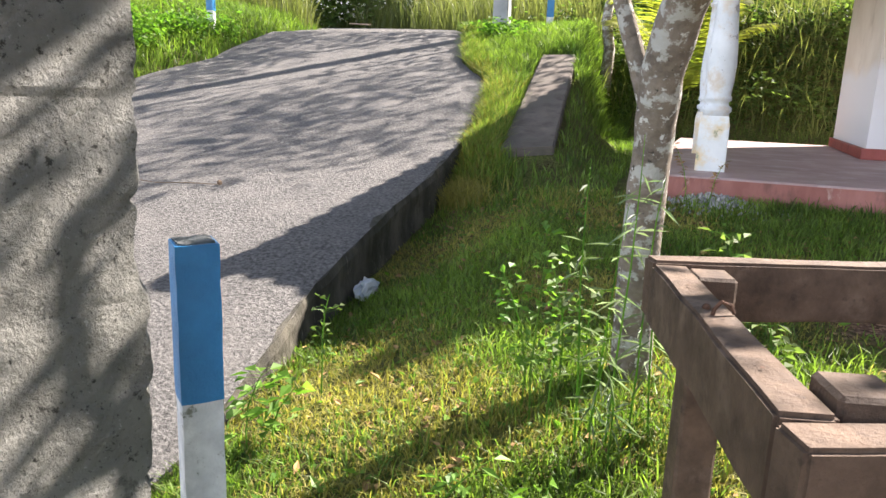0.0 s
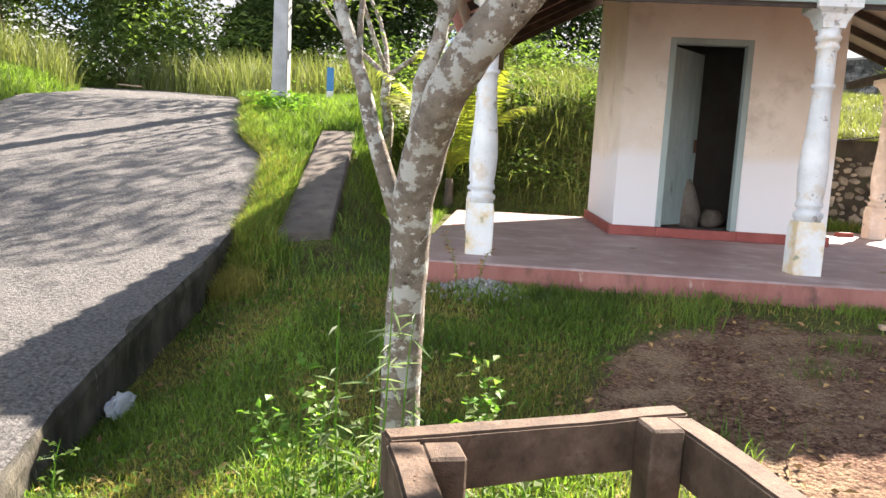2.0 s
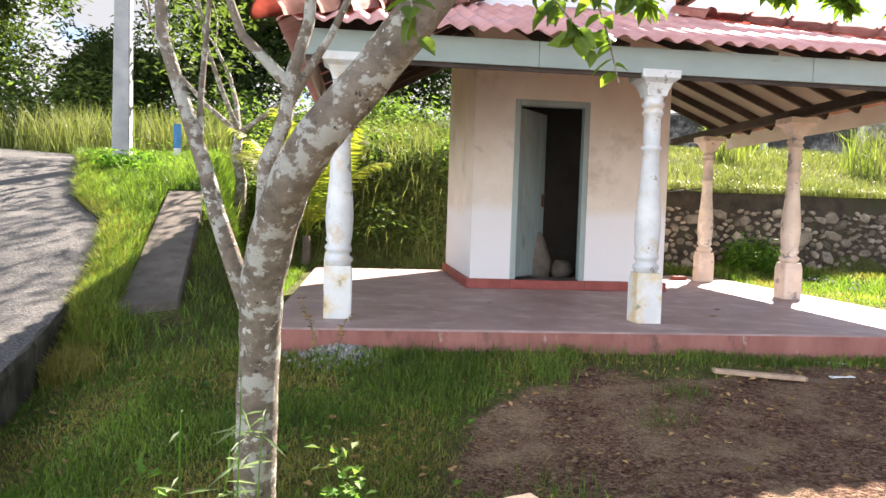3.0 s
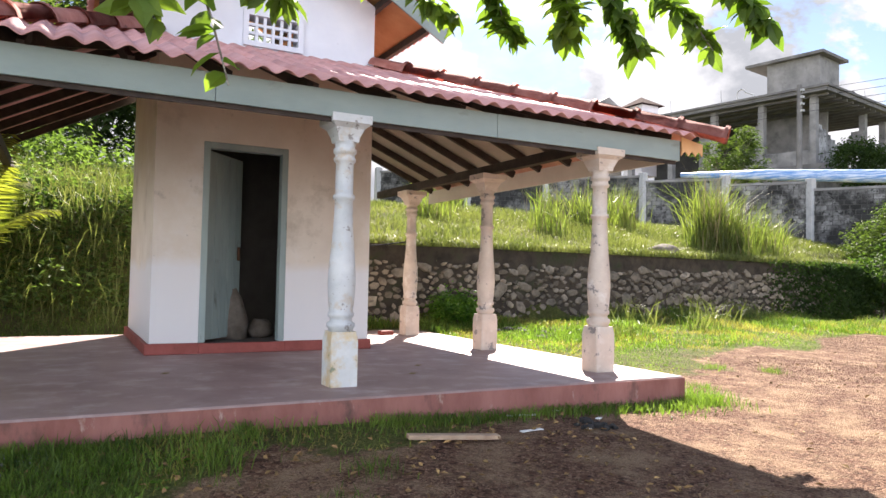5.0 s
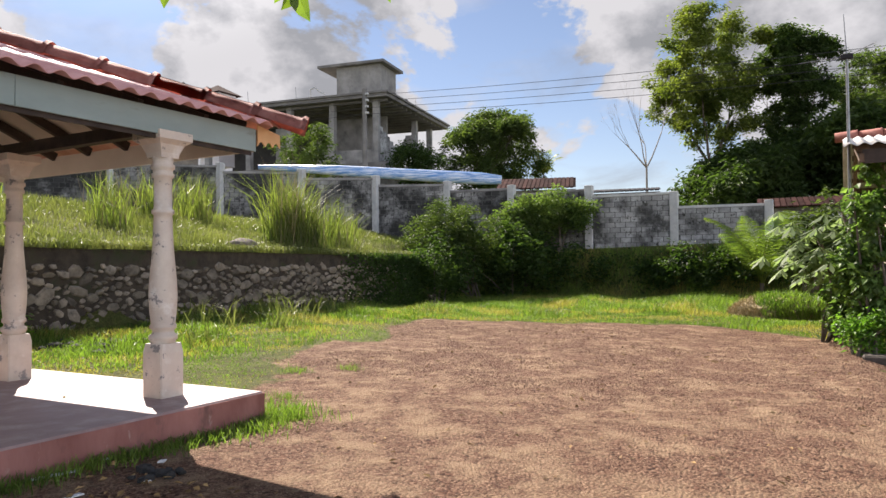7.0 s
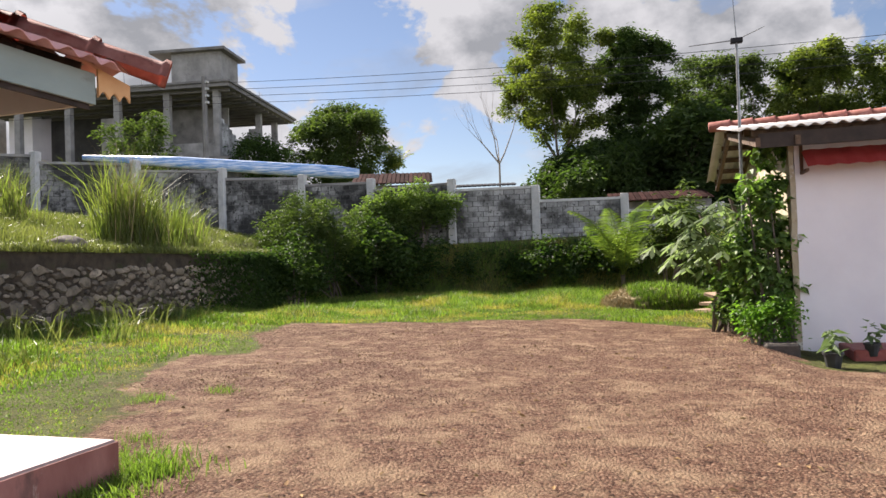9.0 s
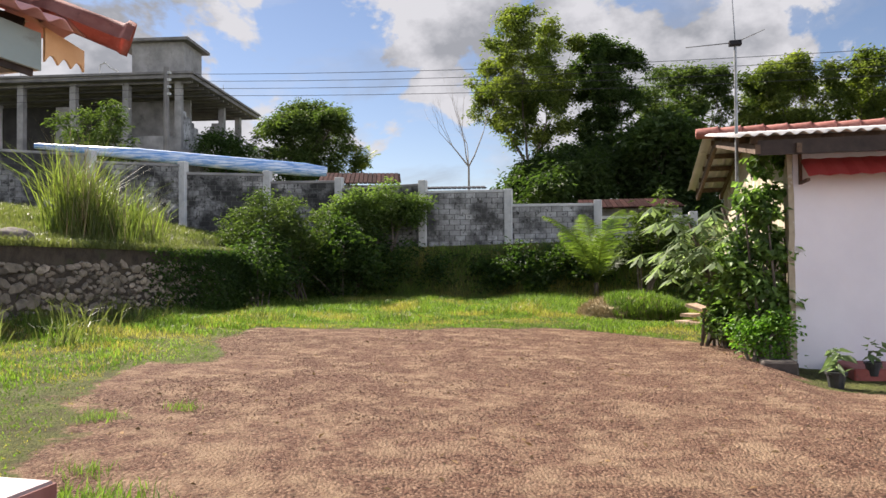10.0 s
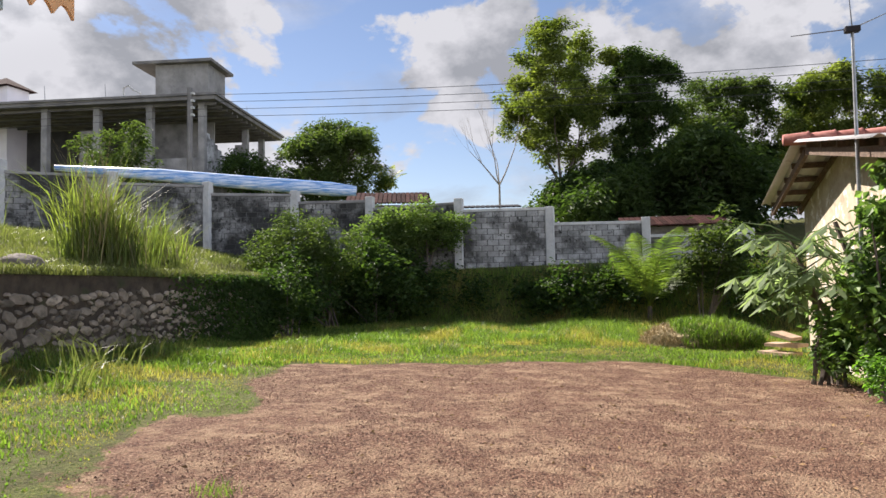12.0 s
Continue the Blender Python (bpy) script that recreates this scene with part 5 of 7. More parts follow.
part("wire", tube(bmesh.new(), [(6.0, 10.88, 2.35), (6.02, 10.9, 2.0), (5.6, 11.6, 1.93), (5.0, 12.4, 2.05), (4.2, 13.2, 2.2)], [0.012] * 5, 6), M_cable, cable)

# ---- terrace wall, block wall, far buildings ----
rng = np.random.default_rng(7)


def stone_bm(w, h, d, seed):
    """A broken stone: an uneven many-sided block with a smaller, tilted face."""
    rnd = random.Random(seed + 500)
    bm = bmesh.new()
    n = rnd.choice((5, 6, 6, 7))
    turn = rnd.uniform(0, 6.28)
    ring = []
    for k in range(n):
        a = turn + 6.2832 * (k + rnd.uniform(-0.28, 0.28)) / n
        r = 0.56 * rnd.uniform(0.82, 1.12)
        ring.append((math.cos(a) * r, math.sin(a) * r))
    tx, tz = rnd.uniform(-0.25, 0.25), rnd.uniform(-0.25, 0.25)
    rows = [[bm.verts.new((x * w * f, d * (y + (tx * x + tz * z) * t), z * h * f)) for x, z in ring] for y, f, t in ((0.5, 1.0, 0), (-0.22, 1.0, 0.3), (-0.46, 0.78 + rnd.uniform(-0.08, 0.06), 1.0))]
    for lo, hi in zip(rows, rows[1:]):
        for k in range(n):
            bm.faces.new((lo[k], lo[(k + 1) % n], hi[(k + 1) % n]))
            bm.faces.new((lo[k], hi[(k + 1) % n], hi[k]))
    mid = bm.verts.new((rnd.uniform(-0.1, 0.1) * w, -0.52 * d, rnd.uniform(-0.1, 0.1) * h))
    for k in range(n):
        bm.faces.new((rows[2][k], rows[2][(k + 1) % n], mid))
    bmesh.ops.recalc_face_normals(bm, faces=bm.faces[:])
    return bm


rw0, rw1 = 3.2, 22.0
wv, wf = [], []
nx_, nz_ = 240, 18
for i in range(nx_ + 1):
    x = rw0 + (rw1 - rw0) * i / nx_
    y = float(wall_y(x))
    g = float(ground_z(x, y - 0.2)) - 0.1
    top = 2.02 + 0.03 * noise.noise((x * 0.8, 0, 4))
    for j in range(nz_ + 1):
        z = g + (top - g) * j / nz_
        wv.append((x, y - 0.02 + 0.02 * noise.noise((x * 6, z * 6, 0)) + 0.05 * (j / nz_), z))
for i in range(nx_):
    for j in range(nz_):
        a = i * (nz_ + 1) + j
        wf.append((a, a + nz_ + 1, a + nz_ + 2, a + 1))
base = len(wv)
for i in range(nx_ + 1):
    x = rw0 + (rw1 - rw0) * i / nx_
    wv.append((x, float(wall_y(x)) + 0.35, wv[i * (nz_ + 1) + nz_][2] - 0.01))
for i in range(nx_):
    a = i * (nz_ + 1) + nz_
    wf.append((a, a + nz_ + 1, base + i + 1, base + i))
retain = mesh_from("wall_terrace", wv, wf, M_mortar)
tagged(retain, "dark mossy rubble stone retaining wall of the grassy terrace", "stone wall", kind="structure")
shapes = []
for k in range(14):
    bm = stone_bm(1, 1, 1, k)
    me = bpy.data.meshes.new("stone")
    bm.to_mesh(me)
    bm.free()
    me.materials.append(M_stone)
    shapes.append(me)
spots, tries = [], 0
while tries < 9000:
    tries += 1
    x = random.uniform(rw0, rw1 - 0.4)
    g = float(ground_z(x, float(wall_y(x)) - 0.2))
    z = random.uniform(g + 0.05, 1.72)
    s = random.choice((0.10, 0.14, 0.18, 0.23, 0.28) if tries < 2500 else (0.08, 0.1, 0.12)) * random.uniform(0.85, 1.15)
    if all((x - a) ** 2 + ((z - b) * 1.15) ** 2 > (0.49 * (s + t) + 0.01) ** 2 for a, b, t in spots):
        spots.append((x, z, s))
near = sorted(spots, key=lambda q: abs(q[0] - 13.0))
far_v, far_f = [], []
for i, (x, z, s) in enumerate(near):
    m = Matrix.Translation((x, float(wall_y(x)) + 0.02, z)) @ Matrix.Rotation(random.gauss(0, 0.35), 4, "Y") @ Matrix.Diagonal((s * random.uniform(0.95, 1.45), 0.12, s * random.uniform(0.6, 0.95), 1))
    if i < 300:
        ob = new("stone", shapes[i % 14])
        ob.parent = retain
        ob.matrix_world = m
    else:
        me = shapes[i % 14]
        o = len(far_v)
        far_v += [tuple(m @ v.co) for v in me.vertices]
        far_f += [tuple(o + k for k in p.vertices) for p in me.polygons]
rest = mesh_from("far_stones", far_v, far_f, M_stone)
rest.parent = retain
tagged(rest, kind="stuff")

# boundary wall: posts with block panels between
C, Dp, E_, N2, S2 = (30.2, 14.0), (29.6, 10.4), (30.2, 7.25), (30.9, 4.0), (31.3, 0.6)
LINE = [((15.0, 33.5), 4.15, 6.75), ((18.2, 30.3), 4.1, 6.7), ((21.2, 28.2), 4.0, 6.5), ((24.0, 24.8), 3.75, 6.25), ((26.2, 22.2), 3.6, 6.0), ((28.1, 19.6), 3.4, 5.75), ((29.6, 16.8), 3.0, 5.45), (C, 2.7, 5.15), (Dp, 2.15, 4.83),
        (E_, 2.15, 4.45), (N2, 2.0, 4.0), (S2, 1.6, 3.5)]
bwall = thing("boundary_wall", "tall cement block boundary wall with pale posts and black streaks", "wall")
bwall["kind"] = "structure"
blocks = 0
fv, ff = [], []
block_me = bpy.data.meshes.new("block")
bm = boxbm(-0.5, 0.5, -0.5, 0.5, -0.5, 0.5, bevel=0.03)
bm.to_mesh(block_me)
bm.free()
block_me.materials.append(M_block)
bco = [v.co.copy() for v in block_me.vertices]
bpo = [tuple(p.vertices) for p in block_me.polygons]
for i, ((a, za, ta), (b, zb, tb)) in enumerate(zip(LINE, LINE[1:])):
    va, vb = Vector((*a, 0)), Vector((*b, 0))
    d = (vb - va).normalized()
    L = (vb - va).length
    rz = math.atan2(d.y, d.x)
    zt, z0 = min(ta, tb) - 0.12 if i != 8 else tb - 0.02, min(za, zb) - 0.6
    mid = (va + vb) / 2
    frame_m = Matrix.Translation((*mid.xy, 0)) @ Matrix.Rotation(rz, 4, "Z")
    part("panel_core", boxbm(-L / 2, L / 2, -0.05, 0.05, z0, zt - 0.1, frame_m), M_joint, bwall)
    part("coping", boxbm(-L / 2, L / 2, -0.09, 0.09, zt - 0.1, zt, frame_m, 0.01), M_post if i > 7 else M_bareconc, bwall)
    z, row = zt - 0.205, 0
    while z > z0:
        x = -L / 2 + (0.2 if row % 2 else 0.0)
        while x < L / 2 - 0.1:
            w = min(0.385, L / 2 - x)
            m = frame_m @ Matrix.Translation((x + w / 2, random.uniform(-0.004, 0.004), z)) @ Matrix.Diagonal((w - 0.012, 0.135, 0.183, 1))
            if i in (8, 9, 10) and blocks < 300:
                ob = new("block", block_me)
                ob.parent = bwall
                ob.matrix_world = m
                blocks += 1
            else:
                o = len(fv)
                fv += [tuple(m @ c) for c in bco]
                ff += [tuple(o + k for k in p) for p in bpo]
            x += 0.4
        z -= 0.2
        row += 1
for (p, z0, zt) in LINE:
    part("post", boxbm(p[0] - 0.15, p[0] + 0.15, p[1] - 0.15, p[1] + 0.15, z0 - 0.6, zt, bevel=0.02), M_post, bwall)
quads = [f for f in ff if len(f) == 4]
tris = [f for f in ff if len(f) == 3]
fb = mesh_from("far_blocks", fv, quads, M_sootblock)
fb.parent = bwall
tagged(fb, kind="stuff")
# block wall up behind the small house
bw2 = thing("back_wall", "grey cement block wall at the back of the terrace", "wall")
bw2["kind"] = "structure"
part("panel_core", boxbm(-4.2, 9.0, 22.5, 22.6, 2.5, 4.35), M_joint, bw2)
fv2, ff2 = [], []
for r in range(9):
    x = -4.2 + (0.2 if r % 2 else 0)
    while x < 9.0:
        m = Matrix.Translation((x + 0.2, 22.55, 2.62 + 0.2 * r)) @ Matrix.Diagonal((0.385, 0.14, 0.185, 1))
        o = len(fv2)
        fv2 += [tuple(m @ c) for c in bco]
        ff2 += [tuple(o + k for k in p) for p in bpo if len(p) == 4]
        x += 0.4
part("block_courses", bmesh.new(), M_block, bw2).data = mesh_from("courses", fv2, ff2, M_block).data
bpy.data.objects.remove(bpy.data.objects["courses"])

# tarpaulin on a long low roof behind the wall
tarp = thing("tarpaulin", "long rolled blue tarpaulin with painted white highlights along the wall top", "tarpaulin")
bm = bmesh.new()
pts = [(25.9, 24.6, 6.35), (28.0, 21.6, 6.2), (29.7, 18.6, 5.95), (31.0, 15.8, 5.72), (31.3, 14.9, 5.63)]
tube(bm, [Vector(p) + Vector((0.5, 0.3, 0)) for p in pts], [0.10, 0.24, 0.27, 0.28, 0.2], 12)
part("roll", bm, M_tarp, tarp, smooth=True)

# unfinished concrete house on the hill
bl = thing("concrete_house", "unfinished grey concrete house with an open upper floor", "house")
BM = Matrix.Translation((50.9, 34.15, 0)) @ Matrix.Rotation(radians(99.8), 4, "Z")   # x along the long front, -y along the short side


def bpart(name, x0, x1, y0, y1, z0, z1, mt, label="", bevel=0.0):
    return part(name, boxbm(x0, x1, y0, y1, z0, z1, BM, bevel), mt, bl, label)


bpart("ground_storey", 1.4, 20.0, -13.0, -1.6, 2.0, 10.1, M_bareconc, "block ground storey hidden by trees")
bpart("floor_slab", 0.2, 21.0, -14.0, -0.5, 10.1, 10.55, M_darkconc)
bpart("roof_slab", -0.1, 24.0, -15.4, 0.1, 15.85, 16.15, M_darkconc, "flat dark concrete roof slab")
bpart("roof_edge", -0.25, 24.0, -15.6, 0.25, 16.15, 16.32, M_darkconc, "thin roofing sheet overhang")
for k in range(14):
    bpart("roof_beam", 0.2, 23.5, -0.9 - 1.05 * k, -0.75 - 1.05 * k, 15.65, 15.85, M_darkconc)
for x, y in ((1.3, -0.9), (5.4, -0.9), (9.6, -0.9), (13.8, -0.9), (18.2, -0.9), (1.3, -9.6), (1.3, -13.6), (9.6, -8.0)):
    bpart("pillar", x - 0.24, x + 0.24, y - 0.24, y + 0.24, 10.5, 15.85, M_bareconc)
bpart("room_wall", 2.6, 8.6, -6.2, -6.0, 10.5, 15.6, M_bareconc)
bpart("room_wall", 8.6, 20.0, -7.2, -7.0, 10.5, 15.6, M_dark, "back wall coloured dark as the shade of the open floor")
bpart("room_wall", 6.0, 8.0, -2.2, -2.0, 10.5, 14.4, M_bareconc)
bpart("room_wall", 10.4, 12.4, -3.2, -3.0, 10.5, 14.6, M_bareconc)
bpart("parapet", 1.6, 5.2, -1.1, -0.8, 10.5, 11.7, M_bareconc)
for k in range(6):
    bpart("stepped_block_wall", 1.2, 1.4, -1.2 - 0.75 * (k + 1), -1.2 - 0.75 * k, 10.5, 13.7 - 0.3 * k, M_block)
bpart("end_wall", 1.4, 1.6, -5.7, -1.2, 10.5, 12.2, M_block)
bpart("tank_room", 0.9, 5.0, -4.2, -0.9, 16.3, 18.9, M_bareconc, "block tank room on the roof")
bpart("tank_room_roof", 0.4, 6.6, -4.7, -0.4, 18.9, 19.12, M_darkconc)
for k in range(8):
    bpart("stair_step", 1.0, 2.0, -6.0 - 0.42 * (k + 1), -6.0 - 0.42 * k, 11.3 + 0.36 * k, 11.72 + 0.36 * k, M_bareconc)
bm = bmesh.new()
lathe(bm, ((0.55, 0), (0.58, 0.2), (0.55, 0.7), (0.4, 0.95), (0.15, 1.05)), 14)
bmesh.ops.transform(bm, matrix=BM @ Matrix.Translation((1.5, -7.4, 16.3)), verts=list(bm.verts))
part("water_tank", bm, M_tank, bl, "black plastic water tank", smooth=True)
bm = bmesh.new()
tube(bm, [BM @ Vector(p) for p in ((7.6, -1, 16.3), (7.6, -1, 17.3), (7.2, -1, 17.5), (6.8, -1, 17.1), (6.2, -1, 16.8), (6.2, -1, 16.3))], [0.07] * 6, 6)
part("bent_pipe", bm, M_post, bl)
for x, y in ((9.0, -1), (13.8, -0.8), (1.0, -9.4)):
    bm = bmesh.new()
    tube(bm, [BM @ Vector((x, y, 16.2)), BM @ Vector((x + 0.1, y, 17.7))], [0.03, 0.02], 5)
    part("steel_bar", bm, M_mast, bl)

h2 = thing("grey_house", "grey gabled concrete house behind the unfinished one", "house")
bm = boxbm(49.6, 55.0, 60.6, 67.0, 8.0, 19.4)
part("wall", bm, M_bareconc, h2)
bm = bmesh.new()
rp = [(49.0, 60.0, 19.2), (55.6, 60.0, 19.2), (52.6, 60.0, 21.0), (49.0, 67.6, 19.2), (55.6, 67.6, 19.2), (52.6, 67.6, 21.0)]
q = [bm.verts.new(p) for p in rp]
for f in ((0, 1, 2), (3, 5, 4), (0, 2, 5, 3), (1, 4, 5, 2), (0, 3, 4, 1)):
    bm.faces.new([q[k] for k in f])
part("roof", bm, M_bareconc, h2)
h3 = thing("tiled_house", "small white house with a dark red tiled roof", "house")
part("wall", boxbm(52.4, 54.6, 54.8, 57.4, 12.0, 19.3), M_white, h3)
bm = bmesh.new()
rp = [(51.9, 54.3, 19.2), (55.1, 54.3, 19.2), (55.1, 57.9, 19.2), (51.9, 57.9, 19.2), (53.5, 56.1, 20.3)]
q = [bm.verts.new(p) for p in rp]
for f in ((0, 1, 4), (1, 2, 4), (2, 3, 4), (3, 0, 4), (3, 2, 1, 0)):
    bm.faces.new([q[k] for k in f])
part("roof", bm, M_oldtile, h3)


def tile_roof(name, label, a, b, low, high, depth, material):
    """A low tiled roof seen over a wall: ribs run up the slope from edge a to b."""
    t = thing(name, label, "shed")
    a, b = Vector(a), Vector(b)
    d = (b - a).normalized()
    back = Vector((-d.y, d.x, 0))
    if back.x < 0:
        back = -back
    n = int((b - a).length / 0.24)
    bm = bmesh.new()
    for k in range(n):
        p = a + d * (k + 0.5) * 0.24
        beam(bm, (p.x, p.y, low), (p.x + back.x * depth, p.y + back.y * depth, high), 0.2, 0.07)
    part("tile_rib", bm, material, t)
    bm = bmesh.new()
    q = [(a.x, a.y, low), (b.x, b.y, low), (b.x + back.x * depth, b.y + back.y * depth, high), (a.x + back.x * depth, a.y + back.y * depth, high)]
    bm.faces.new([bm.verts.new(v) for v in q])
    bmesh.ops.solidify(bm, geom=list(bm.faces), thickness=0.05)
    part("roof_deck", bm, material, t)
    bm = bmesh.new()
    m = (a + b) / 2 + back * depth * 0.6
    beam(bm, (a.x + back.x * 1.0, a.y + back.y * 1.0, low / 2), (b.x + back.x * 1.0, b.y + back.y * 1.0, low / 2), 0.2, low)
    part("wall", bm, M_bareconc, t)
    return t


tile_roof("tiled_shed", "low shed with an old dark red tile roof", (38.5, 18.6, 0), (39.9, 14.4, 0), 6.0, 6.9, 3.0, M_oldtile)
tile_roof("dark_shed", "low shed with a dark corrugated roof behind the wall", (37.0, 13.2, 0), (37.8, 9.4, 0), 5.35, 5.75, 3.0, M_tank)
tile_roof("dark_shed", "old shed roof showing over the lower wall", (36.0, 4.9, 0), (36.4, 0.4, 0), 4.1, 4.7, 3.0, M_oldtile)

# power lines and their pole
lp = thing("power_pole", "dark timber power pole with wires on the hill", "pole")
bm = bmesh.new()
tube(bm, [(43.4, 31.0, 3.0), (43.4, 31.0, 14.4)], [0.22, 0.16], 8)
part("shaft", bm, M_darkconc, lp)
for k in range(4):
    part("insulator", boxbm(43.3, 43.5, 30.7, 30.9, 12.6 + 0.45 * k, 12.75 + 0.45 * k), M_post, lp)
for k in range(4):
    w = thing("power_line", "thin black power line crossing the sky", "power line", "power lines")
    z1 = 12.6 + 0.45 * k
    pts = []
    for s in np.linspace(0, 1, 14):
        s = float(s)
        pts.append((43.4 + (40.0 - 43.4) * s, 31.0 + (-30.0 - 31.0) * s, z1 + (10.2 + 0.4 * k - z1) * s - 3.0 * s * (1 - s)))
    pts = [(38.0, 60.0, z1 + 1.5), (41.0, 45.0, z1 - 0.3)] + pts
    part("wire", tube(bmesh.new(), pts, [0.016] * len(pts), 4), M_cable, w)

# white house at the edge of the yard
wh = thing("white_house", "low white house with bare end wall and sloping sheet roof", "house")
part("front_wall", boxbm(14.80, 15.0, -8.0, 0.83, -0.1, 3.35), M_white, wh)
gw = bmesh.new()
f = [gw.verts.new((x, 0.85, z)) for x, z in ((15.0, -0.1), (21.6, -0.1), (21.6, 3.2), (18.6, 4.0), (15.0, 3.3))]
r = [gw.verts.new((v.co.x, 0.63, v.co.z)) for v in f]
gw.faces.new(f)
gw.faces.new(r[::-1])
for k in range(5):
    gw.faces.new((f[k], r[k], r[(k + 1) % 5], f[(k + 1) % 5]))
bmesh.ops.recalc_face_normals(gw, faces=list(gw.faces))
part("end_wall", gw, M_endwall, wh, "bare yellowed plaster end wall")
bm = boxbm(14.77, 15.0, 0.832, 0.91, -0.1, 3.2)
bmesh.ops.subdivide_edges(bm, edges=list(bm.edges), cuts=10, use_grid_fill=True)
part("wall_corner", rough(bm, 0.03, 5), M_endwall, wh, "broken plaster edge")
part("back_wall", boxbm(21.4, 21.6, -8.0, 0.5, -0.1, 3.1), M_endwall, wh)
part("door", boxbm(15.25, 15.85, 0.852, 0.88, 0.1, 2.0), M_rafter, wh, "dark plank door in the end wall")
part("step", boxbm(13.9, 14.8, -8.0, 0.35, -0.2, 0.22, bevel=0.02), M_red, wh, "red cement step")
RX0, RZ0, RXR, RZR, RX1, RZ1, RY1 = 14.25, 3.36, 18.6, 4.13, 22.1, 3.38, 1.47
for xa, za, xb, zb in ((RX0, RZ0, RXR, RZR), (RXR, RZR, RX1, RZ1)):
    L = math.hypot(xb - xa, zb - za)
    cx, cz = (xb - xa) / L, (zb - za) / L
    for y in np.arange(-8.0, RY1, PITCH):
        m = Matrix(((0, cx, -cz, xa), (-1, 0, 0, float(y) + PITCH / 2), (0, cz, cx, za), (0, 0, 0, 1)))
        strip(wh, m, round(L, 2), 0.0, M_sheet)
    for k in range(5):
        u = (k + 0.3) / 4.6
        x, z = xa + (xb - xa) * u, za + (zb - za) * u - 0.07
        part("purlin", beam(bmesh.new(), (x, -8.0, z), (x, RY1 - 0.03, z), 0.07, 0.1), M_wood, wh)
    for y in (1.38, 0.85):
        part("rafter", beam(bmesh.new(), (xa + 0.05, y, za - 0.18), (xb - 0.05, y, zb - 0.18), 0.07, 0.13), M_wood, wh)
for y in np.arange(-7.9, RY1 - 0.1, 0.42):
    y = float(y)
    bm = bmesh.new()
    tube(bm, [(RXR, y, RZR + 0.05), (RXR, y + 0.03, RZR + 0.05), (RXR, y + 0.41, RZR + 0.04)], [0.13, 0.115, 0.1], 8)
    part("ridge_tile", bm, M_ridge, wh, smooth=True)
part("eave_board", boxbm(14.34, 14.37, -8.0, RY1 - 0.1, RZ0 - 0.26, RZ0 - 0.05), M_rafter, wh)
cn = thing("canopy", "small red painted sheet canopy fixed to the white wall", "canopy")
bm = bmesh.new()
NN = 40
tp = [bm.verts.new((14.79, 0.74 - 0.13 * k, 3.08 + 0.012 * (k % 2))) for k in range(NN)]
bt = [bm.verts.new((14.30, 0.74 - 0.13 * k, 2.78 + 0.02 * (k % 2))) for k in range(NN)]
for k in range(NN - 1):
    bm.faces.new((tp[k], tp[k + 1], bt[k + 1], bt[k]))
bmesh.ops.solidify(bm, geom=list(bm.faces), thickness=0.02)
part("sheet", bm, M_canopy, cn)
part("bracket", boxbm(14.32, 14.8, 0.72, 0.76, 2.72, 2.76), M_nail, cn)
part("bracket", boxbm(14.74, 14.79, 0.72, 0.76, 2.72, 3.2), M_nail, cn)

mast = thing("antenna_mast", "thin pipe mast with a three-armed aerial by the white house", "antenna")
part("pole", tube(bmesh.new(), [(15.07, 1.53, 0.1), (15.09, 1.54, 2.5), (15.07, 1.53, 4.92)], [0.03, 0.027, 0.02], 8), M_mast, mast)
part("hub", boxbm(15.02, 15.12, 1.44, 1.62, 4.87, 4.95, bevel=0.01), M_tank, mast)
for e in ((15.17, 2.23, 4.93), (14.99, 1.13, 5.06), (15.07, 1.56, 5.60)):
    part("arm", tube(bmesh.new(), [(15.07, 1.53, 4.92), e], [0.009, 0.006], 5), M_mast, mast)


def potted(at_xy, r, h, label, n, seed, lift=0.0):
    z = float(ground_z(*at_xy)) + lift
    t = thing("potted_plant", label, "potted plant", at=(*at_xy, z))
    bm = bmesh.new()
    lathe(bm, ((r * 0.7, 0), (r * 0.95, h * 0.85), (r * 1.08, h * 0.86), (r * 1.08, h), (r * 0.9, h), (r * 0.88, h * 0.9)), 12)
    part("pot", bm, M_pot, t, smooth=False)
    g = np.random.default_rng(seed)
    p = np.stack([g.normal(0, r * 0.5, n), g.normal(0, r * 0.5, n), h + g.uniform(0.02, 0.28, n)], 1)
    o = leaves("foliage", p, 0.2, 0.08, M_papaya, g, 0.2)
    o.parent = t
    return t


potted((13.2, 0.75), 0.12, 0.2, "leafy plant in a black pot by the step", 30, 3)
potted((13.95, 0.12), 0.10, 0.18, "small plant in a black pot on the red step", 16, 4, 0.06)
trough = thing("planter", "low weathered cement planter overgrown with leaves", "planter")
part("box", boxbm(13.9, 14.2, 1.0, 1.45, 0.0, 0.3, bevel=0.03), M_terracotta, trough)
for k, (a, b) in enumerate((((19.4, 1.55, 0.35), (19.9, 2.0, 0.35)), ((19.5, 1.4, 0.5), (19.9, 1.9, 0.5)), ((19.55, 1.5, 0.62), (19.8, 1.8, 0.72)))):
    t = thing("plank", "pale offcut board stacked at the end of the white house", "plank", "stacked boards")
    part("board", beam(bmesh.new(), a, b, 0.4, 0.06), M_woodend, t)
rock = thing("cement_sack", "hardened pale cement sack lying on the terrace edge", "sack")
bm = bmesh.new()
bmesh.ops.create_icosphere(bm, subdivisions=3, radius=0.5)
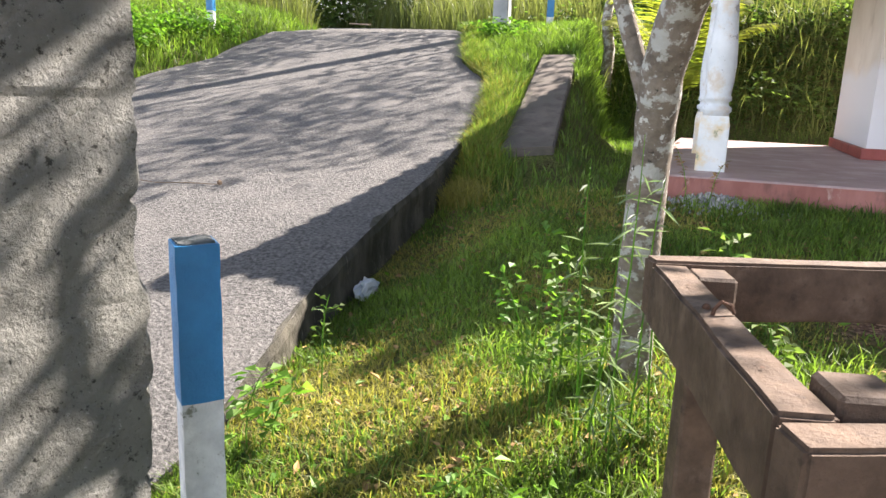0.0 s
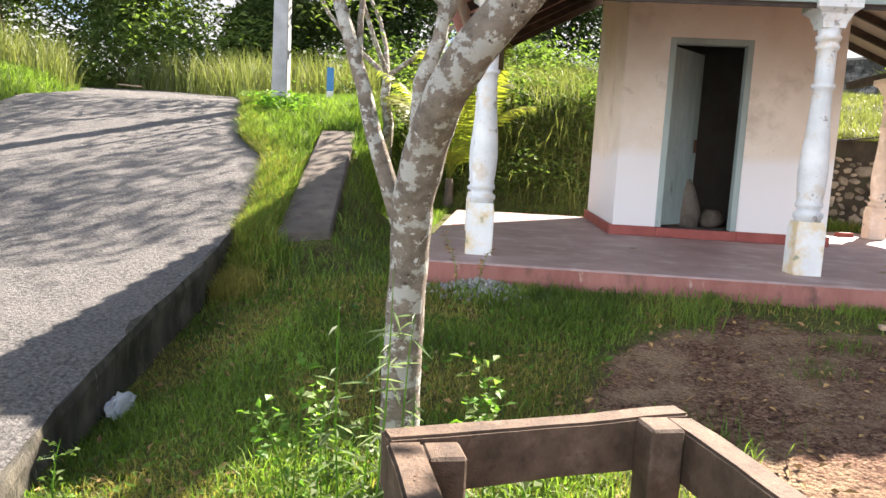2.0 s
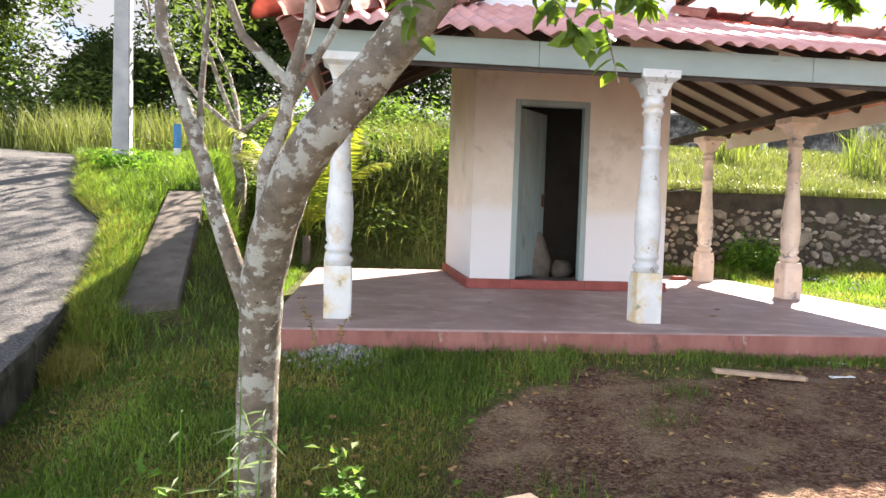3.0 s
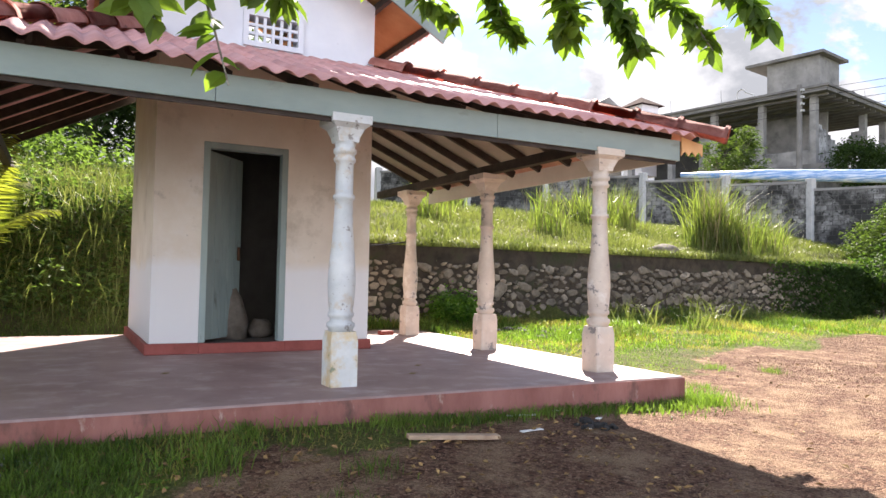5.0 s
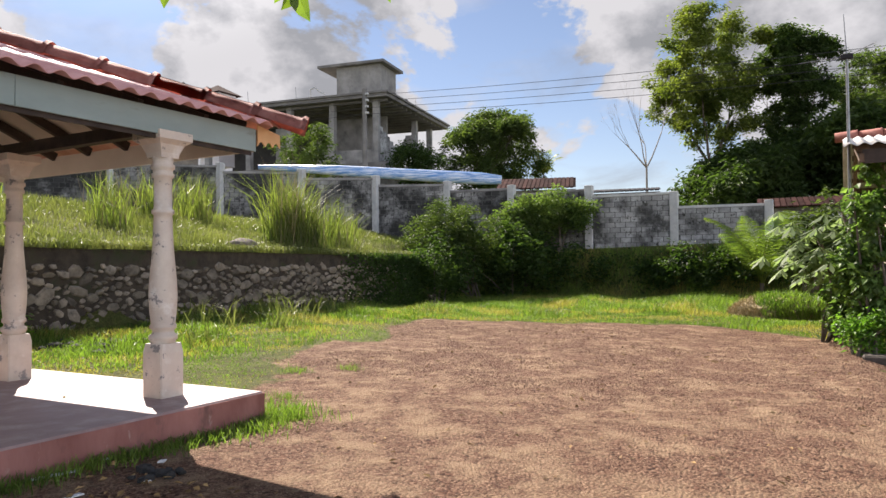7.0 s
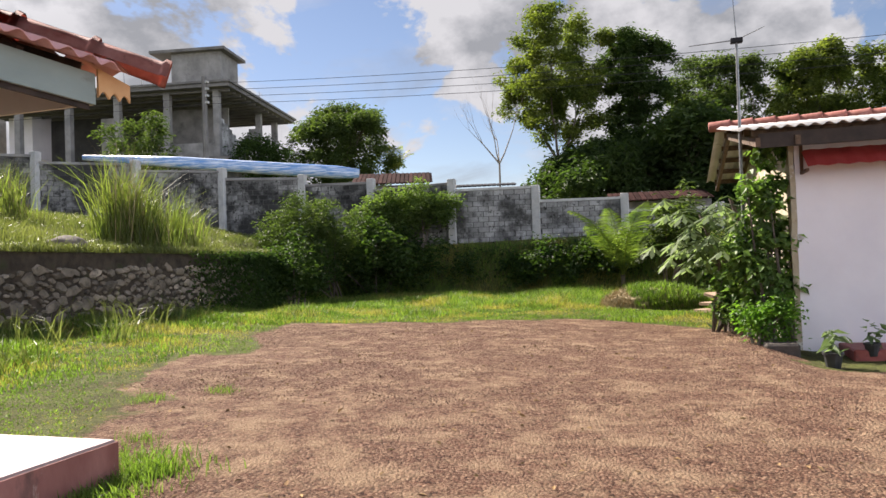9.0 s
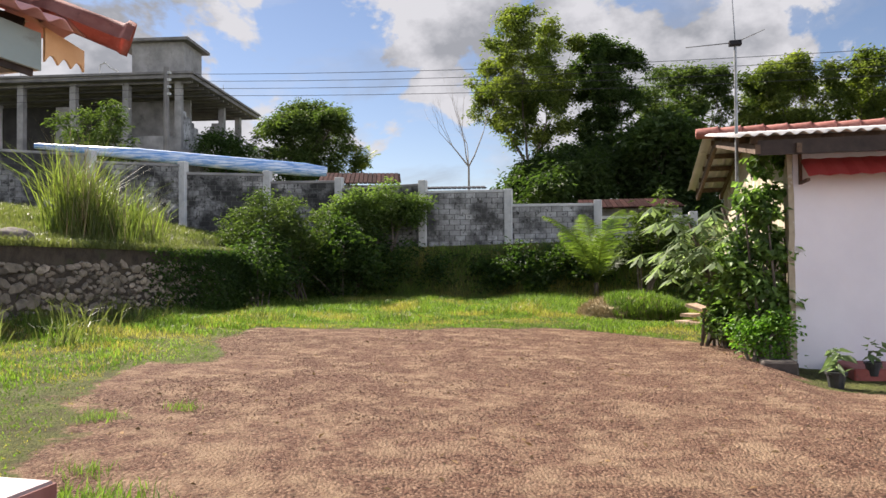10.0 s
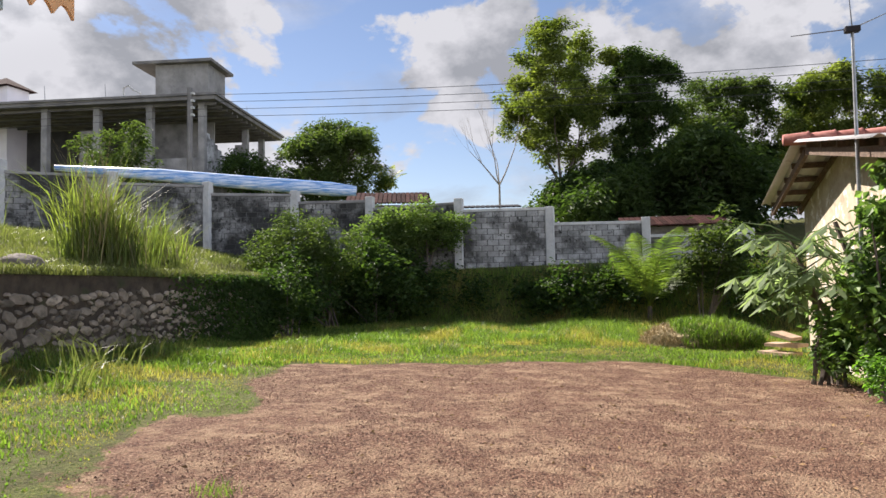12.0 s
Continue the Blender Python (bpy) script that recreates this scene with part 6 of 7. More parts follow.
for v in bm.verts:
    q = v.co * (1 + 0.2 * noise.noise(v.co * 3))
    v.co = Vector((q.x * 1.05, q.y * 0.7, max(q.z, -0.25) * 0.42))
bmesh.ops.transform(bm, matrix=Matrix.Translation((13.9, 13.5, 2.14)) @ Matrix.Rotation(0.2, 4, "Z"), verts=list(bm.verts))
part("sack_body", bm, M_sack, rock, smooth=True)

# ---- plants ----
g = np.random.default_rng(21)


def scatter(n, x0, x1, y0, y1, keep=None, wet=True):
    x, y = g.uniform(x0, x1, n), g.uniform(y0, y1, n)
    k = np.ones(n, bool)
    if keep is not None:
        k &= keep(x, y)
    x, y = x[k], y[k]
    return np.stack([x, y, ground_z(x, y) - 0.01], 1)


def patchy(x, y, s=1.0, seed=0.0):
    return np.array([noise.noise((a * s + seed, b * s, 0.3)) for a, b in zip(x, y)])


def off_porch(x, y):
    return ~((x > 0.06) & (x < 6.58) & (y > 5.88) & (y < 11.8))


def off_road(x, y):
    return (x > road_right(y) + 0.05) | (x < road_left(y) - 0.02)


def off_slab(x, y):
    right = slab_right(y)
    return ~((y > 6.36) & (y < 10.05) & (x > right - 0.49) & (x < right + 0.03))


def growing(x, y):
    return (g.uniform(0, 1, len(x)) < np.clip((turf_at(x, y) - 0.45) * 2.5, 0, 1)) & off_porch(x, y) & off_road(x, y) & off_slab(x, y)


def stuff(ob, label, category="grass"):
    return tagged(ob, label, category, kind="stuff")


# lawn beside the lane
p = scatter(190000, -1.3, 4.2, 0.9, 5.95, lambda x, y: growing(x, y) & (g.uniform(0, 1, len(x)) < np.clip(1.25 - 0.13 * y - 0.22 * np.maximum(x - 1.6, 0), 0.15, 1)))
n1 = patchy(p[:, 0], p[:, 1], 1.6)
green = n1 > -0.02 + g.normal(0, 0.2, len(p))
stuff(blades("lawn_grass", p[green], 0.055 + 0.05 * np.clip(n1[green] + 0.2, 0, 1), 0.0075, M_grass, g, 1.1, 0.6), "short green lawn grass beside the lane")
stuff(blades("dry_lawn_grass", p[~green], 0.055, 0.006, M_drygrass, g, 1.3, 0.6), "dry yellow blades among the lawn")
p = scatter(30000, -1.9, 3.0, 5.4, 13.5, lambda x, y: growing(x, y))
stuff(blades("side_grass", p, 0.11, 0.009, M_grass, g, 1.0), "green grass round the porch and slab")
# taller tufts near the tree
c = np.array([0.09, 0.5]) + np.array([(0.55, 2.35), (0.3, 2.5), (0.75, 2.6), (0.1, 2.2), (0.9, 2.2), (0.5, 3.0), (1.2, 2.9), (-0.1, 2.6), (0.2, 1.7), (0.6, 1.9), (0.95, 3.4), (1.5, 2.5), (1.0, 1.5), (1.3, 2.2), (1.8, 3.2)])
k = g.integers(0, len(c), 2300)
xy = c[k] + g.normal(0, 0.16, (2300, 2))
stuff(blades("tall_tufts", np.column_stack([xy, ground_z(xy[:, 0], xy[:, 1])]), 0.105, 0.006, M_grass, g, 1.1, 0.5), "taller fresh grass tufts round the young tree")
# verge along the lane
def along_verge(n, w, y0=1.0, y1=12):
    y = g.uniform(y0, y1, n)
    x = road_right(y) + 0.06 + np.abs(g.normal(0, w, n))
    k = off_slab(x, y)
    return np.stack([x[k], y[k], ground_z(x[k], y[k])], 1)


stuff(blades("verge_grass", along_verge(18000, 0.15, 5.6), 0.17, 0.009, M_drygrass, g, 1.0), "yellowing verge grass along the lane")
stuff(blades("verge_grass", along_verge(20000, 0.25, 6.0, 13), 0.19, 0.010, M_grass, g, 1.0), "green verge grass along the lane")
p = scatter(60000, -4.6, -0.6, 9.2, 15.5, lambda x, y: off_road(x, y) & off_slab(x, y))
stuff(blades("verge_grass", p, 0.22, 0.012, M_grass, g, 0.9), "thick verge grass below the pole")
# bank across the lane
p = scatter(90000, -16, -5.8, 4.5, 17, lambda x, y: x < road_left(y) + 0.05)
stuff(blades("bank_grass", p, 0.26, 0.016, M_grass, g, 0.9), "lush green grass on the bank across the lane")
p = scatter(34000, -19, -1.5, 12.5, 22, lambda x, y: off_road(x, y) & (y > 14.0 + 0.15 * (x + 5)))
stuff(blades("bank_reeds", p, 0.95, 0.02, M_tallgrass, g, 0.6), "tall wild grass on the hillside above the lane")
# yard edges and far turf
p = scatter(170000, 4.0, 24, 5.5, 14.2, lambda x, y: growing(x, y) & (y < wall_y(x) - 0.05) & (g.uniform(0, 1, len(x)) < np.clip(1.3 - 0.05 * x, 0.3, 1)))
n1 = patchy(p[:, 0], p[:, 1], 0.7, 5)
near_wall = np.clip((p[:, 1] - 8.6) / 2.5, 0, 1)
hgt = 0.03 + 0.26 * near_wall * np.clip(0.5 + n1, 0.15, 1.4)
pale = patchy(p[:, 0], p[:, 1], 1.3, 7) + g.normal(0, 0.22, len(p)) > 0.12
stuff(blades("yard_grass", p[~pale], hgt[~pale], 0.015, M_grass, g, 0.9), "bright green grass at the edge of the yard")
stuff(blades("dry_yard_grass", p[pale], hgt[pale] * 0.8, 0.011, M_drygrass, g, 1.0), "yellowing turf in patches at the yard edge")
p = scatter(120000, 15, 29, -1.0, 15, lambda x, y: growing(x, y) & (y < wall_y(x) + 0.3))
n1 = patchy(p[:, 0], p[:, 1], 0.5, 9)
hgt = 0.05 + 0.16 * np.clip(n1 + 0.25, 0, 1) + 0.05 * np.clip(p[:, 0] - 21, 0, 4)
pale = patchy(p[:, 0], p[:, 1], 0.8, 3) + g.normal(0, 0.2, len(p)) > 0.16
stuff(blades("far_yard_grass", p[~pale], hgt[~pale], 0.018, M_grass, g, 0.9), "rough grass at the far end of the yard")
stuff(blades("dry_far_grass", p[pale], hgt[pale] * 0.85, 0.016, M_drygrass, g, 1.0), "yellowing grass in patches at the far end of the yard")
p = scatter(90000, 3, 30, 12.0, 26, lambda x, y: (y > wall_y(x) - 0.03) & (y < wall_y(x) + 12))
n1 = patchy(p[:, 0], p[:, 1], 0.5, 2)
stuff(blades("terrace_grass", p, 0.14 + 0.22 * np.clip(n1 + 0.3, 0, 1), 0.018, M_tallgrass, g, 0.9), "long sunlit grass covering the terrace")
# grass that hangs over the wall top
x = g.uniform(3.3, 21.8, 9000)
p = np.stack([x, wall_y(x) + g.uniform(-0.1, 0.35, 9000), np.full(9000, 2.02)], 1)
stuff(blades("hanging_grass", p, 0.24, 0.016, M_tallgrass, g, 1.6, 1.6), "grass hanging over the rubble wall")
x = g.uniform(16.5, 22.5, 12000)
x = x[g.uniform(0, 1, len(x)) < np.clip((x - 17) / 4, 0, 1)]
p = np.stack([x, wall_y(x) - g.uniform(0.0, 0.25, len(x)), g.uniform(0.4, 2.1, len(x))], 1)
stuff(leaves("creeper", p, 0.11, 0.06, M_shadebush, g, 0.7), "dark creeper climbing over the rubble wall", "creeper")
# grass at the plinth foot
x = g.uniform(0.1, 6.8, 4200)
x = x[patchy(x, x * 0, 1.3, 4) > -0.15]
p = np.stack([x, 5.9 - np.abs(g.normal(0, 0.12, len(x))), np.zeros(len(x))], 1)
p[:, 2] = ground_z(p[:, 0], p[:, 1])
stuff(blades("plinth_grass", p, 0.085, 0.008, M_grass, g, 0.9), "grass growing along the porch edge")


def tuft(name, at_xy, n, h, w, spread_r, material, label, lean=0.8, z=None):
    a = g.normal(0, spread_r, (n, 2))
    x, y = at_xy[0] + a[:, 0], at_xy[1] + a[:, 1]
    zz = ground_z(x, y) - 0.02 if z is None else np.full(n, z)
    return tagged(blades(name, np.stack([x, y, zz], 1), h, w, material, g, lean, 0.7), label, "grass", kind="stuff")


tuft("grass_tuft", (6.75, 5.95), 700, 0.14, 0.008, 0.18, M_grass, "dense green grass tuft at the porch corner")
tuft("grass_tuft", (6.2, 5.75), 260, 0.1, 0.008, 0.16, M_grass, "green grass tuft by the porch edge")
for x, y, h in ((2.2, 5.2, 0.22), (3.0, 4.9, 0.1), (2.7, 4.5, 0.08), (9.2, 7.0, 0.1), (8.6, 7.4, 0.1), (7.4, 6.5, 0.1)):
    tuft("grass_tuft", (x, y), 120, h, 0.006, 0.09, M_grass, "small green grass tuft in the gravel")
for x, y, h, n in ((16.7, 14.6, 1.9, 900), (17.2, 14.2, 1.5, 500), (18.9, 14.75, 1.25, 420), (17.6, 15.0, 1.6, 300), (14.6, 17.2, 1.3, 420), (13.6, 17.6, 1.1, 300), (16.4, 17.6, 1.2, 360), (18.8, 20.6, 1.4, 360), (12.0, 15.4, 0.9, 260), (21.0, 15.8, 1.1, 260), (9.2, 16.4, 1.0, 260), (11.0, 19, 1.2, 300)):
    tuft("reed_clump", (x, y), int(n * 0.4), h, 0.026, 0.26, M_reed, "tall clump of arching reed grass on the terrace", 0.7)
    tuft("seed_stalk", (x, y), n // 9, h * 1.2, 0.012, 0.24, M_straw, "dry straw seed stalks above the reeds", 0.5)
for x, y, h in ((11.0, 11.5, 0.8), (13.2, 11.6, 0.9), (12.0, 10.6, 0.6), (15.3, 12.2, 0.7), (17.0, 10.4, 0.5), (19.2, 8.4, 0.4), (9.6, 10.2, 0.5)):
    tuft("grass_clump", (x, y), 70, h * 0.75, 0.018, 0.26, M_tallgrass, "long arching grass clump at the foot of the wall", 1.1)


def bush(name, label, centres, radii, n, length, width, material, droop=0.3, squash=0.85, stems=True, stuffy=False):
    """Many leaves on a few short stems."""
    c = np.asarray(centres, float)
    t = thing(name, label, "bush", at=(float(c[0][0]), float(c[0][1]), float(ground_z(c[0][0], c[0][1]))))
    inv = t.matrix_world.inverted()
    pts = clumps(g, c, radii, n, squash)
    pts = pts + g.normal(0, 0.4 * float(np.mean(radii)), pts.shape) * (g.uniform(0, 1, (n, 1)) < 0.45)
    o = leaves("foliage", pts, length, width, material, g, droop)
    o.data.transform(inv)
    o.parent = t
    if stems:
        bm = bmesh.new()
        for q in c[:10]:
            b = Vector((c[0][0] + random.uniform(-0.2, 0.2), c[0][1] + random.uniform(-0.2, 0.2), float(ground_z(c[0][0], c[0][1])) - 0.1))
            q = Vector(q)
            tube(bm, [inv @ b, inv @ ((b + q) / 2 + Vector((0.05, 0.05, 0.1))), inv @ q], [0.03, 0.022, 0.008], 5)
        part("stem", bm, M_farbark, t)
    return t


def cloud(cx, cy, cz, rx, ry, rz, n, r0, r1, seed):
    q = np.random.default_rng(seed)
    d = q.normal(0, 1, (n, 3))
    d /= np.linalg.norm(d, axis=1)[:, None]
    return np.array([cx, cy, cz]) + d * q.uniform(0.3, 1.0, (n, 1)) * [rx, ry, rz], q.uniform(r0, r1, n)


c, r = cloud(7.5, 11.9, 0.92, 0.4, 0.35, 0.25, 14, 0.16, 0.26, 1)
bush("round_bush", "small round bright green bush behind the porch", c, r, 2600, 0.09, 0.04, M_weed)
c, r = cloud(28.9, 12.0, 3.7, 0.8, 2.6, 0.9, 110, 0.12, 0.42, 2)
bush("wall_bush", "leafy bush spilling over the boundary wall", c, r, 12000, 0.16, 0.065, M_brightbush)
c, r = cloud(25.9, 14.7, 2.9, 1.6, 2.2, 1.3, 130, 0.14, 0.45, 3)
bush("terrace_bush", "dense green bush at the corner of the terrace", c, r, 14000, 0.13, 0.06, M_fresh)
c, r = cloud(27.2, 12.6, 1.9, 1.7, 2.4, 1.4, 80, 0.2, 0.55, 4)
bush("corner_bush", "overgrown bush coloured dark for the shaded yard corner", c, r, 6500, 0.2, 0.1, M_shadebush)
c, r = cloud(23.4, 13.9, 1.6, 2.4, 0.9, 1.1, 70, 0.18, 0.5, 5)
bush("corner_bush", "dark creeper-covered bush over the end of the rubble wall", c, r, 5500, 0.16, 0.08, M_shadebush)
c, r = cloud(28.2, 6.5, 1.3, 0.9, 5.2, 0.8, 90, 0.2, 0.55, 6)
bush("bank_bush", "green undergrowth coloured dark for the shaded bank below the wall", c, r, 9000, 0.18, 0.09, M_shadebush, stems=False)
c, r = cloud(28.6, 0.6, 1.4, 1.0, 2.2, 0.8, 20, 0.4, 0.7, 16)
bush("bank_bush", "dark undergrowth behind the rubbish heap", c, r, 4500, 0.18, 0.09, M_shadebush, stems=False)
c, r = cloud(25.8, 2.1, 2.5, 0.8, 1.0, 1.3, 40, 0.2, 0.42, 7)
bush("shrub", "tall light green shrub in front of the wall", c, r, 3600, 0.2, 0.08, M_fresh)
c, r = cloud(15.0, 1.3, 1.8, 0.3, 0.4, 1.5, 46, 0.1, 0.24, 8)
bush("vine", "broad-leaved vine climbing the end of the white house", c, r, 2600, 0.135, 0.1, M_vine, 0.6)
c, r = cloud(14.5, 1.3, 0.6, 0.5, 0.4, 0.3, 14, 0.14, 0.25, 9)
bush("vine", "low leafy plants at the foot of the mast", c, r, 2200, 0.075, 0.045, M_weed, 0.4)
c, r = cloud(15.9, 1.6, 1.0, 0.6, 0.4, 0.6, 14, 0.2, 0.35, 19)
bush("vine", "leafy plants crowding the end wall", c, r, 1900, 0.13, 0.085, M_vine, 0.4)
c, r = cloud(15.0, 0.95, 3.1, 0.25, 0.4, 0.35, 10, 0.1, 0.2, 18)
bush("vine", "vine leaves hanging under the eave", c, r, 420, 0.13, 0.1, M_vine, 0.7, stems=False)
# hedge on the bank behind the small house
p = scatter(26000, -1.2, 5.2, 12.2, 18.5, lambda x, y: off_road(x, y) & off_porch(x, y) & (ground_z(x, y) > 0.75))
n1 = patchy(p[:, 0], p[:, 1], 1.1, 6)
p[:, 2] += g.uniform(0, 1, len(p)) * (0.18 + 0.5 * np.clip(n1 + 0.25, 0, 1))
dusky = n1 + g.normal(0, 0.25, len(p)) < -0.1
stuff(leaves("hedge_leaves", p[~dusky], 0.13, 0.06, M_brightbush, g, 0.3), "sunlit leafy growth covering the bank behind the porch", "hedge")
stuff(leaves("hedge_leaves", p[dusky], 0.12, 0.055, M_shadebush, g, 0.3), "darker leafy growth covering the bank behind the porch", "hedge")
p = scatter(7000, -1.2, 5.2, 12.2, 18.5, lambda x, y: off_road(x, y) & off_porch(x, y))
stuff(blades("bank_blades", p, 0.5, 0.016, M_tallgrass, g, 0.7), "wild grass standing on the bank behind the porch")
c, r = cloud(2.9, 14.2, 1.5, 1.9, 0.6, 0.9, 46, 0.25, 0.5, 23)
bush("hedge", "thick leafy hedge on the bank beside the porch", c, r, 9000, 0.11, 0.055, M_brightbush, stems=False)
c, r = cloud(0.6, 14.6, 1.8, 3.4, 0.8, 1.2, 60, 0.3, 0.6, 10)
bush("hedge", "thick sunlit hedge on the bank behind the house", c, r, 15000, 0.12, 0.06, M_brightbush, stems=False)
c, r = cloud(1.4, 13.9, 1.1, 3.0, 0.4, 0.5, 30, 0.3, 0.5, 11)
bush("hedge", "dark lower hedge growth behind the house", c, r, 7000, 0.11, 0.05, M_shadebush, stems=False)
c, r = cloud(0.6, 18.0, 3.4, 3.6, 1.6, 0.9, 40, 0.5, 0.8, 12)
bush("hedge", "bright bushes on the upper bank", c, r, 9000, 0.16, 0.08, M_brightbush, stems=False)
c, r = cloud(-9.5, 19.5, 3.6, 5.0, 1.6, 1.6, 50, 0.6, 1.1, 13)
bush("hillside_bush", "tangled green bushes on the hillside above the lane", c, r, 12000, 0.2, 0.09, M_brightbush, stems=False)
c, r = cloud(-3.0, 19.5, 3.0, 2.6, 1.4, 1.3, 26, 0.5, 0.9, 14)
bush("hillside_bush", "dark bushes behind the crest of the lane", c, r, 6000, 0.2, 0.09, M_shadebush, stems=False)
c, r = cloud(-7.5, 9.6, 1.8, 0.5, 2.2, 0.35, 24, 0.2, 0.4, 15)
bush("verge_weeds", "low leafy weeds on the bank across the lane", c, r, 4500, 0.1, 0.06, M_weed, stems=False)
c, r = cloud(-2.3, 11.3, 1.95, 0.6, 0.9, 0.25, 18, 0.14, 0.26, 17)
bush("verge_weeds", "leafy weeds round the foot of the pole", c, r, 3000, 0.09, 0.05, M_weed, stems=False)

# rubbish heap grown over with grass
heap = thing("grass_heap", "low mound of dry cut grass and weeds at the yard edge", "mound")
bm = bmesh.new()
bmesh.ops.create_icosphere(bm, subdivisions=4, radius=1.0)
for v in bm.verts:
    k = 1 + 0.18 * noise.noise(v.co * 2.5) + 0.08 * noise.noise(v.co * 8)
    v.co = Vector((22.0 + v.co.x * 1.0 * k, 3.0 + v.co.y * 1.25 * k, 0.28 + max(v.co.z, -0.1) * 0.5 * k))
part("mound", bm, M_straw, heap)
a = g.normal(0, 1, (5200, 3))
a /= np.linalg.norm(a, axis=1)[:, None]
a[:, 2] = np.abs(a[:, 2])
half = a[:, 1] < 0.25 + 0.3 * a[:, 2]
hp = np.array([22.0, 3.0, 0.27]) + a * [1.05, 1.3, 0.5]
o = blades("green_cover", hp[half], 0.22, 0.02, M_grass, g, 1.0)
o.parent = heap
o = blades("dry_cover", hp[~half], 0.16, 0.014, M_straw, g, 1.2)
o.parent = heap


def limb(bm, p, d, length, r, depth, tips, rnd, up=0.15, spread=0.7, seg=6):
    """A crooked limb that forks until its twigs."""
    pts, rad, q, dd = [Vector(p)], [r], Vector(p), Vector(d).normalized()
    for i in range(3):
        dd = (dd + Vector((rnd.uniform(-0.22, 0.22), rnd.uniform(-0.22, 0.22), rnd.uniform(-0.05, 0.2) * up * 4))).normalized()
        q = q + dd * length / 3
        pts.append(q.copy())
        rad.append(r * (1 - 0.14 * (i + 1)))
    tube(bm, pts, rad, seg, cap=False)
    if depth == 0:
        tips.append((q, dd))
        return
    for _ in range(rnd.choice((2, 3, 3))):
        nd = (dd + Vector((rnd.uniform(-1, 1), rnd.uniform(-1, 1), rnd.uniform(-0.3, 0.8))) * spread).normalized()
        limb(bm, q, nd, length * rnd.uniform(0.62, 0.85), rad[-1] * 0.68, depth - 1, tips, rnd, up, spread, max(4, seg - 1))
    if depth > 1:
        tips.append((pts[2], dd))


def tree(name, label, at_xyz, trunk_h, trunk_r, reach, clump_r, per, length, width, material, seed, depth=3, bark=None, squash=0.75, droop=0.4, lean=(0, 0), category="tree", leafless=False, fit=None, fill=30, mid=0.6):
    rnd, q = random.Random(seed), np.random.default_rng(seed)
    t = thing(name, label, category, at=at_xyz)
    bm = bmesh.new()
    top = Vector((lean[0], lean[1], trunk_h))
    tube(bm, [(0, 0, -0.3), (lean[0] * 0.3 + 0.05, lean[1] * 0.3, trunk_h * 0.4), (lean[0] * 0.7 - 0.04, lean[1] * 0.7, trunk_h * 0.75), top], [trunk_r * 1.25, trunk_r, trunk_r * 0.9, trunk_r * 0.8], 9, cap=False)
    tips = []
    for k in range(4):
        a = 2 * math.pi * k / 4 + rnd.uniform(-0.5, 0.5)
        limb(bm, top, (math.cos(a) * 0.8, math.sin(a) * 0.8, rnd.uniform(0.5, 1.2)), reach * rnd.uniform(0.4, 0.55), trunk_r * 0.55, depth - 1, tips, rnd)
    high, wide = max(p.z for p, d in tips) + (0 if leafless else clump_r * squash * 0.8), max(p.xy.length for p, d in tips) + (0 if leafless else clump_r * 0.8)
    if fit:
        fx, fz = fit[1] / wide, fit[0] / high
        for v in bm.verts:
            v.co = Vector((v.co.x * fx, v.co.y * fx, v.co.z * fz))
        tips = [(Vector((p.x * fx, p.y * fx, p.z * fz)), d) for p, d in tips]
    part("trunk", bm, bark or M_farbark, t, smooth=True)
    if not leafless:
        c = np.array([tuple(p + d * 0.2) for p, d in tips])
        if fit:
            e = q.normal(0, 1, (fill, 3))
            e /= np.linalg.norm(e, axis=1)[:, None]
            c = np.concatenate([c, np.array([0, 0, fit[0] * mid]) + e * q.uniform(0.3, 1.12, (fill, 1)) * [fit[1] * 0.9, fit[1] * 0.9, fit[0] * (0.96 - mid)]])
        pts = clumps(q, c, q.uniform(0.45, 1.3, len(c)) * clump_r, per * len(c), squash)
        pts = pts + q.normal(0, clump_r * 0.3, pts.shape) * (q.uniform(0, 1, (len(pts), 1)) < 0.55)
        o = leaves("crown", pts, length, width, material, q, droop)
        o.parent = t
    return t


# the far trees
tree("tall_tree", "tall tree with an uneven dark crown behind the wall", (48.4, 8.6, 3.0), 5.0, 0.35, 7.5, 0.55, 150, 0.30, 0.11, M_bright, 31, 4, fit=(14.2, 4.0), fill=120, mid=0.68)
tree("tall_tree", "dark leafy tree behind the wall", (50.8, 4.4, 3.0), 4.0, 0.4, 7.0, 0.5, 150, 0.30, 0.12, M_mango, 32, 4, fit=(12.9, 2.9), fill=105, mid=0.58)
tree("mango_tree", "broad dark-leaved tree behind the wall", (53.6, -1.3, 3.0), 3.5, 0.4, 7.0, 0.55, 160, 0.30, 0.12, M_fresh, 33, 4, fit=(12.2, 4.6), fill=170, mid=0.55)
tree("mango_tree", "broad sunlit tree behind the white house", (52.6, -7.3, 3.0), 4.0, 0.4, 6.6, 0.55, 160, 0.30, 0.12, M_bright, 34, 4, fit=(11.8, 4.2), fill=150, mid=0.55)
tree("mango_tree", "broad sunlit tree behind the white house", (51.2, -13.0, 3.0), 4.0, 0.4, 6.5, 0.55, 150, 0.30, 0.12, M_bright, 35, 4, fit=(11.2, 4.2), fill=130, mid=0.55)
tree("mango_tree", "dense low dark tree behind the wall", (47.0, 1.0, 2.0), 2.0, 0.3, 5.5, 1.2, 170, 0.5, 0.2, M_mango, 30, 4, fit=(7.5, 4.5), fill=36, mid=0.5)
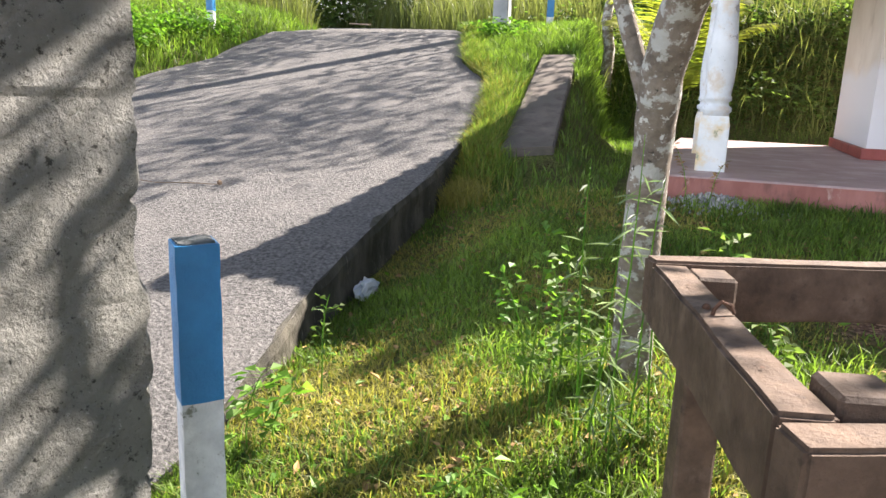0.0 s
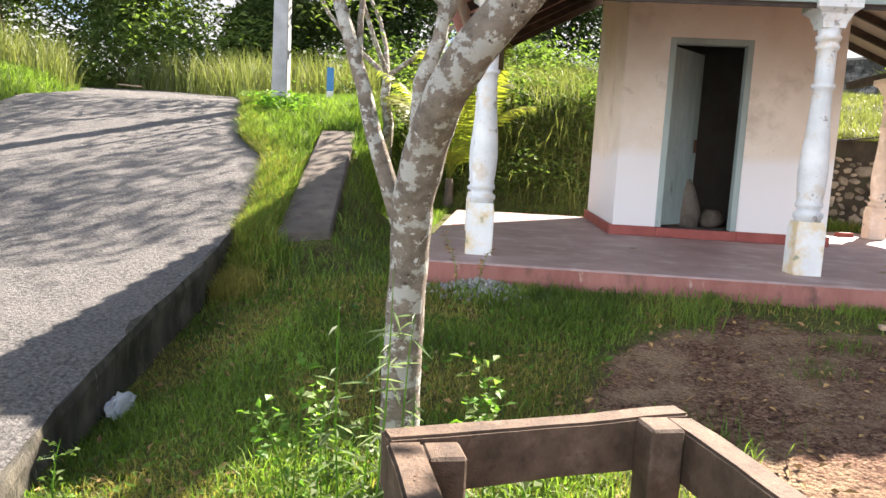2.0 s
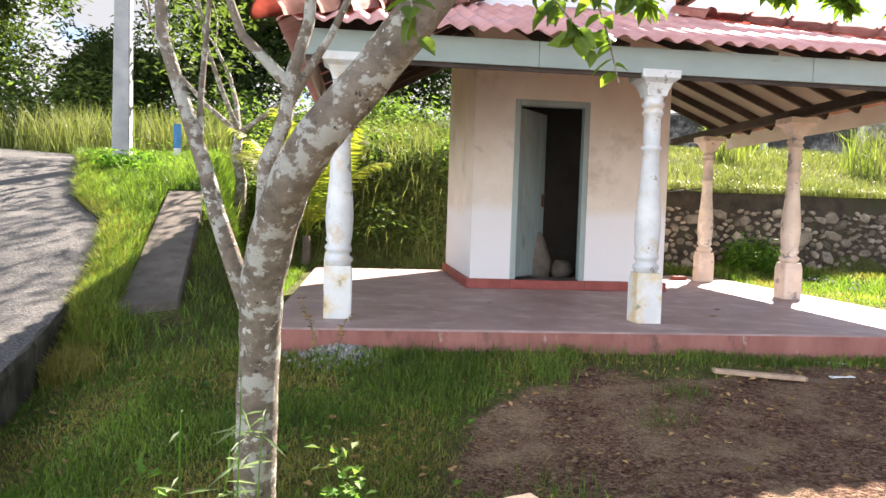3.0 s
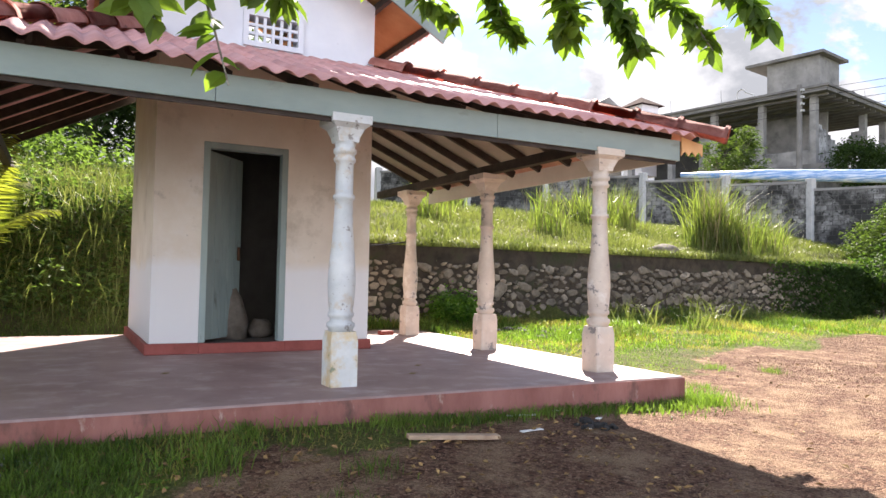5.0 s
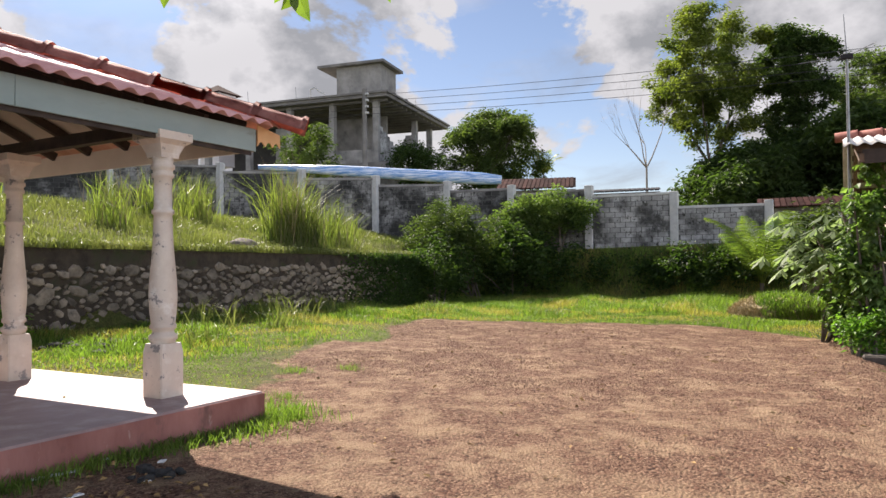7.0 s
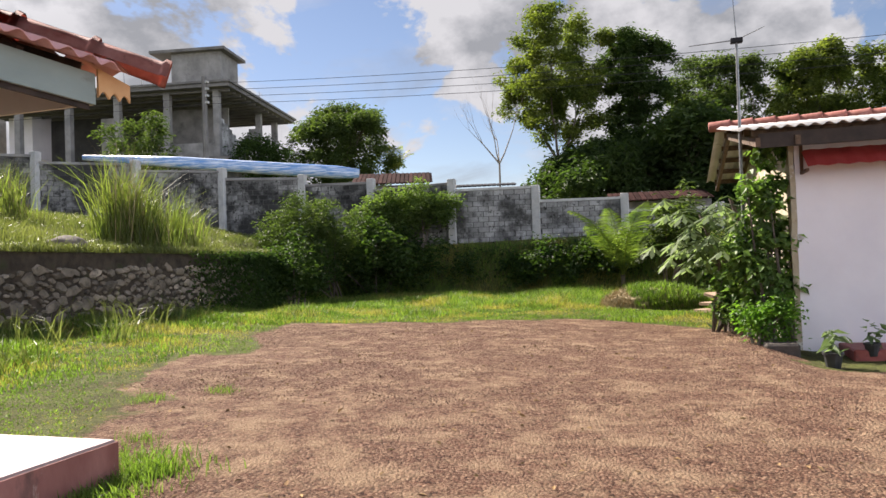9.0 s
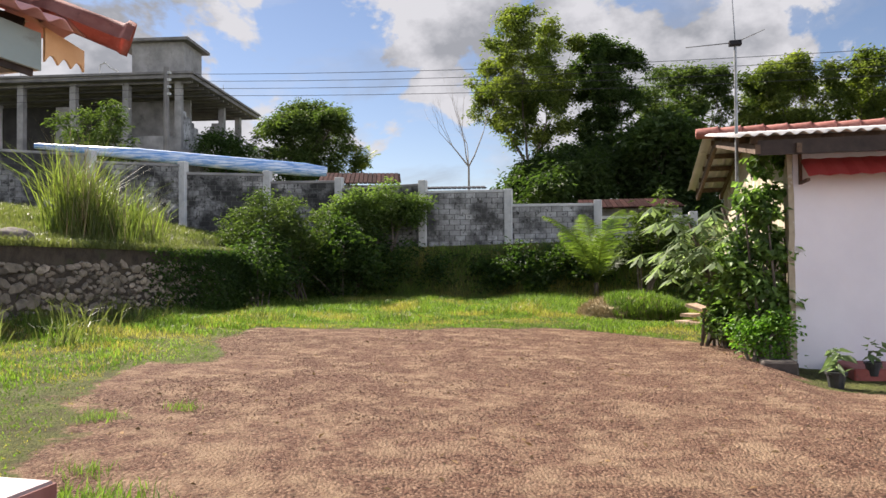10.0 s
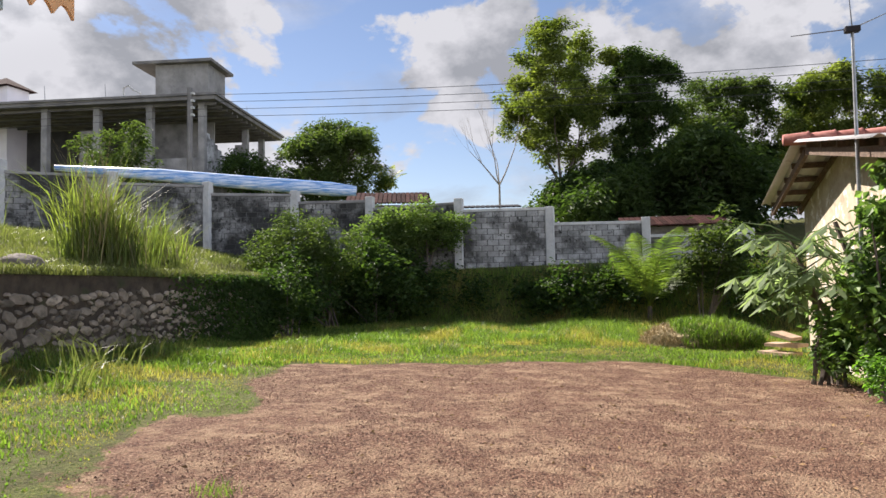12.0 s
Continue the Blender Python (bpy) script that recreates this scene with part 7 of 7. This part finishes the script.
tree("mango_tree", "dense round dark tree on the hill", (58.6, 28.0, 5.0), 3.0, 0.35, 4.8, 0.7, 130, 0.36, 0.15, M_fresh, 36, 4, fit=(10.4, 5.0), fill=150, mid=0.58)
tree("mango_tree", "dense low tree filling the gap above the wall", (45.5, 6.6, 2.0), 1.5, 0.25, 5.5, 0.9, 170, 0.4, 0.17, M_mango, 29, 4, fit=(6.2, 4.2), fill=40, mid=0.5)
tree("bare_tree", "dead bare tree with pale twigs", (47.0, 12.2, 3.0), 4.5, 0.14, 5.5, 1, 1, 1, 1, M_mango, 37, 4, bark=M_deadbark, leafless=True, fit=(12.6, 3.0))
tree("garden_tree", "small bright tree before the concrete house", (34.3, 28.4, 4.0), 2.6, 0.14, 2.8, 0.42, 70, 0.26, 0.1, M_fresh, 38, 3, fit=(5.8, 2.1), fill=34, mid=0.66)
tree("garden_tree", "low tree beside the concrete house", (50.0, 31.0, 6.0), 2.0, 0.2, 2.8, 0.8, 140, 0.3, 0.12, M_shadebush, 39, 3, fit=(5.4, 2.0), fill=16)
# trees behind the small house and on the hillside
tree("garden_tree", "slim forked tree behind the small house", (-1.15, 12.7, 1.4), 1.3, 0.09, 4.6, 0.75, 120, 0.15, 0.07, M_fresh, 41, 4, bark=M_bark)
tree("hill_tree", "dark tree on the hillside beyond the lane", (-3.4, 25.5, 3.0), 2.0, 0.25, 5.0, 0.8, 170, 0.24, 0.1, M_mango, 42, 4, fit=(7.4, 3.0), fill=70, mid=0.52)
tree("hill_tree", "dark tree behind the back wall", (1.8, 27.5, 3.2), 1.6, 0.25, 4.6, 0.8, 170, 0.24, 0.1, M_mango, 43, 4, fit=(7.0, 4.2), fill=80, mid=0.5)
tree("hill_tree", "sunlit tree on the hillside above the lane", (-9.6, 20.6, 2.8), 1.8, 0.2, 3.6, 0.7, 170, 0.2, 0.09, M_fresh, 44, 4, fit=(6.4, 2.8), fill=70, mid=0.52)
tree("hill_tree", "leafy tree high on the hillside above the lane", (-13.5, 20.0, 3.4), 2.4, 0.25, 4.4, 0.8, 170, 0.22, 0.1, M_fresh, 45, 4, fit=(7.5, 3.6), fill=70, mid=0.5)
tree("hill_tree", "low leafy tree at the bend of the lane", (-6.4, 23.0, 2.8), 1.0, 0.15, 2.6, 0.6, 170, 0.2, 0.09, M_fresh, 47, 4, fit=(3.4, 2.2), fill=50, mid=0.5)
tree("hill_tree", "dark tree behind the terrace at the back", (7.5, 30.0, 4.0), 1.6, 0.25, 4.6, 0.9, 170, 0.28, 0.12, M_mango, 48, 4, fit=(6.0, 4.2), fill=60, mid=0.5)

# the young tree by the frame
yt = thing("young_tree", "young tree with lichen-spotted bark and hanging leafy twigs", "tree", at=(0.57, 3.2, 0.05))
inv = yt.matrix_world.inverted()
bm = bmesh.new()
main = [(0.57, 3.2, -0.08), (0.56, 3.17, 0.3), (0.56, 3.14, 0.65), (0.575, 3.1, 1.0), (0.585, 3.03, 1.22), (0.64, 2.93, 1.43), (0.71, 2.78, 1.59), (0.785, 2.70, 1.70), (0.86, 2.66, 1.79),
        (0.95, 2.62, 1.89), (1.03, 2.58, 1.99), (1.12, 2.56, 2.12), (1.35, 2.5, 2.4), (1.6, 2.5, 2.8), (1.85, 2.5, 3.2)]
tube(bm, [inv @ Vector(q) for q in main], [0.086, 0.078, 0.073, 0.072, 0.077, 0.072, 0.07, 0.067, 0.066, 0.065, 0.064, 0.062, 0.054, 0.042, 0.03], 18, cap=False)
bmesh.ops.subdivide_edges(bm, edges=[e for e in bm.edges if e.calc_length() > 0.06], cuts=3)
for v in bm.verts:
    v.co += Vector((noise.noise(v.co * 9), noise.noise(v.co * 9 + Vector((4, 0, 0))), 0)) * 0.007 + Vector((noise.noise(v.co * 30), noise.noise(v.co * 30 + Vector((0, 5, 0))), 0)) * 0.003
part("trunk", bm, M_bark, yt, smooth=True)
forks = (([(0.55, 3.09, 1.1), (0.5, 3.05, 1.26), (0.43, 3.05, 1.46), (0.39, 3.05, 1.61), (0.32, 3.05, 1.82), (0.24, 3.07, 2.05), (0.2, 3.1, 2.5)], 0.037),
         ([(0.59, 3.02, 1.25), (0.60, 2.97, 1.45), (0.605, 2.95, 1.63), (0.66, 2.95, 1.77), (0.68, 2.95, 1.92), (0.73, 2.97, 2.1), (0.75, 3.0, 2.5)], 0.034),
         ([(0.37, 3.05, 1.66), (0.36, 3.1, 1.85), (0.38, 3.12, 2.2)], 0.014),
         ([(0.68, 2.95, 1.88), (0.59, 2.95, 1.97), (0.52, 2.95, 2.04), (0.42, 2.98, 2.3)], 0.022),
         ([(0.67, 2.95, 1.82), (0.74, 2.94, 1.95), (0.80, 2.95, 2.05), (0.95, 3.0, 2.4)], 0.018),
         ([(1.05, 2.57, 2.02), (1.0, 2.75, 2.35), (1.1, 3.0, 2.75), (1.3, 3.35, 3.0)], 0.022),
         ([(1.4, 2.5, 2.46), (1.9, 2.55, 2.68), (2.4, 2.72, 2.7), (2.85, 2.82, 2.56)], 0.02),
         ([(1.25, 2.52, 2.28), (1.35, 2.65, 2.55), (1.5, 3.0, 2.62), (1.8, 3.2, 2.56)], 0.016))
for pts, r in forks:
    part("limb", tube(bmesh.new(), [inv @ Vector(q) for q in pts], [r * (1 - 0.6 * i / len(pts)) for i in range(len(pts))], 8, cap=False), M_bark, yt, smooth=True)
# hanging twigs with leaves
twigs = [([(0.88, 2.35, 2.35), (0.86, 2.3, 2.2), (0.92, 2.22, 2.1), (0.95, 2.2, 1.98)], 7), ([(1.15, 2.45, 2.48), (1.28, 2.4, 2.22), (1.36, 2.35, 2.1), (1.42, 2.32, 2.0)], 10),
         ([(1.4, 2.7, 2.6), (1.5, 2.62, 2.3), (1.56, 2.6, 2.12), (1.6, 2.6, 1.98)], 10), ([(1.35, 2.5, 2.65), (1.4, 2.5, 2.45), (1.55, 2.45, 2.4), (1.7, 2.45, 2.42)], 14),
         ([(1.6, 2.95, 2.65), (1.9, 2.9, 2.5), (2.0, 2.85, 2.42), (2.1, 2.8, 2.4)], 14),
         ([(2.4, 2.62, 2.72), (2.5, 2.62, 2.5), (2.55, 2.6, 2.35), (2.52, 2.58, 2.25)], 22), ([(2.6, 2.66, 2.68), (2.72, 2.66, 2.48), (2.8, 2.62, 2.35), (2.82, 2.6, 2.26)], 22),
         ([(2.75, 2.7, 2.62), (2.95, 2.66, 2.5), (3.05, 2.6, 2.4), (3.1, 2.56, 2.30)], 18), ([(2.2, 2.56, 2.75), (2.25, 2.5, 2.6), (2.32, 2.45, 2.48), (2.36, 2.42, 2.42)], 14),
         ([(2.9, 2.75, 2.62), (3.0, 2.5, 2.55), (3.1, 2.45, 2.45), (3.2, 2.42, 2.36)], 18), ([(2.45, 2.9, 2.7), (2.5, 2.95, 2.55), (2.55, 2.95, 2.42), (2.6, 2.95, 2.36)], 20), ([(1.9, 3.0, 2.66), (2.2, 3.0, 2.55), (2.3, 3.0, 2.45), (2.4, 3.0, 2.42)], 16),
         ([(1.2, 2.8, 2.75), (1.15, 2.7, 2.5), (1.2, 2.65, 2.4), (1.3, 2.6, 2.36)], 16), ([(1.75, 3.05, 2.62), (1.7, 2.95, 2.45), (1.72, 2.9, 2.36), (1.8, 2.85, 2.3)], 16),
         ([(0.75, 2.45, 2.4), (0.7, 2.4, 2.3), (0.78, 2.32, 2.22), (0.85, 2.3, 2.2)], 10)]
twigs = [([(x + 0.1, y + 0.12, z - 0.07) for x, y, z in pts], n) for pts, n in twigs]
lp_, ld = [], []
for pts, n in twigs:
    part("twig", tube(bmesh.new(), [inv @ Vector(q) for q in pts], [0.006, 0.004, 0.003, 0.002], 5, cap=False), M_bark, yt)
    for _ in range(int(n * (4.6 if pts[0][0] > 1.8 else 2.9))):
        s = random.uniform(0.1, 3.0)
        i = min(int(s), 2)
        q = Vector(pts[i]).lerp(Vector(pts[i + 1]), s - i)
        lp_.append(inv @ q)
        ld.append((random.gauss(0, 0.7), random.gauss(0, 0.7), random.uniform(-0.9, 0.1)))
ld = np.array(ld)
ld /= np.linalg.norm(ld, axis=1)[:, None]
o = ovals("twig_leaves", np.array([tuple(q) for q in lp_]), 0.082, 0.046, M_leaf, g, 0.2, ld)
o.parent = yt
cr, rr = cloud(1.5, 3.6, 3.6, 1.5, 1.4, 0.7, 44, 0.25, 0.42, 50)
o = ovals("crown", clumps(g, cr - np.array([0.57, 3.2, 0.05]), rr, 1900, 0.8), 0.085, 0.045, M_leaf, g, 0.5)
o.parent = yt
cr, rr = cloud(0.45, 2.75, 3.2, 0.8, 0.7, 0.6, 14, 0.2, 0.35, 51)
o = ovals("crown", clumps(g, cr - np.array([0.57, 3.2, 0.05]), rr, 750, 0.8), 0.08, 0.038, M_leaf, g, 0.5)
o.parent = yt


def weed(at_xy, h, n, length, width, material, label, seed, lean=(0.1, 0.0), droop=0.1):
    z = float(ground_z(*at_xy))
    t = thing("weed", label, "weed", at=(*at_xy, z))
    q, rnd = np.random.default_rng(seed), random.Random(seed)
    bm = bmesh.new()
    pts = [Vector((lean[0] * s * s + 0.01 * math.sin(5 * s + seed), lean[1] * s * s, h * s)) for s in (0, 0.3, 0.6, 0.85, 1.0)]
    tube(bm, pts, [0.004, 0.0035, 0.003, 0.002, 0.001], 5)
    s = q.uniform(0.3, 1.0, n)
    P = np.stack([np.interp(s, (0, 0.3, 0.6, 0.85, 1), [p[k] for p in pts]) for k in range(3)], 1)
    d = fan(q, n)
    if width > 0.02:
        ends = P + d * q.uniform(0.01, 0.06, n)[:, None] + [0, 0, 0.01]
        for a_, b_ in list(zip(P, ends))[:40]:
            tube(bm, [tuple(a_), tuple(b_)], [0.0012, 0.0008], 3)
        P = ends
    part("stalk", bm, M_weed, t)
    o = leaves("foliage", P, length, width, material, q, droop, d)
    o.parent = t
    return t


for k, (x, y, h) in enumerate(((0.20, 2.25, 0.55), (0.27, 2.22, 0.5), (0.15, 2.35, 0.42), (0.33, 2.4, 0.36), (0.80, 2.35, 0.5), (0.86, 2.45, 0.55), (0.72, 2.5, 0.42), (0.95, 2.3, 0.4), (0.25, 2.5, 0.4))):
    weed((x + 0.09, y + 0.42), h * 1.25, 48, 0.042, 0.03, M_brightbush if k % 2 else M_weed, "slender weed with small round bright green leaves", 60 + k, (random.uniform(-0.1, 0.1), random.uniform(-0.08, 0.08)))
for k, (x, y, h) in enumerate(((0.47, 2.05, 0.80), (0.40, 2.1, 0.62), (0.52, 2.1, 0.70), (0.36, 2.0, 0.75), (0.58, 2.15, 0.5), (0.43, 1.95, 0.35), (0.5, 1.9, 0.3))):
    weed((x + 0.1, y + 0.55), h * 1.28, 20, 0.105, 0.009, M_willow, "tall weed with narrow grey-green willow-like leaves", 80 + k, (random.uniform(-0.12, 0.12), random.uniform(-0.1, 0.05)), 0.35)
weed((-0.62, 2.78), 0.44, 26, 0.035, 0.022, M_brightbush, "small leafy seedling beside the lane edge", 95, (0.05, 0.0))
weed((-0.62, 2.28), 0.30, 30, 0.07, 0.04, M_weed, "leafy weed growing behind the marker post", 96, (0.04, 0.05))
weed((-0.56, 2.36), 0.24, 24, 0.07, 0.04, M_weed, "leafy weed growing behind the marker post", 97, (0.08, 0.02))
weed((0.2, 2.05), 0.2, 18, 0.06, 0.03, M_weed, "low broad-leaved weed in the lawn", 98)
weed((0.42, 1.95), 0.25, 22, 0.06, 0.03, M_weed, "low broad-leaved weed in the lawn", 99)
weed((0.6, 5.75), 0.45, 30, 0.05, 0.02, M_deadleaf, "withered brown weed at the porch edge", 100, (-0.1, 0.0))
weed((0.75, 5.7), 0.35, 24, 0.05, 0.02, M_deadleaf, "withered brown weed at the porch edge", 101, (0.1, 0.0))
# broad weeds in the lawn
P = scatter(3000, -1.1, 3.0, 1.1, 5.5, growing)
P[:, 2] += 0.02
stuff(leaves("lawn_weeds", P, 0.05, 0.03, M_weed, g, -0.1), "small broad-leaved weeds in the lawn", "weeds")
P = scatter(1700, -1.2, 5.0, 0.9, 5.8, lambda x, y: off_porch(x, y) & off_road(x, y))
P[:, 2] += 0.025
stuff(leaves("fallen_leaves", P, 0.055, 0.028, M_deadleaf, g, 0.0), "brown fallen leaves in the grass", "leaves")
P = scatter(700, 2.5, 16, 1.5, 8.0, lambda x, y: turf_at(x, y) < 0.4)
P[:, 2] += 0.012
stuff(leaves("yard_leaves", P, 0.06, 0.03, M_deadleaf, g, 0.0), "dry leaves scattered on the gravel", "leaves")


def pebbles(n, x0, x1, y0, y1, size, keep):
    p = scatter(n, x0, x1, y0, y1, keep)
    m = len(p)
    s = (size * g.uniform(0.4, 1.4, m))[:, None]
    a = fan(g, m)
    b = np.cross(a, [0, 0, 1.0])
    v = np.stack([p + s * a, p + s * b * 0.8, p - s * a * 0.9, p - s * b * 0.7, p + s * [0, 0, 0.9] + s * 0.2 * a], 1).reshape(-1, 3)
    i = 5 * np.arange(m)[:, None]
    return mesh_from("gravel", v, np.concatenate([i + [0, 1, 4], i + [1, 2, 4], i + [2, 3, 4], i + [3, 0, 4]]), M_pebble)


bare = lambda x, y: (turf_at(x, y) < 0.55) & off_porch(x, y) & (patchy(x, y, 1.1, 8) > -0.2)
stuff(pebbles(120000, 1.6, 11.0, 1.0, 8.0, 0.0115, bare), "loose reddish laterite pebbles", "gravel")
stuff(pebbles(80000, 9.0, 19.0, -0.5, 9.5, 0.018, bare), "loose reddish laterite pebbles", "gravel")


def coconut(name, label, at_xyz, n, length, seed, material, stem=0.4, steep=0.55):
    t = thing(name, label, "palm", at=at_xyz)
    q = np.random.default_rng(seed)
    bm = bmesh.new()
    tube(bm, [(0, 0, -0.2), (0, 0, stem)], [0.09, 0.06], 8)
    part("stem", bm, M_farbark, t)
    for k in range(n):
        a, el = 2 * np.pi * k / n + q.uniform(-0.3, 0.3), q.uniform(steep, 1.35)
        L = length * q.uniform(0.75, 1.1)
        pts, d, p = [], np.array([np.cos(a) * np.cos(el), np.sin(a) * np.cos(el), np.sin(el)]), np.array([0, 0, stem])
        for s in range(9):
            pts.append(p.copy())
            p = p + d * L / 8
            d = d + np.array([0, 0, -0.2 * (0.4 + s / 6)])
            d /= np.linalg.norm(d)
        bm = bmesh.new()
        tube(bm, [tuple(x) for x in pts], [0.016 * (1 - 0.1 * s) for s in range(9)], 5)
        fr = part("frond", bm, M_palm, t)
        m = 96
        s = np.linspace(0.12, 0.99, m) * 8
        P = np.stack([np.interp(s, range(9), [x[j] for x in pts]) for j in range(3)], 1)
        way = np.gradient(P, axis=0)
        way /= np.linalg.norm(way, axis=1)[:, None]
        side = np.cross(way, [0, 0, 1.0]) + [0, 0, 1e-6]
        side /= np.linalg.norm(side, axis=1)[:, None]
        dirs = side * np.where(np.arange(m) % 2, -1, 1)[:, None] + way * 0.75 - [0, 0, 0.35]
        dirs /= np.linalg.norm(dirs, axis=1)[:, None]
        along = np.sin(np.pi * (0.12 + 0.8 * s / 8))[:, None]
        tip = P + (dirs + q.normal(0, 0.05, (m, 3))) * along * length * 0.25 - [0, 0, length * 0.02]
        half = way * length * 0.0062
        mid = P * 0.5 + tip * 0.5 + [0, 0, length * 0.012]
        i = 5 * np.arange(m)[:, None]
        o = mesh_from("leaflet_comb", np.stack([P - half * 0.5, P + half * 0.5, mid + half, mid - half, tip], 1).reshape(-1, 3), np.concatenate([i + [0, 1, 2], i + [0, 2, 3], i + [3, 2, 4]]), material)
        o.parent = fr
    return t


coconut("coconut_palm", "young coconut palm in front of the boundary wall", (27.6, 4.0, 0.5), 13, 2.7, 71, M_darkpalm, 0.5, 0.8)
coconut("coconut_palm", "young yellow-green coconut palm behind the porch", (0.03, 12.05, 0.72), 11, 2.3, 72, M_palm, 0.35, 1.1)
coconut("coconut_palm", "young coconut palm behind the far trees", (60.0, 24.0, 9.0), 9, 2.5, 73, M_palm, 0.6)


def papaya(at_xyz, h, n, seed):
    t = thing("papaya_plant", "papaya plant with large deeply lobed leaves", "papaya", at=at_xyz)
    q = np.random.default_rng(seed)
    bm = bmesh.new()
    tube(bm, [(0, 0, -0.1), (0.1, 0.1, h * 0.6), (0.25, 0.35, h)], [0.05, 0.045, 0.03], 7)
    part("stem", bm, M_farbark, t)
    for k in range(n):
        a = q.uniform(0, 2 * np.pi)
        base = np.array([0.15, 0.25, h * q.uniform(0.62, 1.0)])
        tip = base + np.array([np.cos(a), np.sin(a), q.uniform(-0.15, 0.45)]) * q.uniform(0.45, 0.95)
        st = part("leaf_stalk", tube(bmesh.new(), [tuple(base), tuple((base + tip) / 2 + [0, 0, 0.08]), tuple(tip)], [0.014, 0.011, 0.008], 5), M_papaya, t)
        V, F = [], []
        for lobe in range(7):
            b = a + (lobe - 3) * 0.62
            L = 0.27 * (1.15 - 0.09 * abs(lobe - 3))
            d = np.array([np.cos(b), np.sin(b), -0.45 - 0.5 * q.uniform()])
            s = np.array([-np.sin(b), np.cos(b), 0])
            o = len(V)
            V += [tip, tip + d * L * 0.5 + s * 0.03, tip + d * L * 0.62 + s * 0.05, tip + d * L, tip + d * L * 0.62 - s * 0.05, tip + d * L * 0.5 - s * 0.03]
            F += [(o, o + 1, o + 5), (o + 1, o + 2, o + 3), (o + 1, o + 3, o + 5), (o + 5, o + 3, o + 4)]
        lf = mesh_from("leaf", V, F, M_papaya)
        lf.parent = st
    return t


papaya((16.2, 1.75, 0.2), 2.1, 26, 81)
papaya((16.6, 1.5, 0.2), 1.6, 20, 82)
papaya((15.6, 1.3, 0.2), 2.3, 18, 83)
